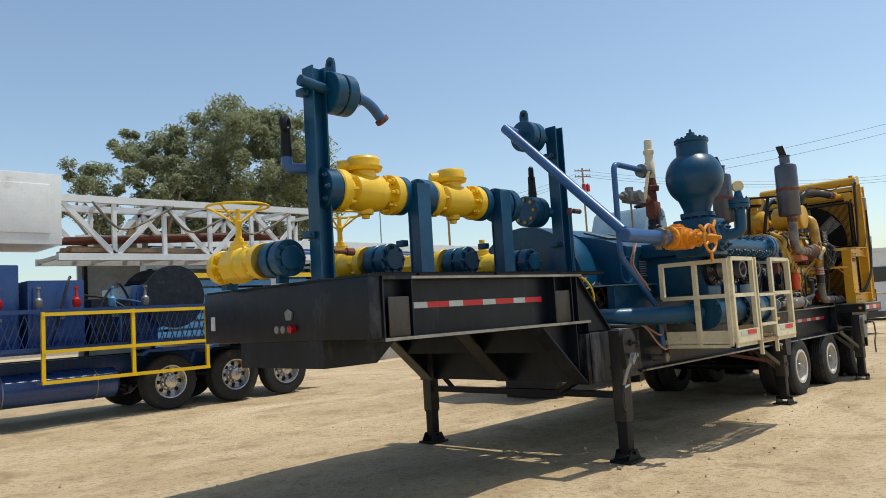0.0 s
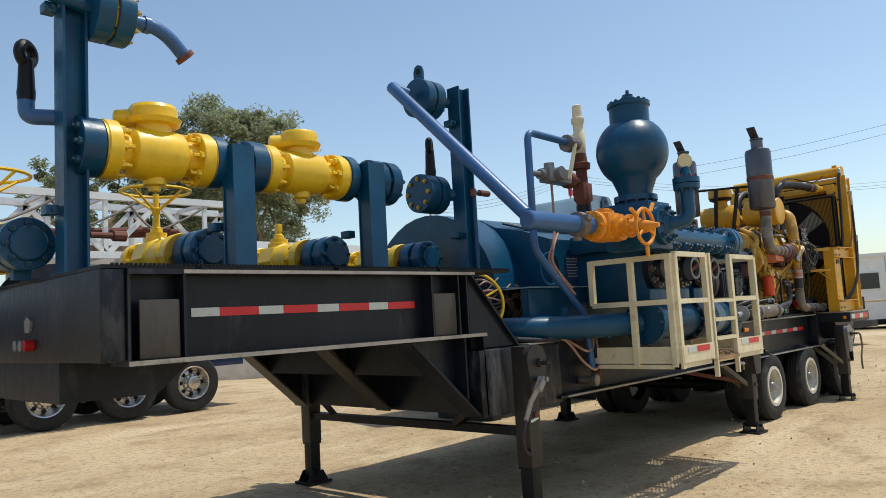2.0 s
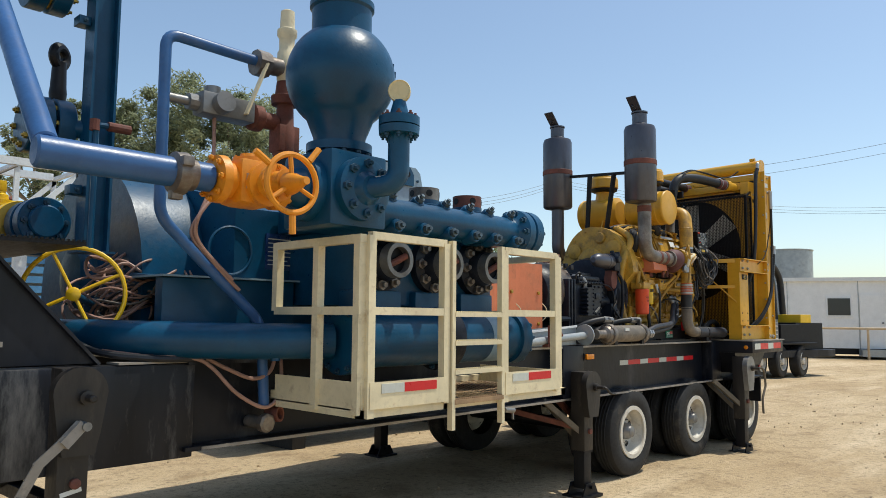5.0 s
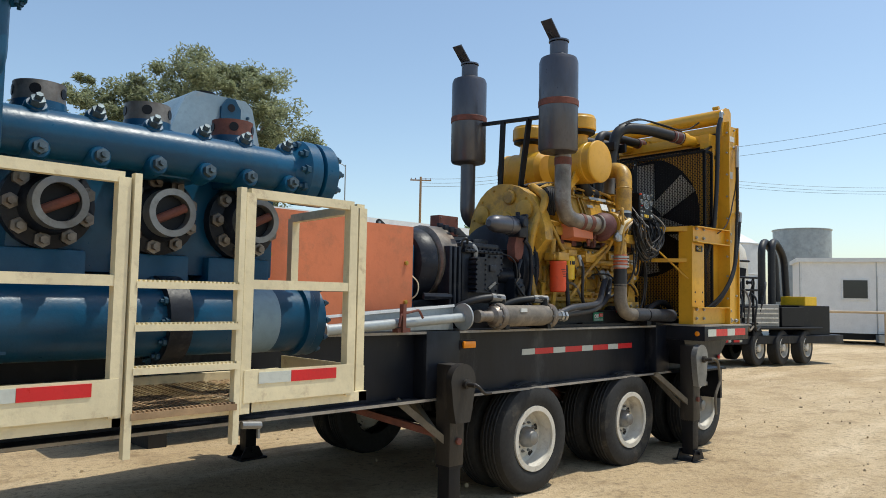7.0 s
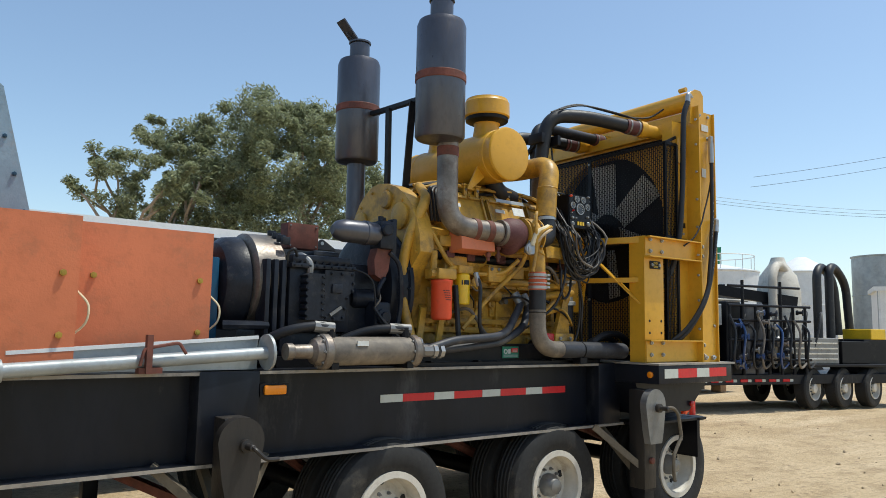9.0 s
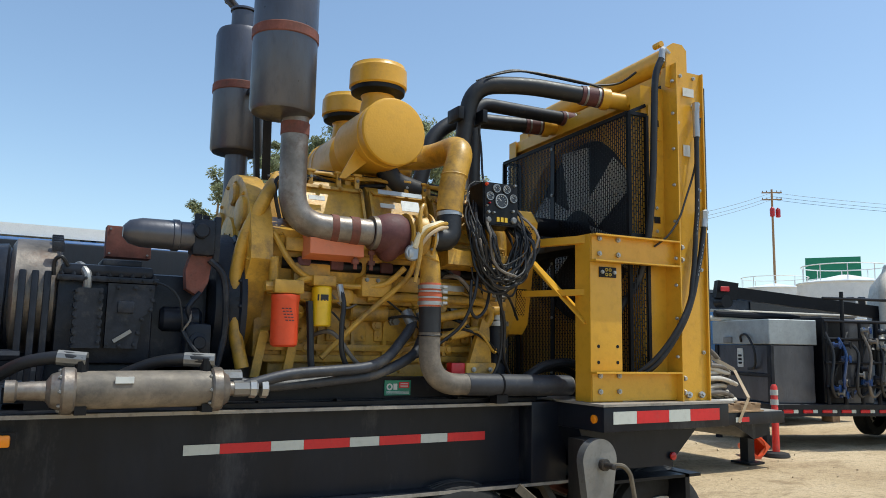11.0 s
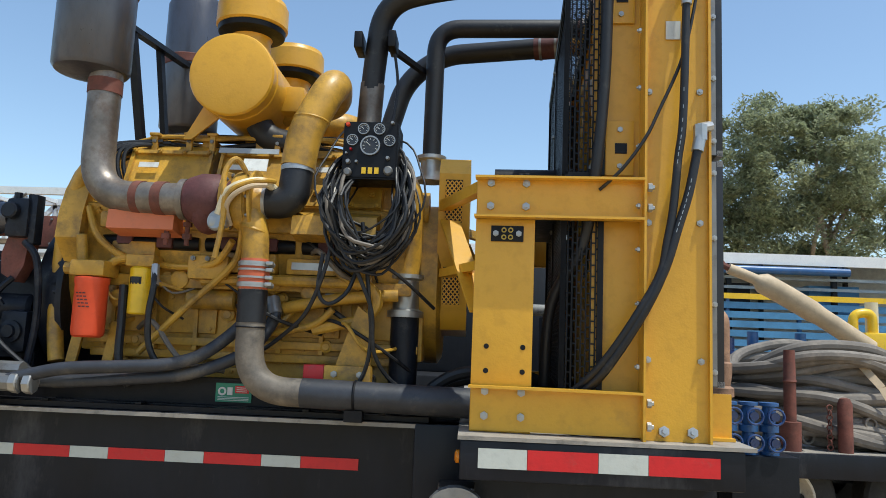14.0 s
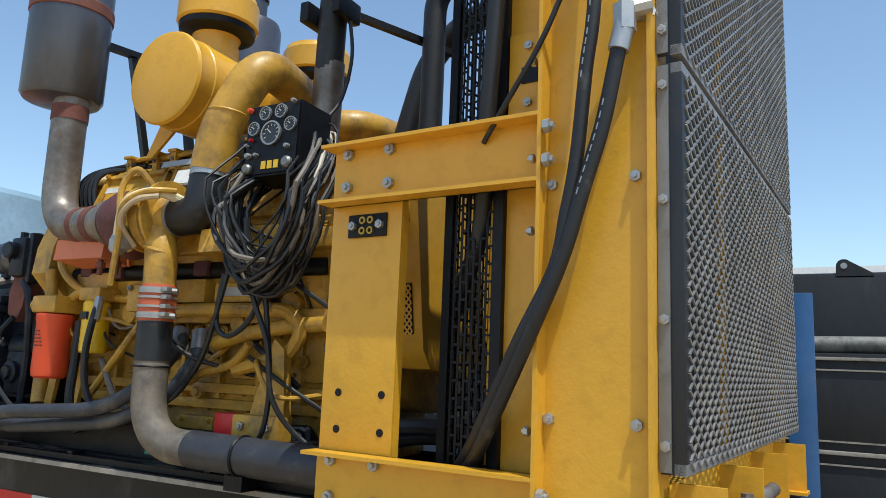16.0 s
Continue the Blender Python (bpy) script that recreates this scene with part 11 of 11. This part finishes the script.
# ribs, bosses and pipes low on the block
rnd = random.Random(31)
for k in range(7):
    x = 9.16 + 0.21 * k
    bm = B()
    prism(bm, [(x, 1.68), (x + 0.022, 1.68), (x + 0.018, 1.98), (x + 0.004, 1.98)], "y", 0.125, 0.165)
    part("block_rib", bm, "cat", eb)
for x, z, r_ in ((9.52, 2.02, 0.045), (9.98, 2.02, 0.042), (10.42, 2.05, 0.05), (10.16, 1.98, 0.036), (9.22, 1.92, 0.04)):
    bm = B()
    lathe(bm, (x, 0.11, z), (0, -1, 0), [(0, r_ * 1.25), (0.02, r_ * 1.25), (0.025, r_), (0.06, r_), (0.065, r_ * 0.8)], 20)
    bs_ = part("cast_boss", bm, "cat", eb)
    bolts(bs_, (x, 0.09, z), (0, -1, 0), r_ * 1.1, 4, 0.009, "cat", 0.5)
bm = B()
tube(bm, rounded([(10.60, 0.05, 1.98), (10.40, 0.03, 1.965), (10.20, 0.03, 1.93), (10.05, 0.06, 1.90)], 0.06), 0.030, 12)
part("water_line", bm, "cat", EN)
bm = B()
tube(bm, rounded([(9.05, 0.02, 2.36), (9.12, -0.02, 2.22), (9.20, 0.0, 2.14), (9.30, 0.02, 2.10)], 0.05), 0.018, 9)
part("fuel_pipe", bm, "cat", EN)
# ladder-frame edge: small cable ties and clips along the deck rail
for x in (8.98, 9.42, 10.20, 10.55):
    bm = B()
    box(bm, (x, -0.095, 1.425), (x + 0.03, -0.03, 1.437), 0.003)
    part("deck_clip", bm, "blackflat", EN)

# heap of brown air hose beside the hand wheel
t = thing("air_hose_coil", "tangled coil of brown air hose hung behind the gooseneck", "hose", (3.55, 0.42, 1.42))
_, hu, hw_ = ortho((-0.62, -0.77, 0.12))
for k in range(15):
    R = rnd.uniform(0.13, 0.24)
    c0 = Vector((3.52 + rnd.uniform(-0.07, 0.09), 0.62 + rnd.uniform(-0.06, 0.08), 1.69 + rnd.uniform(-0.04, 0.05)))
    ph = rnd.random() * 6.28
    pts = []
    for i in range(32):
        a = 2 * math.pi * i / 32
        r_ = R * (1 + 0.10 * math.sin(2 * a + ph) + 0.05 * math.sin(5 * a + 2 * ph))
        pts.append(c0 + hu * math.cos(a) * r_ * 1.15 + hw_ * math.sin(a) * r_ + Vector((0.02, 0.03, 0)) * math.sin(3 * a + ph))
    bm = B()
    tube(bm, pts, rnd.choice((0.008, 0.010, 0.012)), 7, True)
    part("loop", bm, "copper" if k % 5 else "hose", t)
